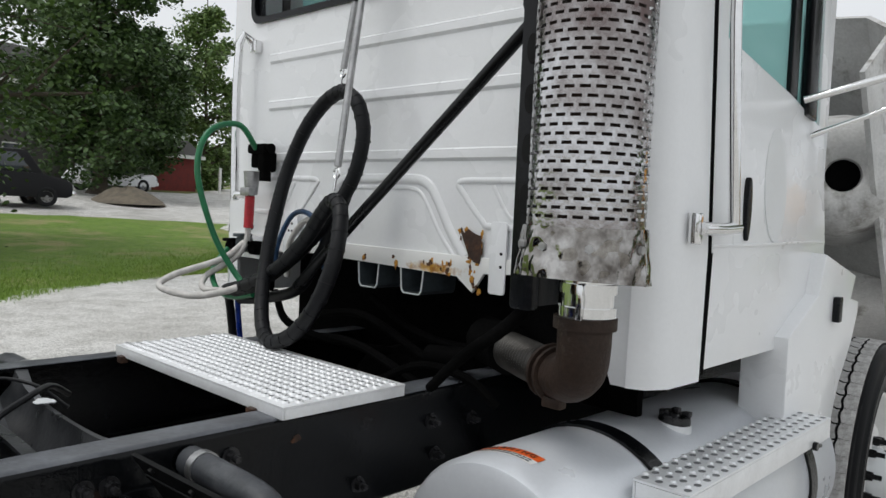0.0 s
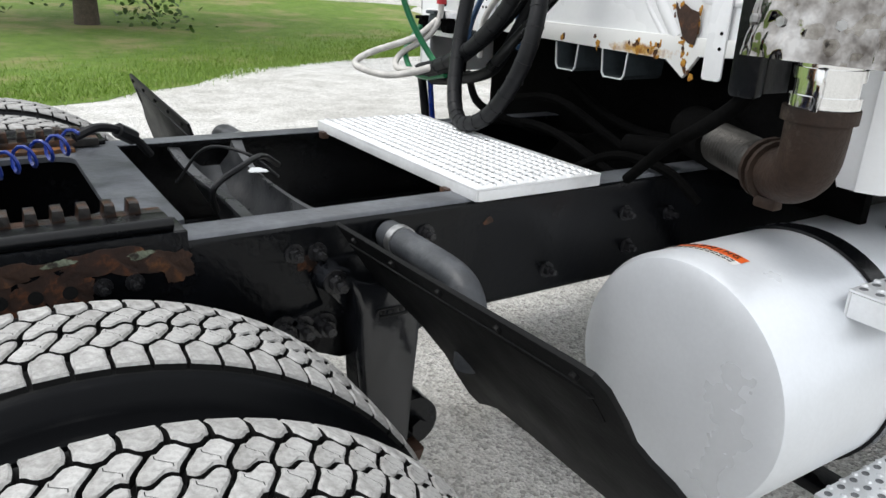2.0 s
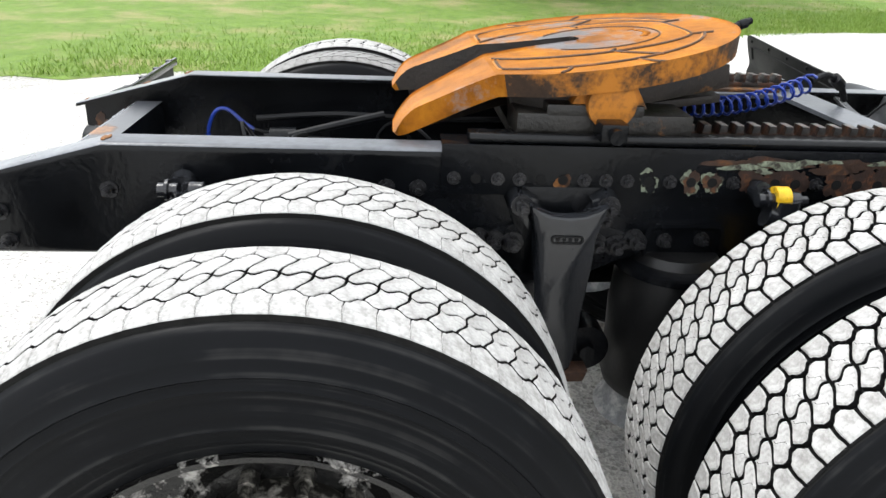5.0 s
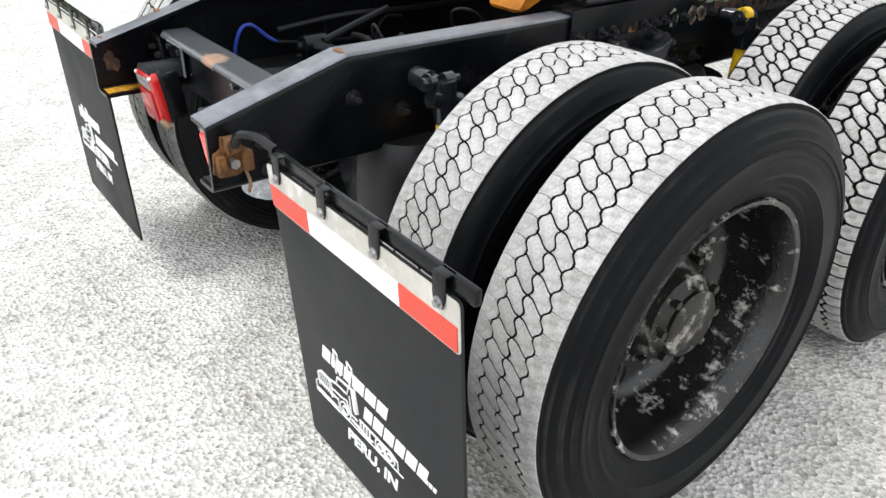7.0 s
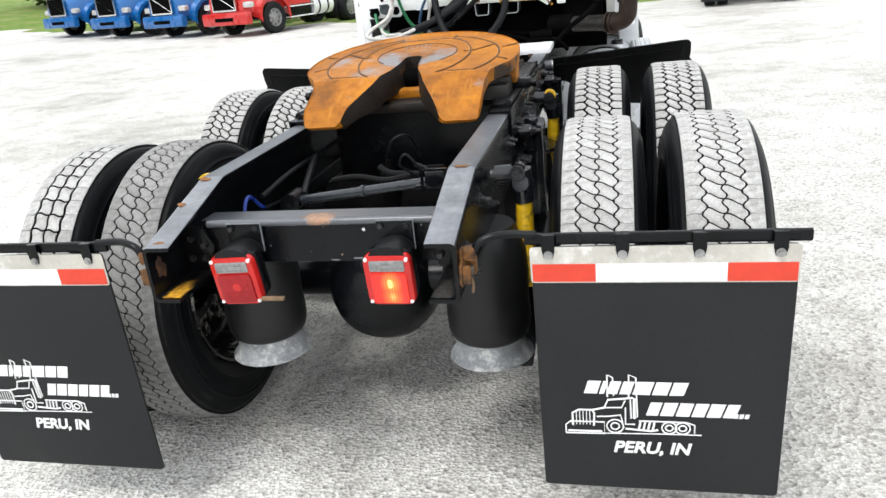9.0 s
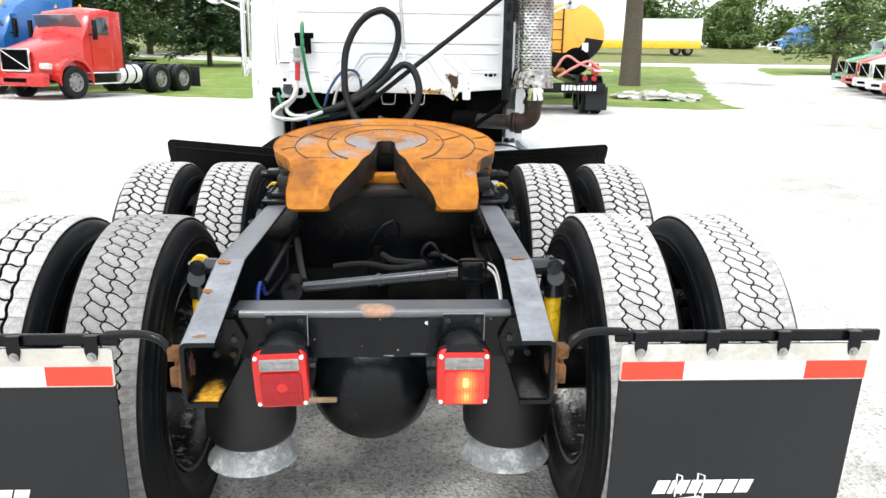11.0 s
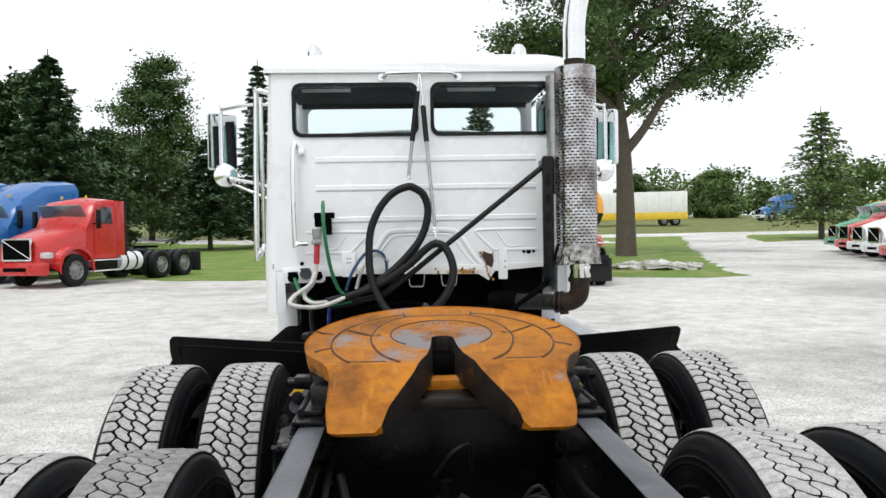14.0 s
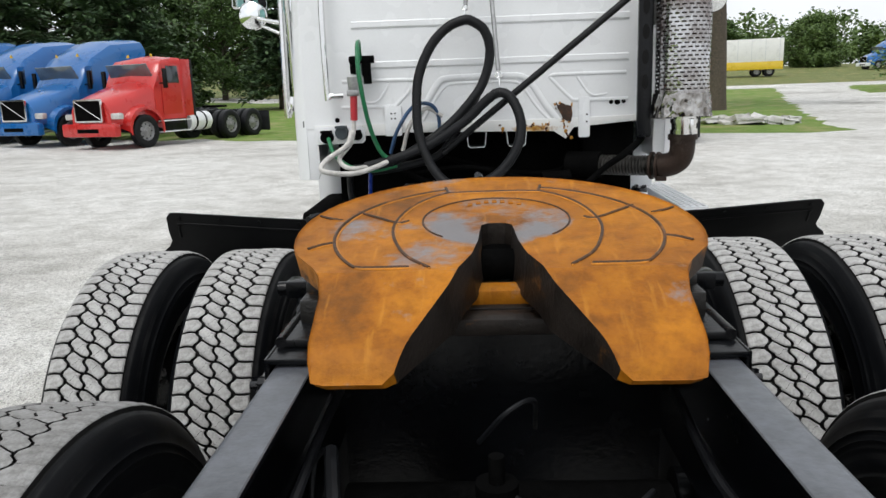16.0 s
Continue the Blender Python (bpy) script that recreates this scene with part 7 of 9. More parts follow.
for j in range(rows):
    za, zb, zc = z0 + j * rowh, z0 + j * rowh + 0.0112, z0 + (j + 1) * rowh
    n = cells * 6
    off = 0.5 * (j % 2)
    ang = [2 * math.pi * (i / n + off / cells) for i in range(n + 1)]
    for lo, hi, slot in ((za, zb, False), (zb, zc, True)):
        for i in range(n):
            if slot and i % 6 > 1:
                continue
            bm.faces.new([bm.verts.new(oval(a, z)) for a, z in ((ang[i], lo), (ang[i + 1], lo), (ang[i + 1], hi), (ang[i], hi))])
for lo, hi in ((z0 + rows * rowh, 2.522), (1.49, 1.50)):
    for i in range(60):
        a, b = 2 * math.pi * i / 60, 2 * math.pi * (i + 1) / 60
        bm.faces.new([bm.verts.new(oval(q, z)) for q, z in ((a, lo), (b, lo), (b, hi), (a, hi))])
bmesh.ops.remove_doubles(bm, verts=bm.verts[:], dist=0.0003)
bmesh.ops.recalc_face_normals(bm, faces=bm.faces[:])


def shield_material():
    m, n, l, b = nodes_of("sooty_chrome_shield")
    big, fine = tex(n, l, "noise", 4.5, 6, 0.7), tex(n, l, "noise", 18, 3)
    col = ramped(n, l, big.outputs["Fac"], [(0.40, (0.56, 0.56, 0.565)), (0.53, (0.33, 0.31, 0.305)), (0.66, (0.13, 0.095, 0.09))])
    l.new(col, b.inputs["Base Color"])
    b.inputs["Metallic"].default_value = 1.0
    l.new(ramped(n, l, big.outputs["Fac"], [(0.4, (0.08,) * 3), (0.7, (0.36,) * 3)]), b.inputs["Roughness"])
    bumped(n, l, b, fine.outputs["Fac"], 0.35, 0.012)
    return m


SHIELD = shield_material()
shield = part("exhaust_shield", bm, SHIELD, truck, "slotted chrome exhaust heat shield with soot stains")


def wrinkled_material():
    m, n, l, b = nodes_of("wrinkled_reflection_chrome")
    big, fine = tex(n, l, "noise", 16, 4), tex(n, l, "noise", 60, 3)
    # Dark noise patches in the base colour stand in for reflections of dark surroundings.
    l.new(ramped(n, l, big.outputs["Fac"], [(0.35, (0.46, 0.45, 0.435)), (0.55, (0.24, 0.225, 0.21)), (0.68, (0.08, 0.07, 0.062))]), b.inputs["Base Color"])
    b.inputs["Metallic"].default_value, b.inputs["Roughness"].default_value = 1.0, 0.06
    bumped(n, l, b, fine.outputs["Fac"], 0.12, 0.003)
    return m


# the skirt is beaten out of true: dents of a few millimetres all round
bm = bmesh.new()
rows = []
for j in range(17):
    q = j / 16
    row = []
    for i in range(150):
        a = 2 * math.pi * i / 150
        lo_z = 1.385 - 0.010 * math.sin(a)
        where = Vector((math.cos(a) * 6.0, math.sin(a) * 6.0, q * 2.6))
        dent = noise.noise(where) * 0.0085 + noise.noise(where * 2.3) * 0.0030
        row.append(bm.verts.new(oval(a, lo_z + (1.495 - lo_z) * q, 0.016 - 0.010 * q + dent * (1 - q) ** 0.4)))
    rows.append(row)
for lo, hi in zip(rows, rows[1:]):
    for i in range(150):
        bm.faces.new((lo[i], lo[(i + 1) % 150], hi[(i + 1) % 150], hi[i]))
part("shield_skirt", bm, wrinkled_material(), shield, "wrinkled chrome skirt with dark reflections in its colour")
for a in (-2.2, -1.6, -0.9, 0.0):
    bm = bmesh.new()
    p, q = Vector(oval(a, 1.455, 0.004)), Vector(oval(a, 1.455, 0.016))
    cyl(bm, p, q, 0.009, seg=6)
    part("shield_bolt", bm, STEEL, shield, "steel bolt")
bm = bmesh.new()
cyl(bm, (EX, EY, 1.405), (EX, EY, 2.51), 0.10, seg=28)
part("muffler", bm, EXHAUST, truck, "rust-brown muffler")
bm = bmesh.new()
cyl(bm, (EX - 0.09, EY + 0.10, 1.8), (EX - 0.09, EY + 0.10, 2.50), 0.06, seg=20)
part("muffler_mount", bm, STEEL, truck, "dull steel mount tube")
bm = bmesh.new()
cyl(bm, (EX, EY, 2.50), (EX, EY, 2.575), 0.060, seg=24)
part("stack_collar", bm, EXHAUST, truck, "rusty stack collar")
bm = bmesh.new()
tube(bm, [(EX, EY, 2.57), (EX, EY, 2.68), (EX + 0.002, EY, 2.78), (EX + 0.022, EY - 0.008, 2.92), (EX + 0.07, EY - 0.03, 3.06), (EX + 0.15, EY - 0.06, 3.17)], 0.064, 24, 5)
part("stack_pipe", bm, CHROME, truck, "chrome curved stack pipe")
bm = bmesh.new()
cyl(bm, (EX + 0.015, EY, 1.30), (EX + 0.015, EY, 1.42), 0.055, seg=24)
for z in (1.312, 1.36):
    cyl(bm, (EX + 0.015, EY, z), (EX + 0.015, EY, z + 0.02), 0.061, seg=24)
box(bm, EX + 0.035, EY - 0.058, 1.345, 0.014, 0.012, 0.075, 0.003)
part("exhaust_clamp", bm, CHROME, truck, "polished exhaust clamp")
bm = bmesh.new()
tube(bm, [(EX + 0.012, EY, 1.305), (EX + 0.012, EY, 1.245), (EX + 0.002, EY + 0.008, 1.200), (EX - 0.030, EY + 0.025, 1.172), (EX - 0.075, EY + 0.05, 1.162)], lambda t: 0.057 - 0.002 * t, 22, 6)
cyl(bm, (EX + 0.012, EY, 1.285), (EX + 0.012, EY, 1.310), 0.066, seg=24)
part("exhaust_elbow", bm, EXHAUST, truck, "rust-brown exhaust elbow")
bm = bmesh.new()
a, b = Vector((EX - 0.068, EY + 0.046, 1.162)), Vector((EX - 0.335, EY + 0.195, 1.160))
tube(bm, [a.lerp(b, i / 100) for i in range(101)], lambda t: 0.047 + 0.003 * math.sin(t * 100 * 2 * math.pi / 5), 18, smooth=False)
part("flex_pipe", bm, FLEX, truck, "ribbed flexible exhaust pipe")
bm = bmesh.new()
c = b + (b - a).normalized() * 0.16
cyl(bm, b - (b - a).normalized() * 0.012, c, 0.064, seg=20)
part("pipe_sleeve", bm, DARK, truck, "sooty dark pipe sleeve")
bm = bmesh.new()
for q in (0.0, 0.03):
    cyl(bm, a + (b - a).normalized() * (0.01 + q), a + (b - a).normalized() * (0.022 + q), 0.065, seg=20)
box(bm, EX - 0.075, EY + 0.03, 1.105, 0.05, 0.03, 0.025, 0.006)
part("pipe_clamp", bm, EXHAUST, truck, "rusty pipe clamp")
# black mast with oval holes, and the long brace
bm = bmesh.new()
prism(bm, rounded(0.700, 1.30, 0.765, 2.02, 0.012), EY + 0.005, EY + 0.03, "y", bevel=0.004)
box(bm, 0.757, EY + 0.07, 1.66, 0.016, 0.08, 0.70, 0.004)
mast = part("exhaust_mast", bm, BLACK, truck, "black exhaust mast with oval holes")
for z in (1.55, 1.66, 1.77, 1.88):
    bm = bmesh.new()
    prism(bm, [(0.732 + 0.015 * math.cos(k * math.pi / 8), z + 0.033 * math.sin(k * math.pi / 8)) for k in range(16)], EY + 0.0025, EY + 0.0045, "y")
    part("mast_hole", bm, GROOVE, mast, "oval hole")
bm = bmesh.new()
tube(bm, [(0.765, 3.335, 1.998), (0.73, 3.338, 1.978), (0.66, 3.340, 1.922), (0.276, 3.348, 1.622), (0.02, 3.354, 1.423), (-0.20, 3.36, 1.25)], 0.0165, 12, 4)
cyl(bm, (0.725, 3.30, 1.985), (0.725, 3.40, 1.985), 0.030, seg=14)
part("brace_tube", bm, BLACK_GLOSS, truck, "black brace tube")
bm = bmesh.new()
tube(bm, [(0.735, EY + 0.03, 1.42), (0.732, EY + 0.03, 1.31), (0.66, EY + 0.02, 1.235), (0.56, EY + 0.02, 1.165), (0.44, EY + 0.03, 1.06)], lambda q: 0.019 - 0.006 * q, 12)
part("mast_foot", bm, DARK, truck, "black bent mast foot")

# ---------------------------------------------------------------- fuel tank and steps
TXC, TZC, TR, TY0, TY1 = 0.752, 0.694, 0.284, 3.20, 4.72
bm = bmesh.new()
lathe(bm, [(0.0, TY0 - 0.012), (0.20, TY0 - 0.008), (TR - 0.035, TY0), (TR - 0.012, TY0 + 0.008), (TR, TY0 + 0.03), (TR, TY1 - 0.03), (TR - 0.02, TY1), (0, TY1)], 56, shift(TXC, 0, TZC) @ Matrix.Rotation(radians(-90), 4, "X") @ Matrix.Rotation(0, 4, "Z"))
tank = part("fuel_tank", bm, TANK, truck, "silver cylindrical fuel tank")
for y in (3.615, 4.45):
    bm = bmesh.new()
    lathe(bm, [(TR + 0.001, y - 0.03), (TR + 0.008, y - 0.028), (TR + 0.008, y + 0.028), (TR + 0.001, y + 0.03)], 56, shift(TXC, 0, TZC) @ Matrix.Rotation(radians(-90), 4, "X"))
    part("tank_strap", bm, BLACK, tank, "black tank strap")
    bm = bmesh.new()
    box(bm, TXC - 0.22, y, TZC - 0.12, 0.20, 0.09, 0.42, 0.01)
    box(bm, TXC, y, TZC - TR - 0.02, 0.5, 0.09, 0.03, 0.006)
    part("tank_cradle", bm, BLACK, tank, "black tank cradle")
bm = bmesh.new()
cyl(bm, (0.836, 3.875, TZC + TR - 0.04), (0.840, 3.875, TZC + TR - 0.008), 0.052, 0.046, seg=24)
part("filler_neck", bm, ALU, tank, "aluminium filler neck")
bm = bmesh.new()
cyl(bm, (0.840, 3.875, TZC + TR - 0.010), (0.843, 3.875, TZC + TR + 0.012), 0.045, 0.040, seg=24)
for i in range(4):
    a = math.pi * i / 2 + 0.4
    box(bm, 0.843 + 0.030 * math.cos(a), 3.875 + 0.030 * math.sin(a), TZC + TR + 0.015, 0.022, 0.022, 0.014, 0.004)
part("filler_cap", bm, BOLT_DARK, tank, "dull metal filler cap")


def on_tank(a, y, lift):
    r = TR + lift
    return (TXC + r * math.sin(a), y, TZC + r * math.cos(a))


def label_patch(name, a0, a1, y0, y1, lift, material, text):
    bm = bmesh.new()
    n = 6
    g = [[bm.verts.new(on_tank(a0 + (a1 - a0) * i / n, y, lift)) for i in range(n + 1)] for y in (y0, y1)]
    for i in range(n):
        bm.faces.new((g[0][i], g[0][i + 1], g[1][i + 1], g[1][i]))
    bmesh.ops.recalc_face_normals(bm, faces=bm.faces[:])
    return part(name, bm, material, tank, text)


label_patch("label_red", -0.44, 0.20, 3.293, 3.323, 0.0012, ORANGE_LABEL, "orange warning label")
label_patch("label_white", -0.44, 0.20, 3.268, 3.293, 0.0012, LABEL_WHITE, "white label with small print")
for i, sign in enumerate("WARNING"):
    a = -0.33 + 0.074 * i
    letters("label_word", sign, 0.024, LABEL_INK, tank, Matrix.Translation(on_tank(a, 3.308, 0.0022)) @ Matrix.Rotation(a, 4, "Y"), 0.0004)
for j in range(2):
    for i in range(12):
        bm = bmesh.new()
        a = -0.40 + 0.049 * i
        box(bm, 0, 0, 0, 0.010, 0.004, 0.0006)
        part("label_line", bm, LABEL_INK, tank, at=Matrix.Translation(on_tank(a, 3.286 - 0.010 * j, 0.002)) @ Matrix.Rotation(a, 4, "Y"))


def step(z, x0, x1, y0, y1, nx, ny):
    bm = bmesh.new()
    box(bm, (x0 + x1) / 2, (y0 + y1) / 2, z - 0.003, x1 - x0, y1 - y0, 0.006, 0.002)
    ob = part("cab_step", bm, ALU, truck, "pierced bright aluminium step")
    for x in (x0 + 0.003, x1 - 0.003):
        bm = bmesh.new()
        box(bm, x, (y0 + y1) / 2, z - 0.0335, 0.006, y1 - y0, 0.054, 0.002)
        part("step_lip", bm, ALU, ob, "folded lip")
    for y in (y0 + 0.003, y1 - 0.003):
        bm = bmesh.new()
        box(bm, (x0 + x1) / 2, y, z - 0.0335, x1 - x0 - 0.014, 0.006, 0.053, 0.002)
        part("step_lip", bm, ALU, ob, "folded lip")
    # Flat grey discs stand in for the holes, their shade put into the colour.
    hole = bmesh.new()
    hole.faces.new([hole.verts.new((0.0085 * math.cos(q * math.pi / 5), 0.0105 * math.sin(q * math.pi / 5), 0)) for q in range(10)])
    first = None
    stud = bmesh.new()
    lathe(stud, [(0.008, 0), (0.005, 0.004), (0.0, 0.004)], 6)
    knob = None
    for j in range(ny):
        for i in range(nx):
            at = shift(x0 + (x1 - x0) * (i + 0.5) / nx, y0 + (y1 - y0) * (j + 0.5) / ny, z + 0.0006)
            if first is None:
                first = part("step_hole", hole, STEP_HOLE, ob, "flat grey disc for a round pierced hole", at=at)
            else:
                again("step_hole", first, ob, at)
            cx, cy = x0 + (x1 - x0) * (i + 0.15) / nx, y0 + (y1 - y0) * (j + 1.0) / ny
            if cy > y1 - 0.01:
                continue
            if knob is None:
                knob = part("step_stud", stud, ALU, ob, "small raised stud", at=shift(cx, cy, z))
            else:
                again("step_stud", knob, ob, shift(cx, cy, z))


step(0.944, 0.955, 1.088, 3.45, 4.40, 4, 20)
step(0.46, 0.985, 1.115, 3.46, 4.66, 4, 24)
for y in (3.62, 4.3):
    bm = bmesh.new()
    tube(bm, [(1.094, y - 0.05, 0.885), (1.092, y, 0.880), (1.030, y + 0.01, 0.845)], 0.006, 8, smooth=False)
    cyl(bm, (1.088, y - 0.05, 0.888), (1.100, y - 0.05, 0.888), 0.013, seg=10)
    part("step_bracket", bm, BLACK, truck, "thin black step bracket")

# ---------------------------------------------------------------- front fender, hood tilted open, bumper
for s in (1, -1):
    bm = bmesh.new()
    prism(bm, [(4.25, 1.185), (4.50, 1.30), (4.55, 1.43), (4.90, 1.35), (4.86, 1.27), (4.955, 1.255), (4.955, 1.215), (4.90, 1.11), (4.78, 0.97), (4.70, 0.80), (4.645, 0.62), (4.63, 0.45), (4.27, 0.45)], *sorted((s * 0.86, s * 1.0)), "x", bevel=0.010)
    cowl = part("cowl_side", bm, WHITE, truck, "white cowl side panel")
    bm = bmesh.new()
    box(bm, s * 1.012, 4.66, 1.245, 0.024, 0.035, 0.085, 0.006)
    part("hood_latch", bm, BLACK, cowl, "black hood latch")
# hood, tipped forward: an open shell seen from behind
HOOD = shift(0, 6.05, 1.06) @ Matrix.Rotation(radians(-58), 4, "X")
bm = bmesh.new()
rings = []
for u, w, hh in ((-0.05, 0.98, 0.62), (0.45, 0.96, 0.60), (1.0, 0.94, 0.55), (1.45, 0.93, 0.50)):
    rings.append([bm.verts.new((x * w, -u + 0.05, z * hh)) for x, z in ((-1, -0.55), (-1, 0.35), (-0.85, 0.75), (-0.5, 0.95), (0, 1), (0.5, 0.95), (0.85, 0.75), (1, 0.35), (1, -0.55))])
for a, b in zip(rings, rings[1:]):
    for i in range(8):
        bm.faces.new((a[i], a[i + 1], b[i + 1], b[i]))
bm.faces.new(rings[0])
bmesh.ops.recalc_face_normals(bm, faces=bm.faces[:])
bmesh.ops.solidify(bm, geom=bm.faces[:], thickness=0.02)
bmesh.ops.transform(bm, matrix=HOOD, verts=bm.verts[:])
HOOD_IN = mat("grey_hood_lining", (0.60, 0.60, 0.59), 0.75, var=0.2, scale=4, bump=0.1, dirt=(0.25, 0.24, 0.22), dirt_at=0.6, dirt_scale=5)
hood = part("hood", bm, HOOD_IN, truck, "open hood with grey fibreglass underside")
for s in (1, -1):
    bm = bmesh.new()
    facing_back = shift(s * 0.82, 5.30, 1.73) @ Matrix.Rotation(radians(90), 4, "X") @ Matrix.Rotation(radians(s * 18), 4, "Y")
    lathe(bm, [(0.30, -0.42), (0.24, -0.10), (0.215, -0.02), (0.18, 0.01), (0.11, 0.02), (0.07, 0.0), (0.065, -0.06)], 32, facing_back)
    part("headlamp_bucket", bm, HOOD_IN, hood, "grey moulded headlamp bucket")
    bm = bmesh.new()
    lathe(bm, [(0.0, -0.05), (0.068, -0.05)], 32, facing_back)
    part("bucket_opening", bm, DARK, hood, "dark round opening")
bm = bmesh.new()
box(bm, 0, 6.20, 0.75, 2.2, 0.16, 0.34, 0.05)
part("front_bumper", bm, WHITE_FADED, truck, "pale front bumper")
bm = bmesh.new()
box(bm, 0, 5.3, 1.15, 0.62, 0.95, 0.75, 0.08)
box(bm, 0, 5.85, 1.2, 0.75, 0.08, 0.8, 0.02)
part("engine", bm, DARK, truck, "dark engine and radiator")

# transmission, battery boxes and clutter under the cab, coloured near black to hold the shade there
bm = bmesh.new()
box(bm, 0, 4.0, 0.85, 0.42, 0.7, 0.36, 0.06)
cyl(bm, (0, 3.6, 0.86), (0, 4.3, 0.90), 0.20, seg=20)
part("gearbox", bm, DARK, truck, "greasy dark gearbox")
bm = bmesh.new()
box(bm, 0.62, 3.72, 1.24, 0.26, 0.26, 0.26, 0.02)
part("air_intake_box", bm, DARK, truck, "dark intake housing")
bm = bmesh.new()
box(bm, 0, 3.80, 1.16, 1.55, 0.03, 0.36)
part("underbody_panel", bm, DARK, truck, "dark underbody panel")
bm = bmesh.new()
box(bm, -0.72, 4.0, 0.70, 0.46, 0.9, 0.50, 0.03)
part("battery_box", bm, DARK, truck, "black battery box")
for i, pts in enumerate([
    [(-0.4, 3.62, 1.12), (-0.1, 3.55, 1.16), (0.2, 3.5, 1.10), (0.4, 3.52, 1.02)],
    [(-0.4, 3.5, 1.05), (0.0, 3.42, 1.10), (0.3, 3.40, 1.04), (0.42, 3.42, 0.98)],
    [(-0.2, 3.68, 1.2), (0.1, 3.6, 1.13), (0.35, 3.6, 1.12), (0.5, 3.7, 1.2)],
    [(-0.45, 3.45, 1.20), (-0.3, 3.40, 1.12), (-0.1, 3.45, 1.08), (0.0, 3.6, 1.05)],
    [(0.2, 3.34, 1.02), (0.3, 3.42, 1.08), (0.45, 3.45, 1.07), (0.52, 3.5, 1.0)],
]):
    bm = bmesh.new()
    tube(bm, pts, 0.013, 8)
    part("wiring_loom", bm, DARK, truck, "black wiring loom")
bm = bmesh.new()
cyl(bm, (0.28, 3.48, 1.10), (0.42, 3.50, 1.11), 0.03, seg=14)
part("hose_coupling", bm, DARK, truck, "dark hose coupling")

# ---------------------------------------------------------------- hoses and lines at the cab
def hose(name, pts, r, material, label, parent=None, steps=8):
    bm = bmesh.new()
    tube(bm, pts, r, 10, steps)
    return part(name, bm, material, parent or truck, label)


LOOP = [(-0.62, 3.36, 1.185), (-0.50, 3.34, 1.20), (-0.35, 3.34, 1.26), (-0.18, 3.36, 1.37), (-0.05, 3.38, 1.50), (0.01, 3.40, 1.60), (0.035, 3.41, 1.72), (0.01, 3.41, 1.81), (-0.04, 3.41, 1.85), (-0.08, 3.41, 1.86), (-0.16, 3.41, 1.83), (-0.24, 3.40, 1.75), (-0.30, 3.38, 1.62), (-0.315, 3.35, 1.48), (-0.305, 3.315, 1.34), (-0.25, 3.265, 1.20)]
LOOP2 = [(-0.25, 3.265, 1.20), (-0.17, 3.225, 1.118), (-0.06, 3.19, 1.112), (0.05, 3.185, 1.16), (0.135, 3.195, 1.26), (0.165, 3.22, 1.38), (0.13, 3.26, 1.49), (0.073, 3.28, 1.525), (0.01, 3.29, 1.49), (-0.09, 3.30, 1.40), (-0.25, 3.31, 1.30), (-0.42, 3.32, 1.235), (-0.57, 3.33, 1.20)]
main = hose("wrapped_hose", LOOP + LOOP2[1:], 0.0225, HOSE, "thick black spiral-wrapped air hose bundle")
pts = spline(LOOP + LOOP2[1:], 24)
for i in range(6, len(pts) - 6, 9):
    bm = bmesh.new()
    p, d = pts[i], (pts[i + 1] - pts[i]).normalized()
    cyl(bm, p - d * 0.0035, p + d * 0.0035, 0.0238, seg=10)
    part("wrap_edge", bm, HOSE, main, "spiral wrap edge")
hose("wrapped_hose", [(-0.55, 3.37, 1.17), (-0.40, 3.38, 1.19), (-0.22, 3.38, 1.24), (-0.13, 3.395, 1.36), (-0.05, 3.395, 1.48), (0.006, 3.40, 1.60)], 0.019, HOSE, "black wrapped air hose")
hose("air_hose", [(-0.585, 3.44, 1.70), (-0.575, 3.36, 1.775), (-0.565, 3.24, 1.735), (-0.555, 3.20, 1.60), (-0.53, 3.25, 1.40), (-0.49, 3.31, 1.27), (-0.44, 3.33, 1.225)], 0.0105, GREEN_HOSE, "green air hose")
hose("air_hose", [(-0.76, 3.44, 1.33), (-0.72, 3.36, 1.26), (-0.64, 3.33, 1.20), (-0.54, 3.33, 1.18), (-0.42, 3.34, 1.20)], 0.010, GREEN_HOSE, "green air hose")
hose("air_hose", [(-0.645, 3.44, 1.36), (-0.66, 3.36, 1.30), (-0.74, 3.22, 1.24), (-0.74, 3.17, 1.20), (-0.62, 3.22, 1.18), (-0.52, 3.28, 1.20), (-0.42, 3.33, 1.24)], 0.012, WHITE_HOSE, "dirty white electric cable")
hose("air_hose", [(-0.46, 3.45, 1.25), (-0.42, 3.43, 1.36), (-0.34, 3.43, 1.47), (-0.26, 3.44, 1.48), (-0.22, 3.46, 1.42), (-0.22, 3.48, 1.30)], 0.009, PALE_BLUE_HOSE, "faded blue air hose")
hose("air_hose", [(-0.40, 3.46, 1.26), (-0.36, 3.44, 1.38), (-0.28, 3.45, 1.46), (-0.20, 3.46, 1.42)], 0.010, WHITE_HOSE, "grey air hose")
hose("air_hose", [(-0.55, 3.36, 1.18), (-0.56, 3.38, 1.05), (-0.55, 3.40, 0.90)], 0.010, BLUE_HOSE, "blue air line")
hose("air_hose", [(-0.62, 3.36, 1.20), (-0.66, 3.40, 1.12), (-0.64, 3.42, 0.9)], 0.016, HOSE, "black cable")
# coupler heads on their bracket
bm = bmesh.new()
box(bm, -0.615, BACK - 0.04, 1.675, 0.045, 0.06, 0.085, 0.01)
box(bm, -0.585, BACK - 0.06, 1.70, 0.11, 0.05, 0.035, 0.01)
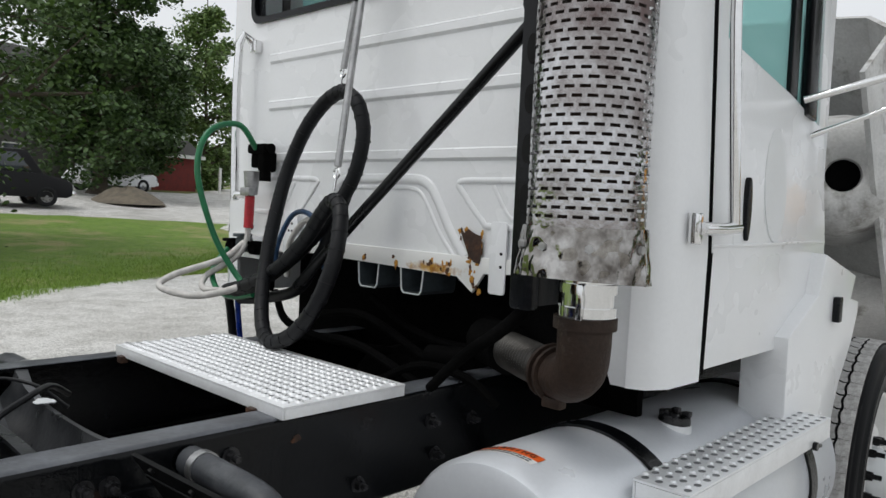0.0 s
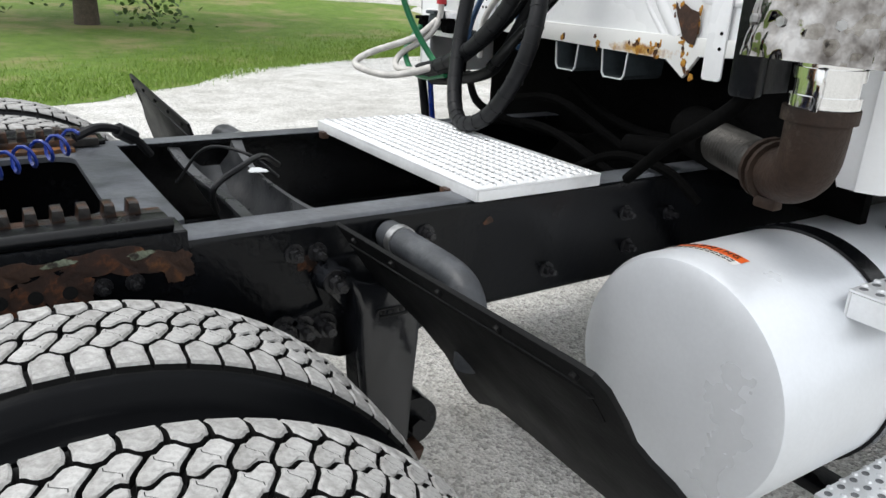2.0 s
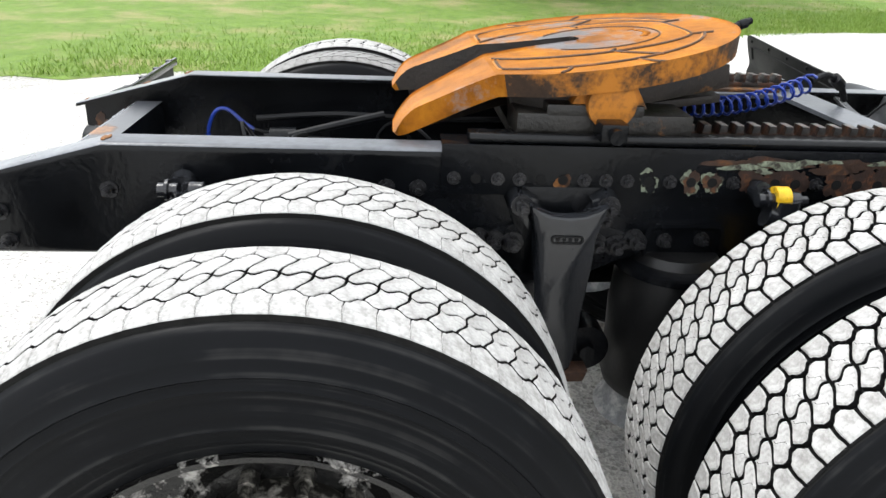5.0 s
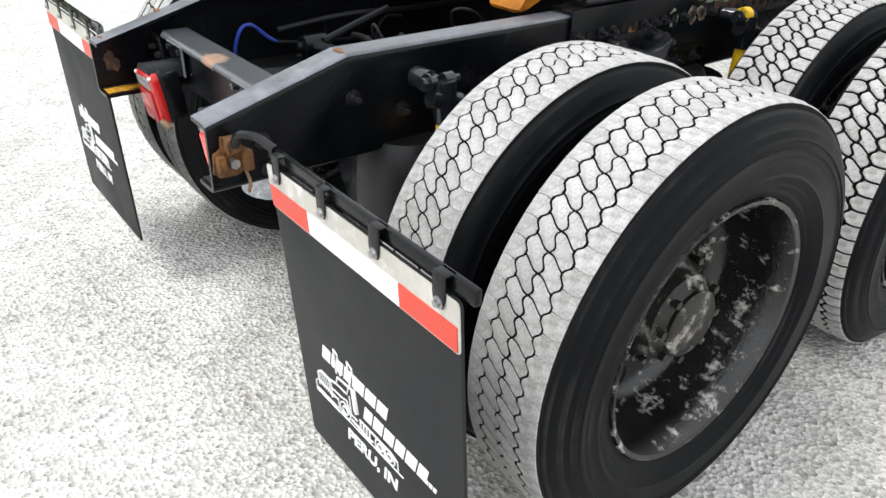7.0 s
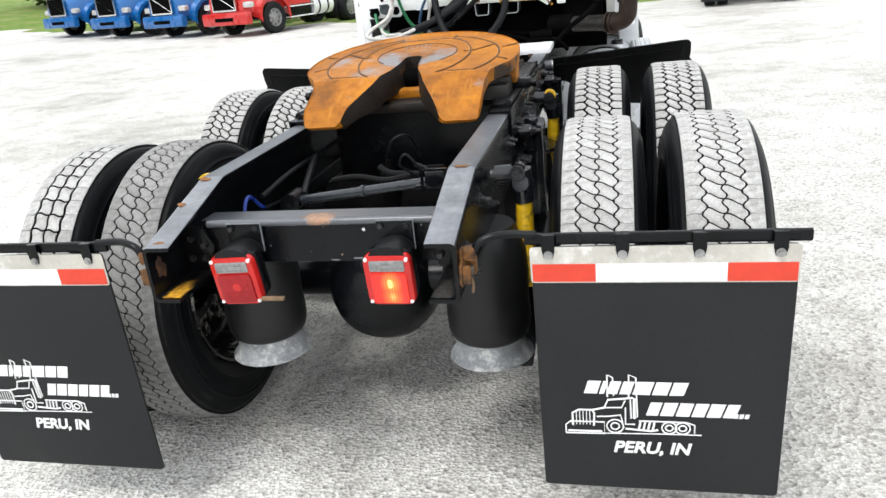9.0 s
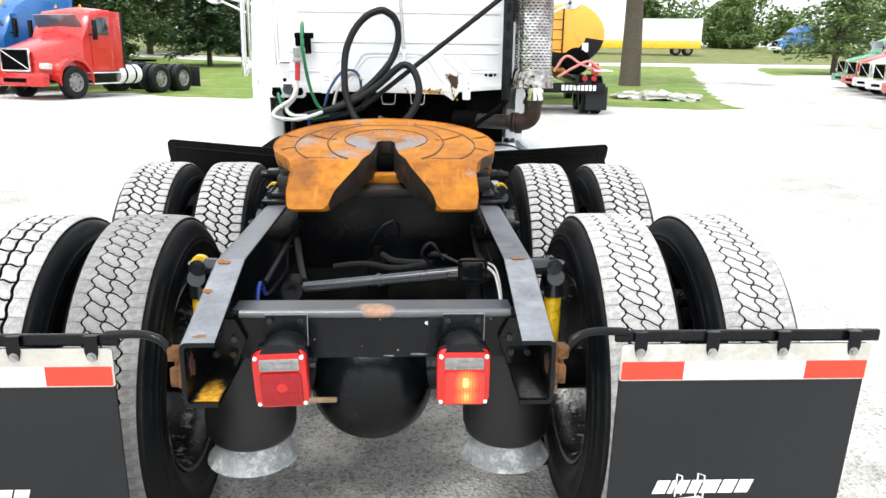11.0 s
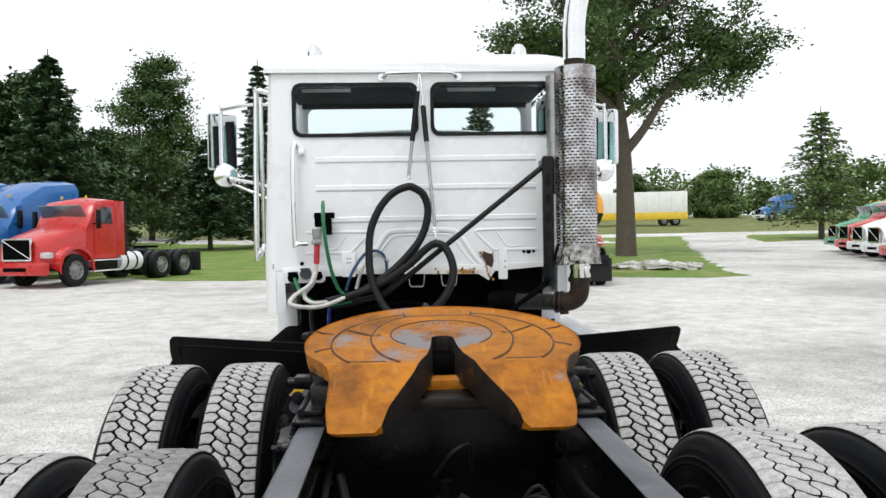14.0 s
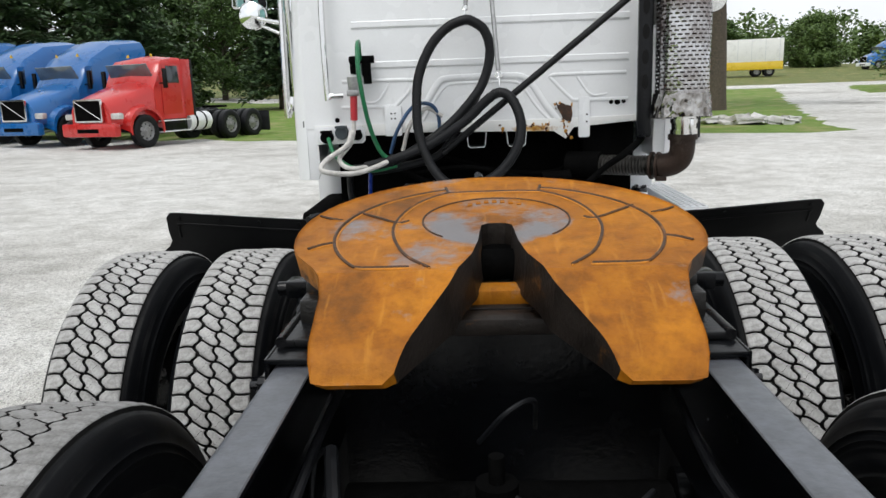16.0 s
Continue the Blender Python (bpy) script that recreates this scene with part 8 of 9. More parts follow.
cyl(bm, (-0.54, BACK - 0.06, 1.70), (-0.52, BACK - 0.06, 1.70), 0.018, seg=12)
box(bm, -0.560, BACK - 0.05, 1.655, 0.040, 0.06, 0.075, 0.012)
cyl(bm, (-0.555, BACK - 0.06, 1.63), (-0.555, BACK - 0.06, 1.585), 0.020, seg=12)
glad = part("coupler_bracket", bm, DARK, truck, "black air coupler dock")
bm = bmesh.new()
cyl(bm, (-0.625, BACK - 0.07, 1.62), (-0.625, BACK - 0.07, 1.535), 0.030, 0.022, seg=14)
box(bm, -0.625, BACK - 0.085, 1.545, 0.06, 0.03, 0.03, 0.006)
part("coupler_head", bm, STEEL, glad, "dull metal coupler head")
bm = bmesh.new()
cyl(bm, (-0.625, BACK - 0.075, 1.53), (-0.63, BACK - 0.075, 1.415), 0.0175, seg=14)
part("coupler_grip", bm, RED_GRIP, glad, "red rubber coupler grip")
hose("air_hose", [(-0.63, BACK - 0.075, 1.42), (-0.635, BACK - 0.08, 1.36), (-0.65, BACK - 0.12, 1.30), (-0.69, BACK - 0.2, 1.24), (-0.64, BACK - 0.24, 1.20), (-0.55, BACK - 0.2, 1.20)], 0.011, WHITE_HOSE, "grey air hose")
# springs that carry the hoses
def hanger_spring(top, bottom, grip0, grip1):
    top, bottom = Vector(top), Vector(bottom)
    bm = bmesh.new()
    tube(bm, [top.lerp(bottom, grip1), top.lerp(bottom, 0.93)], 0.0105, 10, smooth=False)
    ob = part("hose_spring", bm, STEEL, truck, "steel hose support spring")
    bm = bmesh.new()
    tube(bm, [top.lerp(bottom, grip0), top.lerp(bottom, grip1)], 0.016, 10, smooth=False)
    part("spring_sleeve", bm, HOSE, ob, "black rubber sleeve")
    bm = bmesh.new()
    tube(bm, [top, top.lerp(bottom, grip0)], 0.005, 8, smooth=False)
    part("spring_rod", bm, CHROME, ob, "bright rod")
    bm = bmesh.new()
    tube(bm, [top.lerp(bottom, 0.93), bottom], 0.004, 8, smooth=False)
    lathe(bm, [(0.013, -0.003), (0.017, 0), (0.013, 0.003), (0.010, 0)], 12, Matrix.Translation(top.lerp(bottom, 0.95)) @ Matrix.Rotation(radians(90), 4, "X"), closed=True)
    part("spring_hook", bm, CHROME, ob, "bright hook")


hanger_spring((0.0, BACK - 0.06, 2.53), (-0.08, 3.41, 1.885), 0.16, 0.62)
hanger_spring((0.005, BACK - 0.06, 2.53), (0.073, 3.28, 1.555), 0.20, 0.42)

# ---------------------------------------------------------------- parked trucks
SIMPLE = {}


def road_wheel(parent, x, y, side, rim=None, r=0.52, w=0.28):
    rim = rim or RIM_GREY
    key = (r, w, rim.name)
    turn = Matrix.Identity(4) if side > 0 else Matrix.Rotation(math.pi, 4, "Z")
    at = shift(x, y, r) @ turn
    if key not in SIMPLE:
        bm = bmesh.new()
        prof = [(r * 0.58, w * 0.42), (r * 0.8, w * 0.5), (r * 0.93, w * 0.46), (r, w * 0.36), (r, -w * 0.36), (r * 0.93, -w * 0.46), (r * 0.58, -w * 0.42)]
        lathe(bm, prof, 28, TURN_X)
        t = part("wheel", bm, RUBBER, parent, "black tyre", at=at)
        bm = bmesh.new()
        lathe(bm, [(r * 0.6, w * 0.38), (r * 0.57, w * 0.40), (r * 0.50, w * 0.18), (r * 0.32, w * 0.22), (r * 0.28, w * 0.34), (r * 0.16, w * 0.36), (r * 0.12, w * 0.5), (0.0, w * 0.5)], 24, TURN_X)
        SIMPLE[key] = (t, part("rim", bm, rim, t, "dull metal rim"))
        for i in range(8):
            a = 2 * math.pi * i / 8
            bm = bmesh.new()
            cyl(bm, (w * 0.15, r * 0.43 * math.cos(a), r * 0.43 * math.sin(a)), (w * 0.21, r * 0.43 * math.cos(a), r * 0.43 * math.sin(a)), r * 0.055, seg=10)
            part("hand_hole", bm, GROOVE, SIMPLE[key][1], "dark hand hole")
    else:
        t = again("wheel", SIMPLE[key][0], parent, at, "black tyre")
        rim_copy = again("rim", SIMPLE[key][1], t, Matrix.Identity(4), "dull metal rim")
        for hole in [c for c in SIMPLE[key][1].children]:
            again("hand_hole", hole, rim_copy, Matrix.Identity(4), "dark hand hole")
    return t


def loft(bm, rings, cap=True):
    rs = [[bm.verts.new(p) for p in ring] for ring in rings]
    k = len(rs[0])
    for a, b in zip(rs, rs[1:]):
        for i in range(k):
            bm.faces.new((a[i], a[(i + 1) % k], b[(i + 1) % k], b[i]))
    if cap:
        bm.faces.new(rs[0][::-1]), bm.faces.new(rs[-1])
    bmesh.ops.recalc_face_normals(bm, faces=bm.faces[:])


def section(y, w, z0, z1, shoulder=0.25, crown=0.06):
    return [(-w, y, z0), (w, y, z0), (w, y, z1 - shoulder), (w - shoulder * 0.5, y, z1 - shoulder * 0.25), (w * 0.55, y, z1), (0, y, z1 + crown), (-w * 0.55, y, z1), (-w + shoulder * 0.5, y, z1 - shoulder * 0.25), (-w, y, z1 - shoulder)]


def parked_truck(at, colour, label, group, sleeper=False, stripe=None, rim=None):
    """A bonneted road tractor facing +y, its front bumper over the origin."""
    t = thing("parked_truck", label, "truck", group, at)
    cab_end = -4.7 if sleeper else -3.0
    bm = bmesh.new()
    loft(bm, [section(-0.05, 0.80, 0.80, 1.50, 0.3), section(-0.5, 0.95, 0.75, 1.66, 0.3), section(-1.55, 1.02, 0.80, 1.98, 0.28), section(-1.75, 1.04, 0.80, 2.02, 0.25)])
    part("hood", bm, colour, t, "sloping hood")
    bm = bmesh.new()
    if sleeper:
        rings = [section(-1.70, 1.05, 0.85, 1.96, 0.1), section(-2.05, 1.10, 0.85, 2.55, 0.15), section(-2.4, 1.14, 0.85, 2.95, 0.3), section(-3.3, 1.18, 0.85, 3.45, 0.4), section(cab_end, 1.20, 0.85, 3.58, 0.35)]
    else:
        rings = [section(-1.70, 1.05, 0.85, 1.96, 0.1), section(-2.02, 1.09, 0.85, 2.62, 0.15), section(-2.2, 1.10, 0.85, 2.78, 0.18), section(-2.7, 1.11, 0.85, 2.86, 0.16), section(cab_end, 1.11, 0.85, 2.84, 0.16)]
    loft(bm, rings)
    body = part("cab_shell", bm, colour, t, "painted cab with sleeper" if sleeper else "painted day cab")
    bm = bmesh.new()
    prism(bm, [(-0.93, -0.36), (0.93, -0.36), (0.86, 0.34), (-0.86, 0.34)], -0.02, 0.02, "z", bevel=0.01, m=shift(0, -1.815, 2.315) @ Matrix.Rotation(radians(63), 4, "X") @ Matrix.Rotation(math.pi, 4, "Z") @ Matrix.Scale(-1, 4, (0, 1, 0)))
    bmesh.ops.recalc_face_normals(bm, faces=bm.faces[:])
    part("windscreen", bm, SCREEN_PALE, t, "sloping windscreen with the sky in it")
    for s in (1, -1):
        bm = bmesh.new()
        prism(bm, [(-2.08, 2.0), (-2.10, 2.1), (-2.25, 2.55), (-2.75, 2.55), (-2.80, 2.0)], *sorted((s * 1.07, s * 1.125)), "x", bevel=0.01)
        part("side_window", bm, SCREEN, t, "dark side window")
        bm = bmesh.new()
        prism(bm, rounded(-2.86, 1.0, -1.98, 2.62, 0.08), *sorted((s * 1.10, s * 1.112)), "x", bevel=0.004)
        part("cab_door", bm, colour, t, "painted cab door")
        bm = bmesh.new()
        box(bm, s * 1.32, -1.95, 2.15, 0.14, 0.10, 0.62, 0.03)
        tube(bm, [(s * 1.08, -1.95, 2.0), (s * 1.32, -1.95, 2.0)], 0.025, 6, smooth=False)
        part("side_mirror", bm, BLACK, t, "black side mirror")
        bm = bmesh.new()
        g = []
        for i in range(11):
            a = radians(-8 + 196 * i / 10)
            y, z = -1.15 + 0.66 * math.cos(a), 0.52 + 0.68 * math.sin(a)
            g.append([bm.verts.new(p) for p in ((s * 1.20, y, z), (s * 1.19, -1.15 + (y + 1.15) * 1.12, z + 0.10), (s * 0.75, -1.15 + (y + 1.15) * 1.15, z + 0.24))])
        for p, q in zip(g, g[1:]):
            for i in range(2):
                bm.faces.new((p[i], p[i + 1], q[i + 1], q[i]))
        bmesh.ops.recalc_face_normals(bm, faces=bm.faces[:])
        bmesh.ops.solidify(bm, geom=bm.faces[:], thickness=0.03)
        part("wheel_fender", bm, colour, t, "painted wheel fender")
        bm = bmesh.new()
        box(bm, s * 0.90, -0.17, 1.03, 0.50, 0.20, 0.20, 0.06)
        part("headlamp", bm, TRUCK_LENS, t, "bright clear headlamp")
        road_wheel(t, s * 1.02, -1.15, s, rim)
        for y in (cab_end - 2.2, cab_end - 3.5):
            road_wheel(t, s * 1.06, y, s, rim)
            road_wheel(t, s * 0.74, y, s, rim)
        bm = bmesh.new()
        cyl(bm, (s * 0.85, cab_end - 0.15, 0.72), (s * 0.85, cab_end - 1.2, 0.72), 0.32, seg=24)
        part("fuel_tank", bm, ALU, t, "bright aluminium fuel tank")
        bm = bmesh.new()
        for y in (cab_end - 0.4, cab_end - 0.85):
            cyl(bm, (s * 0.85, y, 0.72), (s * 0.85, y - 0.08, 0.72), 0.33, seg=24)
        part("tank_strap", bm, BLACK, t, "black tank strap")
        bm = bmesh.new()
        box(bm, s * 1.05, cab_end - 4.25, 0.55, 0.6, 0.02, 0.75, 0.004)
        part("mud_flap", bm, FLAP, t, "black mud flap")
        bm = bmesh.new()
        box(bm, s * 1.08, -2.45, 0.45, 0.22, 1.3, 0.04, 0.01)
        box(bm, s * 1.08, -2.45, 0.8, 0.22, 1.3, 0.04, 0.01)
        part("cab_step", bm, ALU, t, "metal cab step")
        bm = bmesh.new()
        box(bm, s * 0.82, cab_end + 0.45, 0.68, 0.5, 1.0, 0.5, 0.03)
        part("battery_box", bm, BLACK, t, "black battery box")
        if not sleeper:
            bm = bmesh.new()
            box(bm, s * 1.095, cab_end - 0.16, 1.85, 0.03, 0.42, 1.85, 0.012)
            part("side_extender", bm, colour, t, "painted side extender")
            bm = bmesh.new()
            box(bm, s * 1.09, cab_end - 0.42, 1.85, 0.05, 0.10, 1.85, 0.012)
            part("extender_edge", bm, FLAP, t, "black rubber extender edge")
    bm = bmesh.new()
    box(bm, 0, 0.0, 0.62, 2.24, 0.26, 0.42, 0.08)
    part("bumper", bm, colour if not stripe else stripe, t, "painted front bumper")
    bm = bmesh.new()
    box(bm, 0, -0.14 + 0.27, 0.60, 0.9, 0.02, 0.12, 0.01)
    part("bumper_slot", bm, DARK, t, "dark bumper slot")
    bm = bmesh.new()
    ring_frame(bm, rounded(-0.58, 0.86, 0.58, 1.56, 0.05), rounded(-0.53, 0.91, 0.53, 1.51, 0.04), 0.0, 0.05, "y")
    grille = part("grille", bm, CHROME, t, "chrome grille surround")
    bm = bmesh.new()
    box(bm, 0, 0.01, 1.21, 1.08, 0.04, 0.62)
    part("grille_mesh", bm, DARK, grille, "black grille mesh")
    bm = bmesh.new()
    tube(bm, [(-0.52, 0.045, 0.93), (0.52, 0.045, 1.49)], 0.02, 6, smooth=False)
    part("grille_bar", bm, CHROME, grille, "diagonal chrome bar")
    bm = bmesh.new()
    for s in (1, -1):
        box(bm, s * 0.40, (cab_end - 4.0) / 2 - 0.2, 0.90, 0.10, -cab_end + 3.6, 0.26, 0.01)
    for y in (cab_end - 0.6, cab_end - 2.0, cab_end - 3.9):
        box(bm, 0, y, 0.90, 0.7, 0.12, 0.2, 0.01)
    part("chassis", bm, BLACK, t, "black chassis rails")
    bm = bmesh.new()
    prism(bm, [(0.45 * math.cos(a * math.pi / 12), 0.45 * math.sin(a * math.pi / 12)) for a in range(24)], 1.12, 1.20, "z", m=shift(0, cab_end - 2.75, 0) @ Matrix.Rotation(radians(0), 4, "X"), bevel=0.01)
    part("coupling_plate", bm, DARK, t, "dark coupling plate")
    bm = bmesh.new()
    box(bm, 0, cab_end - 0.06, 1.85, 2.1, 0.10, 1.9, 0.03)
    part("cab_back", bm, DARK, t, "black rear cab panel")
    for s in (1, -1):
        for y, z in ((-2.3, 2.86 if not sleeper else 2.95),):
            bm = bmesh.new()
            cyl(bm, (s * 0.5, y, z), (s * 0.5, y, z + 0.10), 0.05, 0.03, seg=10)
            part("marker_lamp", bm, YELLOW, t, "amber marker lamp")
    return t


def facing(x, y, hx, hy):
    """A pose on the ground at x, y whose +y points along (hx, hy)."""
    return shift(x, y, rise(x, y)) @ Matrix.Rotation(math.atan2(-hx, hy), 4, "Z")


HX, HY = -0.36, -0.933
WHITE_TRUCK = paint("white_truck_paint", (0.78, 0.79, 0.80))
for i, (colour, lab, slp) in enumerate([(RED, "red day cab road tractor with bare chassis", False), (BLUE, "blue sleeper road tractor parked beside the red one", True), (BLUE, "blue sleeper road tractor in the row", True), (BLUE, "blue sleeper road tractor at the row's end", True)]):
    fx, fy = -11.9 - 3.3 * i * 0.933, 22.6 + 3.3 * i * 0.36
    parked_truck(facing(fx, fy, HX, HY), colour, lab, "trucks parked on the gravel", slp)
for i, (colour, lab, slp) in enumerate([(WHITE_TRUCK, "white road tractor at the head of the yard row", False), (RED, "red road tractor in the yard row", False), (WHITE_TRUCK, "white road tractor in the yard row", False), (WHITE_TRUCK, "white road tractor in the yard row", False), (RED, "red road tractor in the yard row", False), (GREEN, "green road tractor at the yard row's end", False)]):
    parked_truck(facing(16.4 + 1.08 * i, 21.9 + 2.75 * i, -0.985, 0.17) @ Matrix.Scale(0.87, 4), colour, lab, "row of trucks in the yard", slp, rim=None)
parked_truck(facing(46.2, 93, -0.98, -0.2), BLUE, "blue and white sleeper truck far off on the meadow", "trucks parked on the gravel", True, stripe=WHITE_TRUCK)

# ---------------------------------------------------------------- tank truck, seen from behind
tt = thing("tank_truck", "orange and black tank truck with red hoses", "truck", at=facing(4.25, 18.75, 0.10, 0.995))
bm = bmesh.new()
n = 36
loft(bm, [[(1.16 * q * math.cos(2 * math.pi * i / n), y, 2.12 + 0.88 * q * math.sin(2 * math.pi * i / n)) for i in range(n)] for y, q in ((0.30, 0.55), (0.34, 0.86), (0.42, 0.98), (0.55, 1.0), (6.4, 1.0), (6.6, 0.9))])
tank_body = part("tank_barrel", bm, [CHROME, ORANGE, BLACK_CAR], tt, "polished tank barrel with painted end")
for p in tank_body.data.polygons:
    if p.center.y < 0.52:
        p.material_index = 1 if p.center.z > 2.0 else 2
bm = bmesh.new()
loft(bm, [[(1.17 * math.cos(a), y, 2.12 + 0.89 * math.sin(a)) for a in [radians(200 + 140 * i / 18) for i in range(19)]] for y in (0.56, 6.3)], cap=False)
part("tank_belly", bm, BLACK_CAR, tt, "black tank belly")
for s in (1, -1):
    for y in (0.75, 2.05):
        road_wheel(tt, s * 1.06, y, s)
        road_wheel(tt, s * 0.74, y, s)
    road_wheel(tt, s * 1.02, 7.4, s)
    bm = bmesh.new()
    box(bm, s * 1.1, 1.4, 1.18, 0.5, 2.9, 0.04, 0.01)
    part("wheel_guard", bm, CHROME, tt, "bright wheel guard")
    bm = bmesh.new()
    box(bm, s * 0.98, 0.10, 0.45, 0.58, 0.02, 0.62, 0.004)
    part("mud_flap", bm, FLAP, tt, "black mud flap")
    bm = bmesh.new()
    box(bm, s * 0.40, 3.6, 0.92, 0.1, 7.6, 0.26, 0.01)
    part("chassis_rail", bm, BLACK, tt, "black chassis rail")
    bm = bmesh.new()
    tube(bm, [(s * 0.55 - 0.55, 0.25, 1.3), (s * 0.55 - 0.55, 0.22, 2.9)], 0.02, 6, smooth=False)
    part("ladder_rail", bm, BLACK, tt, "black ladder rail")
for i in range(6):
    bm = bmesh.new()
    tube(bm, [(-1.10, 0.235, 1.45 + 0.26 * i), (0.0, 0.235, 1.45 + 0.26 * i)], 0.012, 6, smooth=False)
    part("ladder_rung", bm, BLACK, tt, "black ladder rung")
bm = bmesh.new()
box(bm, 0, 0.02, 0.72, 2.36, 0.14, 0.26, 0.02)
bumper = part("rear_bumper", bm, BLACK, tt, "black rear bumper with worn white letters")
for i in range(9):
    bm = bmesh.new()
    box(bm, 0.05 + 0.105 * i, -0.055, 0.73, 0.075, 0.006, 0.14)
    part("bumper_mark", bm, PRINT, bumper, "worn white mark")
for x in (0.62, 0.86):
    bm = bmesh.new()
    cyl(bm, (x, 0.0, 0.98), (x, -0.05, 0.98), 0.075, seg=16)
    part("tail_lamp", bm, RED_LENS, tt, "round red tail lamp")
bm = bmesh.new()
box(bm, 0.9, 0.12, 1.22, 0.20, 0.10, 0.3, 0.02)
part("red_box", bm, STRIP_RED, tt, "orange-red fitting box")
PINK = mat("faded_red_hose", (0.55, 0.22, 0.20), 0.6, var=0.2, scale=8)
for pts in ([(-0.2, 0.1, 1.15), (0.1, 0.0, 1.55), (0.5, -0.02, 1.35), (1.1, 0.0, 1.12)], [(-0.1, 0.05, 1.0), (0.3, -0.02, 1.25), (0.7, -0.02, 1.42), (1.05, 0.02, 1.2)]):
    bm = bmesh.new()
    tube(bm, pts, 0.035, 8)
    part("transfer_hose", bm, PINK, tt, "faded red transfer hose")
bm = bmesh.new()
lathe(bm, [(0.0, 0.0), (0.30, 0.02), (0.36, 0.10), (0.36, 0.2)], 24, shift(0.4, 0.20, 1.42) @ Matrix.Rotation(radians(-90), 4, "X"))
part("hose_reel", bm, DARK, tt, "dark round hose reel")
bm = bmesh.new()
box(bm, 0.62, 0.28, 1.78, 0.16, 0.02, 0.24)
part("placard", bm, LABEL_WHITE, tt, "small white placard")
bm = bmesh.new()
loft(bm, [section(6.75, 1.12, 0.8, 2.85, 0.15), section(8.0, 1.12, 0.8, 2.85, 0.15), section(8.5, 1.05, 0.8, 2.0, 0.15), section(9.6, 0.9, 0.8, 1.7, 0.2)])
part("cab_shell", bm, ORANGE, tt, "orange tank truck cab")

# ---------------------------------------------------------------- box trailer far off
tr = thing("box_trailer", "white box trailer with yellow lower band on the meadow", "trailer", at=facing(27.5, 86, -0.97, 0.24))
bm = bmesh.new()
box(bm, 0, 0, 2.75, 2.5, 12.0, 2.4, 0.04)
part("trailer_body", bm, paint("white_trailer_paint", (0.80, 0.80, 0.78)), tr, "white trailer body")
bm = bmesh.new()
box(bm, 0, 0, 1.15, 2.52, 12.0, 0.85, 0.03)
part("trailer_band", bm, YELLOW_BAND, tr, "yellow lower band")
for i in range(9):
    bm = bmesh.new()
    box(bm, -1.262, -5.6 + 1.4 * i, 2.75, 0.02, 0.05, 2.3)
    part("trailer_post", bm, WHITE_FADED, tr, "pale wall post")
for s in (1, -1):
    for y in (-3.4, -4.7):
        road_wheel(tr, s * 1.05, y, s)

# ---------------------------------------------------------------- van, car, house and shed on the west side
def rounded_car(name, label, at, colour, length, width, height, hood):
    t = thing(name, label, "van" if height > 1.8 else "car", at=at)
    L, Wd = length, width / 2
    bm = bmesh.new()
    loft(bm, [section(L / 2, Wd * 0.86, 0.45, 0.95, 0.15, 0.02), section(L / 2 - 0.25, Wd * 0.96, 0.35, 1.05, 0.12, 0.02), section(L / 2 - hood, Wd, 0.35, height * 0.60, 0.1, 0.02), section(-L / 2 + 0.2, Wd, 0.35, height * 0.60, 0.1, 0.02), section(-L / 2, Wd * 0.95, 0.45, height * 0.55, 0.1, 0.02)])
    part("body", bm, colour, t, "painted lower body")
    bm = bmesh.new()
    top = height
    loft(bm, [section(L / 2 - hood + 0.1, Wd * 0.95, height * 0.55, height * 0.61, 0.03, 0), section(L / 2 - hood - (0.4 if height > 1.8 else 0.65), Wd * 0.90, height * 0.55, top - 0.03, 0.15, 0.03), section(-L / 2 + 0.6, Wd * 0.86, height * 0.55, top, 0.15, 0.03), section(-L / 2 + 0.12, Wd * 0.9, height * 0.55, height * 0.62, 0.05, 0)])
    part("roof", bm, colour, t, "painted roof")
    for s in (1, -1):
        bm = bmesh.new()
        prism(bm, [(L / 2 - hood - 0.25, height * 0.62), (L / 2 - hood - 0.75, top - 0.17), (-L / 2 + 0.8, top - 0.15), (-L / 2 + 0.5, height * 0.64)], *sorted((s * Wd * 0.85, s * Wd * 0.945)), "x", bevel=0.01)
        part("side_window", bm, SCREEN, t, "dark side windows")
        for y in (L / 2 - 0.95, -L / 2 + 1.0):
            road_wheel(t, s * (Wd - 0.1), y, s, r=0.37, w=0.24)
        bm = bmesh.new()
        box(bm, s * Wd * 0.7, L / 2 - 0.02, 0.78, 0.34, 0.1, 0.16, 0.03)
        part("headlamp", bm, CLEAR_LENS, t, "clear headlamp")
    bm = bmesh.new()
    box(bm, 0, L / 2 + 0.02, 0.52, width * 0.92, 0.14, 0.2, 0.05)
    part("bumper", bm, CHROME if height > 1.8 else colour, t, "front bumper")
    return t


rounded_car("van", "black van parked under the trees", facing(-28.8, 10.0, 0.02, 1.0), BLACK_CAR, 5.6, 2.0, 2.1, 1.2)
rounded_car("car", "white car parked by the shed", facing(-38.5, 18.6, -0.2, 1.0), WHITE_TRUCK, 4.5, 1.8, 1.45, 1.2)
rounded_car("car", "white car on the far lane", facing(-42, 128, 1.0, 0.0), WHITE_TRUCK, 4.6, 1.8, 1.5, 1.2)

SIDING = mat("grey_house_siding", (0.10, 0.095, 0.09), 0.8, var=0.2, scale=3, bump=0.1)
ROOFING = mat("dark_roof_shingle", (0.05, 0.048, 0.045), 0.9, var=0.3, scale=6, bump=0.3)
EAVE = mat("white_eave_board", (0.75, 0.75, 0.73), 0.5, var=0.05)
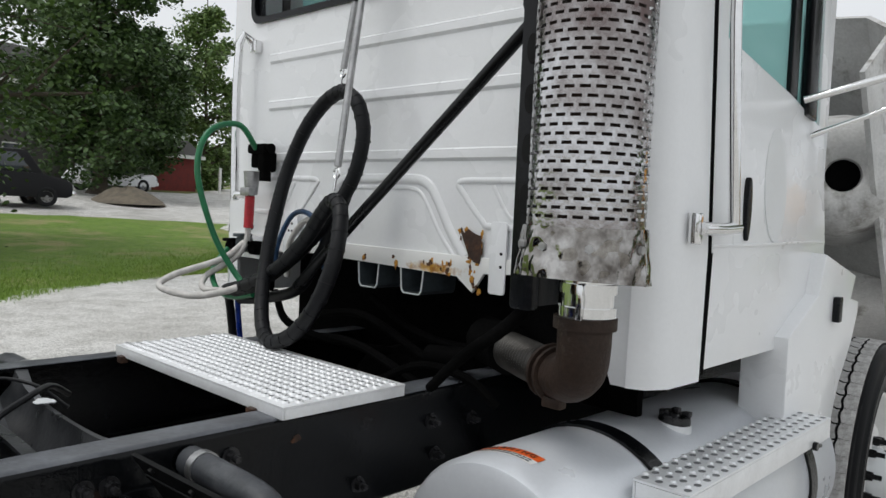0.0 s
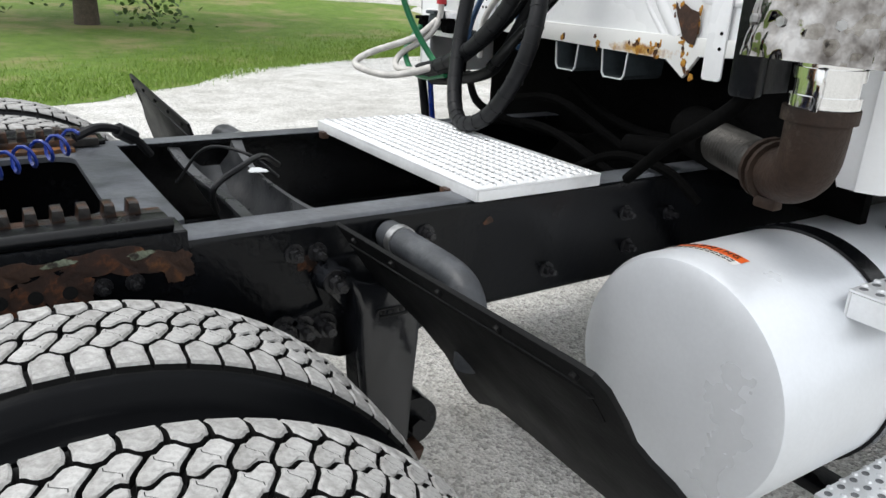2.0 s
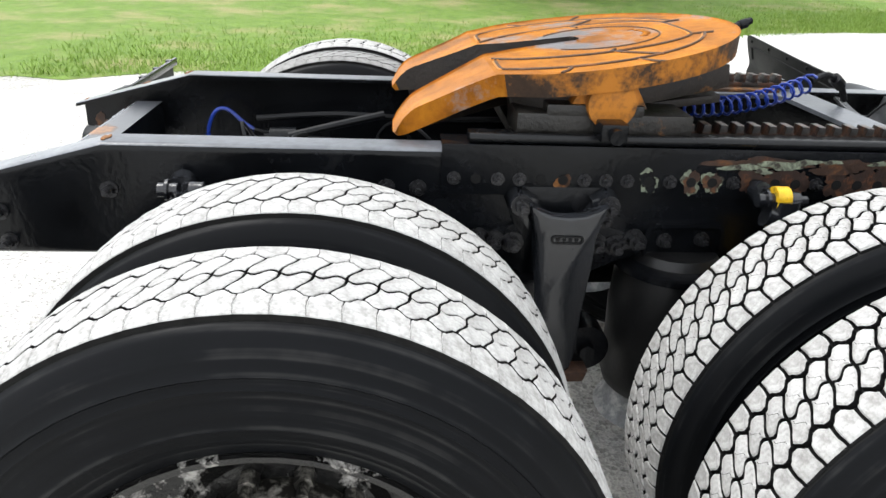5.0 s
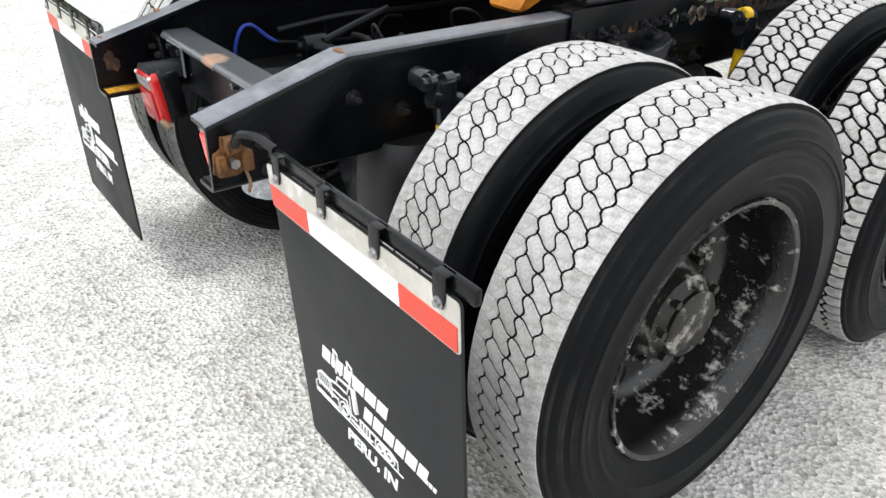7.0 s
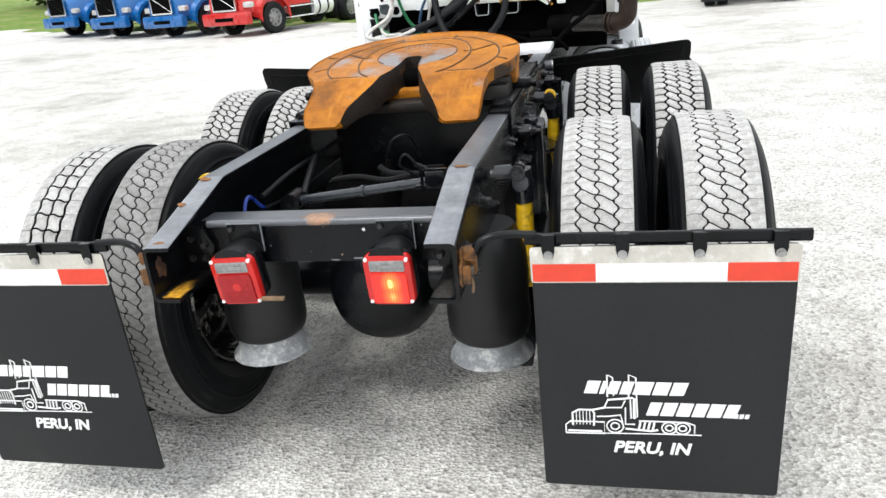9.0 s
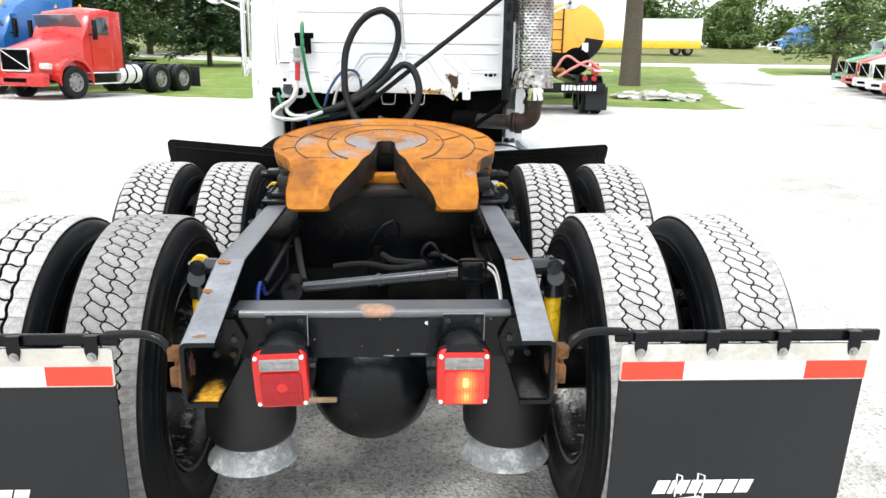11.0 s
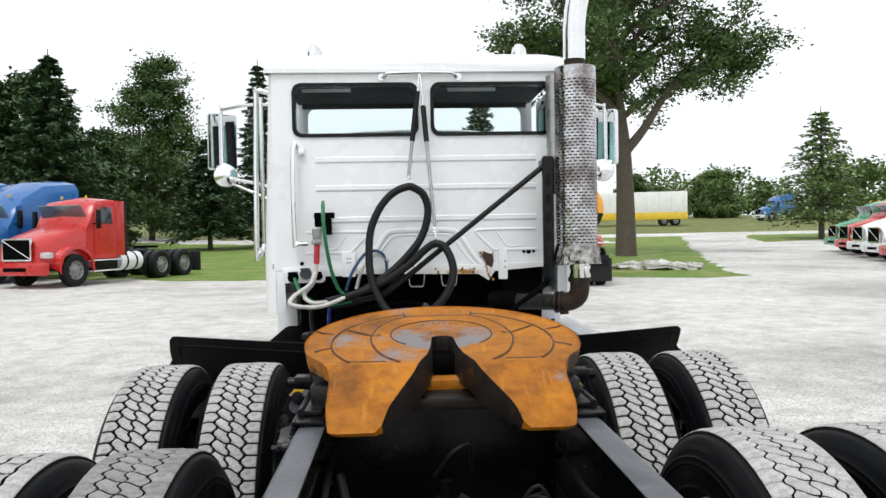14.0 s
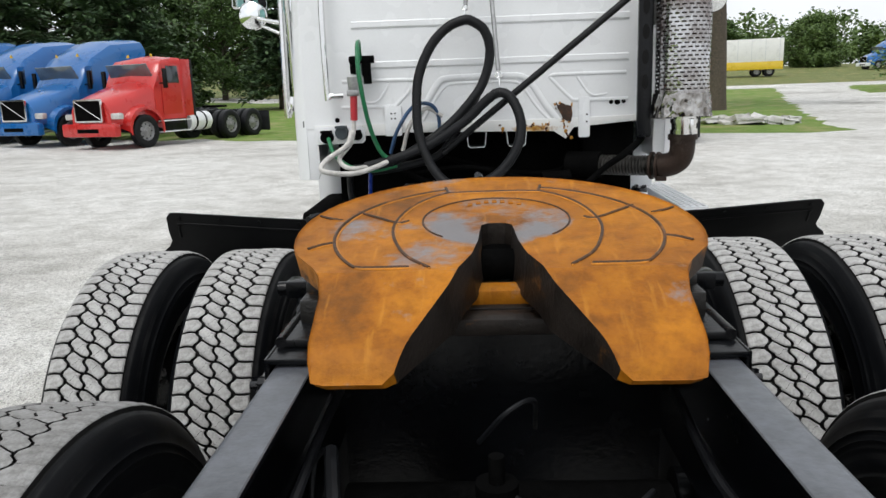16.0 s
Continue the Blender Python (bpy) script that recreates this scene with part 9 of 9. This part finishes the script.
BARN = mat("dull_red_boards", (0.20, 0.035, 0.03), 0.8, var=0.3, scale=4, bump=0.2)


def house(x, y, turn, w, d, hgt, walls, label, name="house", windows=True):
    at = shift(x, y, rise(x, y) - 0.1) @ Matrix.Rotation(radians(turn), 4, "Z")
    t = thing(name, label, "house", at=at)
    bm = bmesh.new()
    box(bm, 0, 0, hgt / 2, w, d, hgt)
    part("wall", bm, walls, t, "weathered walls", smooth=False)
    bm = bmesh.new()
    prism(bm, [(-w / 2 - 0.4, hgt - 0.1), (0, hgt + w * 0.32), (w / 2 + 0.4, hgt - 0.1), (w / 2 + 0.4, hgt + 0.05), (0, hgt + w * 0.32 + 0.18), (-w / 2 - 0.4, hgt + 0.05)], -d / 2 - 0.4, d / 2 + 0.4, "y")
    prism(bm, [(-w / 2, hgt), (w / 2, hgt), (0, hgt + w * 0.32)], -d / 2 + 0.01, d / 2 - 0.01, "y")
    part("roof", bm, ROOFING, t, "dark shingle roof", smooth=False)
    bm = bmesh.new()
    for s in (1, -1):
        box(bm, s * (w / 2 + 0.42), 0, hgt - 0.05, 0.04, d + 0.8, 0.22)
    part("eave", bm, EAVE, t, "white eave board", smooth=False)
    if windows:
        for s in (1, -1):
            for yy in (-d * 0.25, d * 0.25):
                for z in (1.5, 4.0):
                    bm = bmesh.new()
                    ring_frame(bm, [(yy - 0.5, z - 0.7), (yy + 0.5, z - 0.7), (yy + 0.5, z + 0.7), (yy - 0.5, z + 0.7)], [(yy - 0.42, z - 0.62), (yy + 0.42, z - 0.62), (yy + 0.42, z + 0.62), (yy - 0.42, z + 0.62)], s * w / 2 - 0.03, s * w / 2 + 0.03, "x")
                    o = part("window", bm, EAVE, t, "white window frame", smooth=False)
                    bm = bmesh.new()
                    box(bm, s * w / 2, yy, z, 0.03, 0.84, 1.24)
                    part("pane", bm, SCREEN, o, "dark pane", smooth=False)
    return t


house(-49, 17.5, 8, 8, 10, 5.6, SIDING, "grey two-storey house behind the trees")
house(-45, 24.5, 8, 3.0, 3.0, 2.3, BARN, "small dull red shed with white posts", "shed", windows=False)
for dx, dy in ((-42.6, 22.6), (-42.9, 26.0), (-42.4, 27.2)):
    bm = bmesh.new()
    box(bm, dx, dy, rise(dx, dy) + 0.8, 0.14, 0.14, 1.7, 0.01)
    tagged(part("fence_post", bm, EAVE), "white painted post beside the shed", "post", "white posts by the shed")

SOIL = mat("grey_brown_soil", (0.16, 0.135, 0.10), 0.95, var=0.35, scale=3, grain=30, bump=0.8)
RUBBLE = mat("pale_broken_concrete", (0.60, 0.59, 0.57), 0.9, var=0.15, scale=6, bump=0.3)


def heap(name, x, y, rx, ry, hgt, seed, material, label):
    bm = bmesh.new()
    n, m = 18, 7
    rings = []
    for j in range(m):
        q = j / (m - 1)
        rings.append([(x + rx * (1 - q) * math.cos(2 * math.pi * i / n) * (1 + 0.15 * noise.noise((i * 0.7, j, seed))), y + ry * (1 - q) * math.sin(2 * math.pi * i / n), rise(x, y) - 0.05 + hgt * math.sin(q * math.pi / 2) * (1 + 0.3 * noise.noise((i * 0.9, j * 0.7, seed + 5)))) for i in range(n)])
    loft(bm, rings)
    return tagged(part(name, bm, material), label, "heap")


heap("soil_mound", -31.5, 16.4, 2.3, 1.5, 0.75, 1, SOIL, "low grey-brown heap of soil")
rnd = random.Random(11)
for i in range(26):
    bm = bmesh.new()
    s = rnd.uniform(0.12, 0.5)
    v = box(bm, 0, 0, 0, s * rnd.uniform(0.8, 2.2), s, s * rnd.uniform(0.25, 0.5), 0.02)
    for q in bm.verts:
        q.co += Vector((rnd.uniform(-1, 1), rnd.uniform(-1, 1), rnd.uniform(-1, 1))) * s * 0.12
    px, py = 9.6 + rnd.gauss(0, 0.75), 25.6 + rnd.gauss(0, 0.55)
    tagged(part("rubble_slab", bm, RUBBLE, at=shift(px, py, rise(px, py) + s * 0.2 + 0.03) @ Euler((rnd.uniform(-0.3, 0.3), rnd.uniform(-0.3, 0.3), rnd.uniform(0, 3))).to_matrix().to_4x4()), "pale slab of broken concrete on the grass", "rubble", "heap of broken concrete")

# ---------------------------------------------------------------- trees
def leaf_quads(bm, centre, spread, count, size, rnd):
    for _ in range(count):
        p = centre + Vector((rnd.gauss(0, 1) * spread[0], rnd.gauss(0, 1) * spread[1], rnd.gauss(0, 1) * spread[2]))
        a = Euler((rnd.uniform(-1.1, 1.1), rnd.uniform(-1.1, 1.1), rnd.uniform(0, 6.3))).to_matrix()
        s = size * rnd.uniform(0.6, 1.3)
        bm.faces.new([bm.verts.new(p + a @ Vector(q)) for q in ((0, -s, 0), (0.55 * s, -0.2 * s, 0.12 * s), (0.35 * s, 0.7 * s, 0), (-0.35 * s, 0.7 * s, 0), (-0.55 * s, -0.2 * s, 0.12 * s))])


def broadleaf(x, y, hgt, spread, seed, label, leaf=LEAF, bole=0.3, trunk_r=0.3, leaves=5200, size=0.16, cone=False, group="", lift=0.15, twigs=12, clump=0.075, boughs=()):
    rnd = random.Random(seed)
    t = thing("tree", label, "tree", group, shift(x, y, rise(x, y) - 0.1))
    base = Vector((0, 0, 0))
    wood, crown = bmesh.new(), bmesh.new()
    lean = Vector((rnd.uniform(-0.03, 0.03) * hgt, rnd.uniform(-0.03, 0.03) * hgt, 0))
    tip = base + Vector((0, 0, hgt * 0.95)) + lean
    spine = [base, base + Vector((0, 0, 0.25)), base.lerp(tip, 0.3) + Vector((rnd.uniform(-0.2, 0.2), rnd.uniform(-0.2, 0.2), 0)), base.lerp(tip, 0.6) + Vector((rnd.uniform(-0.4, 0.4), rnd.uniform(-0.4, 0.4), 0)), tip]
    tube(wood, spine, lambda q: trunk_r * (1.35 - 0.35 * min(1, q * 8)) * (1 - 0.93 * q) + 0.015, 10, 6)
    line = spline(spine, 12)
    ends = []
    limbs = 30
    for i in range(limbs):
        q = bole + (0.97 - bole) * (i + rnd.random() * 0.6) / limbs
        p = line[min(len(line) - 1, int(q * (len(line) - 1)))]
        a = i * 2.4 + rnd.uniform(-0.5, 0.5)
        if cone:
            reach = spread * (1 - q) ** 0.8 * rnd.uniform(0.75, 1.1) + 0.3
        else:
            reach = spread * (math.sin(math.pi * min(1, 0.22 + 0.75 * (q - bole) / (1 - bole))) ** 0.7) * rnd.uniform(0.7, 1.1)
        up = rnd.uniform(lift, lift + 0.4) * reach
        e = p + Vector((math.cos(a) * reach, math.sin(a) * reach, up))
        mid = p.lerp(e, 0.5) + Vector((0, 0, 0.12 * reach))
        r0 = trunk_r * (1 - 0.9 * q) * 0.55 + 0.02
        tube(wood, [p, mid, e], lambda k, r0=r0: r0 * (1 - 0.85 * k) + 0.006, 6, 5)
        for k in range(twigs):
            w = rnd.uniform(0.25, 1.0)
            s0 = p.lerp(mid, w * 2) if w < 0.5 else mid.lerp(e, w * 2 - 1)
            d = Vector((rnd.gauss(0, 1), rnd.gauss(0, 1), rnd.gauss(0.1, 0.7))) * reach * 0.27
            tube(wood, [s0, s0 + d * 0.5 + Vector((0, 0, 0.05)), s0 + d], lambda k, r0=r0: r0 * 0.35 * (1 - 0.8 * k) + 0.004, 5, 3)
            ends += [s0 + d, s0 + d * 0.6]
        ends += [e, mid.lerp(e, 0.6)]
    for bough in boughs:
        pts = [Vector(p) for p in bough]
        tube(wood, pts, lambda k: trunk_r * 0.36 * (1 - 0.9 * k) + 0.01, 8, 6)
        path = spline(pts, 10)
        for k in range(26):
            s0 = path[int(len(path) * rnd.uniform(0.42, 0.99))]
            e = s0 + Vector((rnd.gauss(0.3, 0.9), rnd.gauss(0, 0.9), rnd.gauss(0.1, 0.8)))
            tube(wood, [s0, s0.lerp(e, 0.5) + Vector((0, 0, 0.08)), e], lambda q: 0.05 * (1 - 0.85 * q) + 0.005, 5, 3)
            ends += [e, s0.lerp(e, 0.65)]
    per = max(6, leaves // len(ends))
    cl = spread * clump
    for e in ends:
        k = rnd.uniform(0.5, 1.7)
        leaf_quads(crown, e, (cl * k, cl * k, cl * 0.7 * k), int(per * k), size, rnd)
    part("trunk", wood, BARK, t, "rough grey-brown trunk and limbs")
    part("crown", crown, leaf, t, "crown of many small leaves", smooth=False)
    return t


def conifer(x, y, hgt, spread, seed, label, group="", bole=0.10, dens=1.0, leaf=NEEDLE, name="conifer"):
    rnd = random.Random(seed)
    t = thing(name, label, "tree", group, shift(x, y, rise(x, y) - 0.1))
    x = y = z0 = 0.0
    wood, crown = bmesh.new(), bmesh.new()
    tube(wood, [(x, y, z0), (x + 0.05, y, z0 + hgt * 0.5), (x, y, z0 + hgt)], lambda q: 0.022 * hgt * (1 - 0.95 * q) + 0.01, 8, 6)
    tiers = int(hgt * 2.3)
    for i in range(tiers):
        q = bole + (0.98 - bole) * i / tiers
        reach0 = spread * (1 - q) ** 0.85 + 0.15
        for j in range(11):
            a = 2 * math.pi * j / 11 + i * 1.3 + rnd.uniform(-0.3, 0.3)
            reach = reach0 * rnd.uniform(0.65, 1.15)
            p = Vector((x, y, z0 + hgt * q))
            e = p + Vector((math.cos(a) * reach, math.sin(a) * reach, reach * rnd.uniform(-0.22, 0.12)))
            tube(wood, [p, e], lambda k: 0.03 * (1 - 0.9 * k) + 0.004, 4, 1, smooth=False)
            for k in range(int((9 + reach * 15) * dens)):
                w = rnd.random() ** 0.6
                c = p.lerp(e, w) + Vector((rnd.gauss(0, 0.12), rnd.gauss(0, 0.12), rnd.gauss(-0.06, 0.09))) * (0.4 + reach * 0.3)
                d = (e - p).normalized() + Vector((rnd.gauss(0, 0.5), rnd.gauss(0, 0.5), rnd.gauss(-0.1, 0.3)))
                d.normalize()
                n = d.cross(Vector((0, 0, 1)) + Vector((rnd.gauss(0, 0.5), rnd.gauss(0, 0.5), 0)))
                if n.length < 0.05:
                    continue
                n.normalize()
                L, wd = rnd.uniform(0.22, 0.48), rnd.uniform(0.06, 0.12)
                crown.faces.new([crown.verts.new(c + v) for v in (-d * L * 0.5, n * wd, d * L * 0.5, -n * wd)])
    part("trunk", wood, BARK, t, "straight trunk and boughs")
    part("crown", crown, leaf, t, "dark needled crown" if leaf is NEEDLE else "pale green layered crown", smooth=False)
    return t


broadleaf(11.1, 35.6, 18.5, 4.9, 21, "large shade tree with thick trunk on the lawn", bole=0.58, trunk_r=0.68, leaves=62000, size=0.098, lift=0.40, twigs=8, clump=0.056, boughs=[[(0.1, 0, 5.4), (0.9, -0.2, 6.4), (2.0, -0.3, 8.1), (3.3, -0.2, 9.6), (4.6, 0.1, 10.8), (5.7, 0.3, 11.7)], [(2.3, -0.3, 8.4), (3.6, -0.8, 9.2), (5.0, -1.0, 9.6), (6.0, -1.0, 9.2)], [(0.0, 0, 6.2), (-1.2, 0.5, 7.8), (-2.6, 0.8, 9.6), (-4.4, 1.0, 11.2)], [(-0.1, 0, 6.8), (-1.5, -0.4, 8.2), (-3.2, -0.6, 9.4), (-5.0, -0.7, 10.1), (-6.4, -0.5, 10.3)]])
conifer(31.0, 52.5, 9.9, 4.5, 22, "young conical tree behind the yard row", bole=0.16, dens=0.62, leaf=LEAF_PALE, name="tree")
broadleaf(-22, 66, 17, 4.2, 23, "tall broadleaf tree on the lawn", bole=0.30, trunk_r=0.34, leaves=44000, size=0.135, clump=0.085, twigs=10)
conifer(-13.7, 53, 8.4, 3.7, 24, "dark spruce standing alone on the lawn", bole=0.17, dens=1.8)
conifer(-10.8, 57, 14.5, 2.8, 25, "tall dark conifer behind the cab", bole=0.08, dens=1.4)
conifer(-20.5, 44, 12.2, 4.4, 26, "big dark conifer behind the parked trucks", dens=1.6)
conifer(-27.5, 43, 13.5, 4.6, 27, "big dark conifer behind the blue trucks", dens=1.4)
broadleaf(-25.2, 50, 12.2, 4.2, 28, "dark broadleaf tree between the conifers", LEAF_DARK, bole=0.10, leaves=30000, size=0.19)
broadleaf(-22.2, 56, 9.6, 2.4, 30, "low dark broadleaf tree beside the conifer", LEAF_DARK, bole=0.2, leaves=14000, size=0.17)
broadleaf(-34, 46, 15, 5.5, 29, "broadleaf tree at the lawn's edge", bole=0.15, leaves=26000, size=0.2)
broadleaf(-17.5, 4.6, 13, 4.8, 31, "big shade tree on the west lawn", bole=0.32, trunk_r=0.33, leaves=46000, size=0.085, twigs=9)
broadleaf(-36.0, 17.0, 14, 3.7, 32, "dense tree beside the driveway", LEAF_DARK, bole=0.30, trunk_r=0.50, leaves=34000, size=0.14, twigs=9)
broadleaf(-41.5, 21.5, 10, 2.6, 33, "dense small tree in front of the house", LEAF_DARK, bole=0.34, trunk_r=0.25, leaves=20000, size=0.15)
broadleaf(-50, 30.0, 15, 3.3, 34, "pale slender tree beside the lane", LEAF_PALE, bole=0.22, trunk_r=0.24, leaves=15000, size=0.16)
broadleaf(46, 106, 7.6, 3.8, 36, "rounded tree at the meadow's edge", LEAF_MID, bole=0.06, leaves=26000, size=0.16)
broadleaf(35.5, 112, 7.2, 2.6, 37, "small tree beyond the trailer", LEAF, bole=0.2, leaves=16000, size=0.18)
conifer(6.5, 60, 13, 3.2, 38, "dark conifer beyond the open hood", dens=1.4)


def far_woods(name, bearings, distance, low, high, seed, material, label):
    """A belt of far trees: clumps of leaves, no two alike."""
    rnd = random.Random(seed)
    bm = bmesh.new()
    for b in bearings:
        a = radians(b + rnd.uniform(-0.8, 0.8))
        d = distance * rnd.uniform(0.92, 1.12)
        x, y = math.sin(a) * d, math.cos(a) * d
        hgt = rnd.uniform(low, high)
        z = rise(x, y)
        for k in range(int(hgt * 1.3)):
            c = Vector((x + rnd.gauss(0, 1.5), y + rnd.gauss(0, 1.5), z + hgt * rnd.uniform(0.12, 0.92)))
            leaf_quads(bm, c, (1.1, 1.1, 0.8), 80, 0.42, rnd)
    return tagged(part(name, bm, material, smooth=False), label, "woods", kind="stuff")


# Belts take a paler leaf colour that puts distance haze into the green.
far_woods("far_woods", [18 + 0.9 * i for i in range(34)], 150, 6, 10, 51, LEAF_MID, "far belt of green trees beyond the meadow")
far_woods("far_woods", [-42 + 1.0 * i for i in range(34)], 165, 5, 9, 52, LEAF_MID, "far belt of green trees beyond the lawn")
far_woods("far_woods", [-82 + 1.0 * i for i in range(30)], 130, 5, 9, 53, LEAF_PALE, "far belt of trees beyond the field")

BLADE = leaf_material("fresh_grass_blades", (0.12, 0.21, 0.02), (0.24, 0.36, 0.06))


# grass blades along the nearest lawn edge and loose stones on the gravel
def scatter_blades(name, edge, depth, count, seed, label):
    rnd = random.Random(seed)
    bm = bmesh.new()
    for _ in range(count):
        i = rnd.randrange(len(edge) - 1)
        t = rnd.random()
        x = edge[i][0] + (edge[i + 1][0] - edge[i][0]) * t - abs(rnd.gauss(0, depth))
        y = edge[i][1] + (edge[i + 1][1] - edge[i][1]) * t + rnd.gauss(0, 0.2)
        z = rise(x, y) + 0.01
        a, h, w = rnd.uniform(0, 6.3), rnd.uniform(0.035, 0.09), 0.008
        lean = Vector((rnd.gauss(0, 0.03), rnd.gauss(0, 0.03), h))
        p, s = Vector((x, y, z)), Vector((math.cos(a) * w, math.sin(a) * w, 0))
        bm.faces.new([bm.verts.new(p - s), bm.verts.new(p + s), bm.verts.new(p + lean)])
    return tagged(part(name, bm, BLADE, smooth=False), label, "grass", kind="stuff")


scatter_blades("grass_blades", WEST[1:8], 1.6, 26000, 61, "short grass blades along the gravel edge")
rnd = random.Random(71)
bm = bmesh.new()
for _ in range(2600):
    x, y = rnd.uniform(-3.5, 3.2), rnd.uniform(-2.2, 4.2)
    s = rnd.uniform(0.004, 0.013)
    r0 = [bm.verts.new((x + s * math.cos(k * 1.2566 + 0.3) * rnd.uniform(0.7, 1.3), y + s * math.sin(k * 1.2566 + 0.3) * rnd.uniform(0.7, 1.3), 0.0)) for k in range(5)]
    top = bm.verts.new((x + rnd.uniform(-0.3, 0.3) * s, y, s * rnd.uniform(0.5, 0.9)))
    for k in range(5):
        bm.faces.new((r0[k], r0[(k + 1) % 5], top))
tagged(part("loose_stones", bm, RUBBLE, smooth=False), "loose pale stones lying on the gravel", "gravel", kind="stuff")
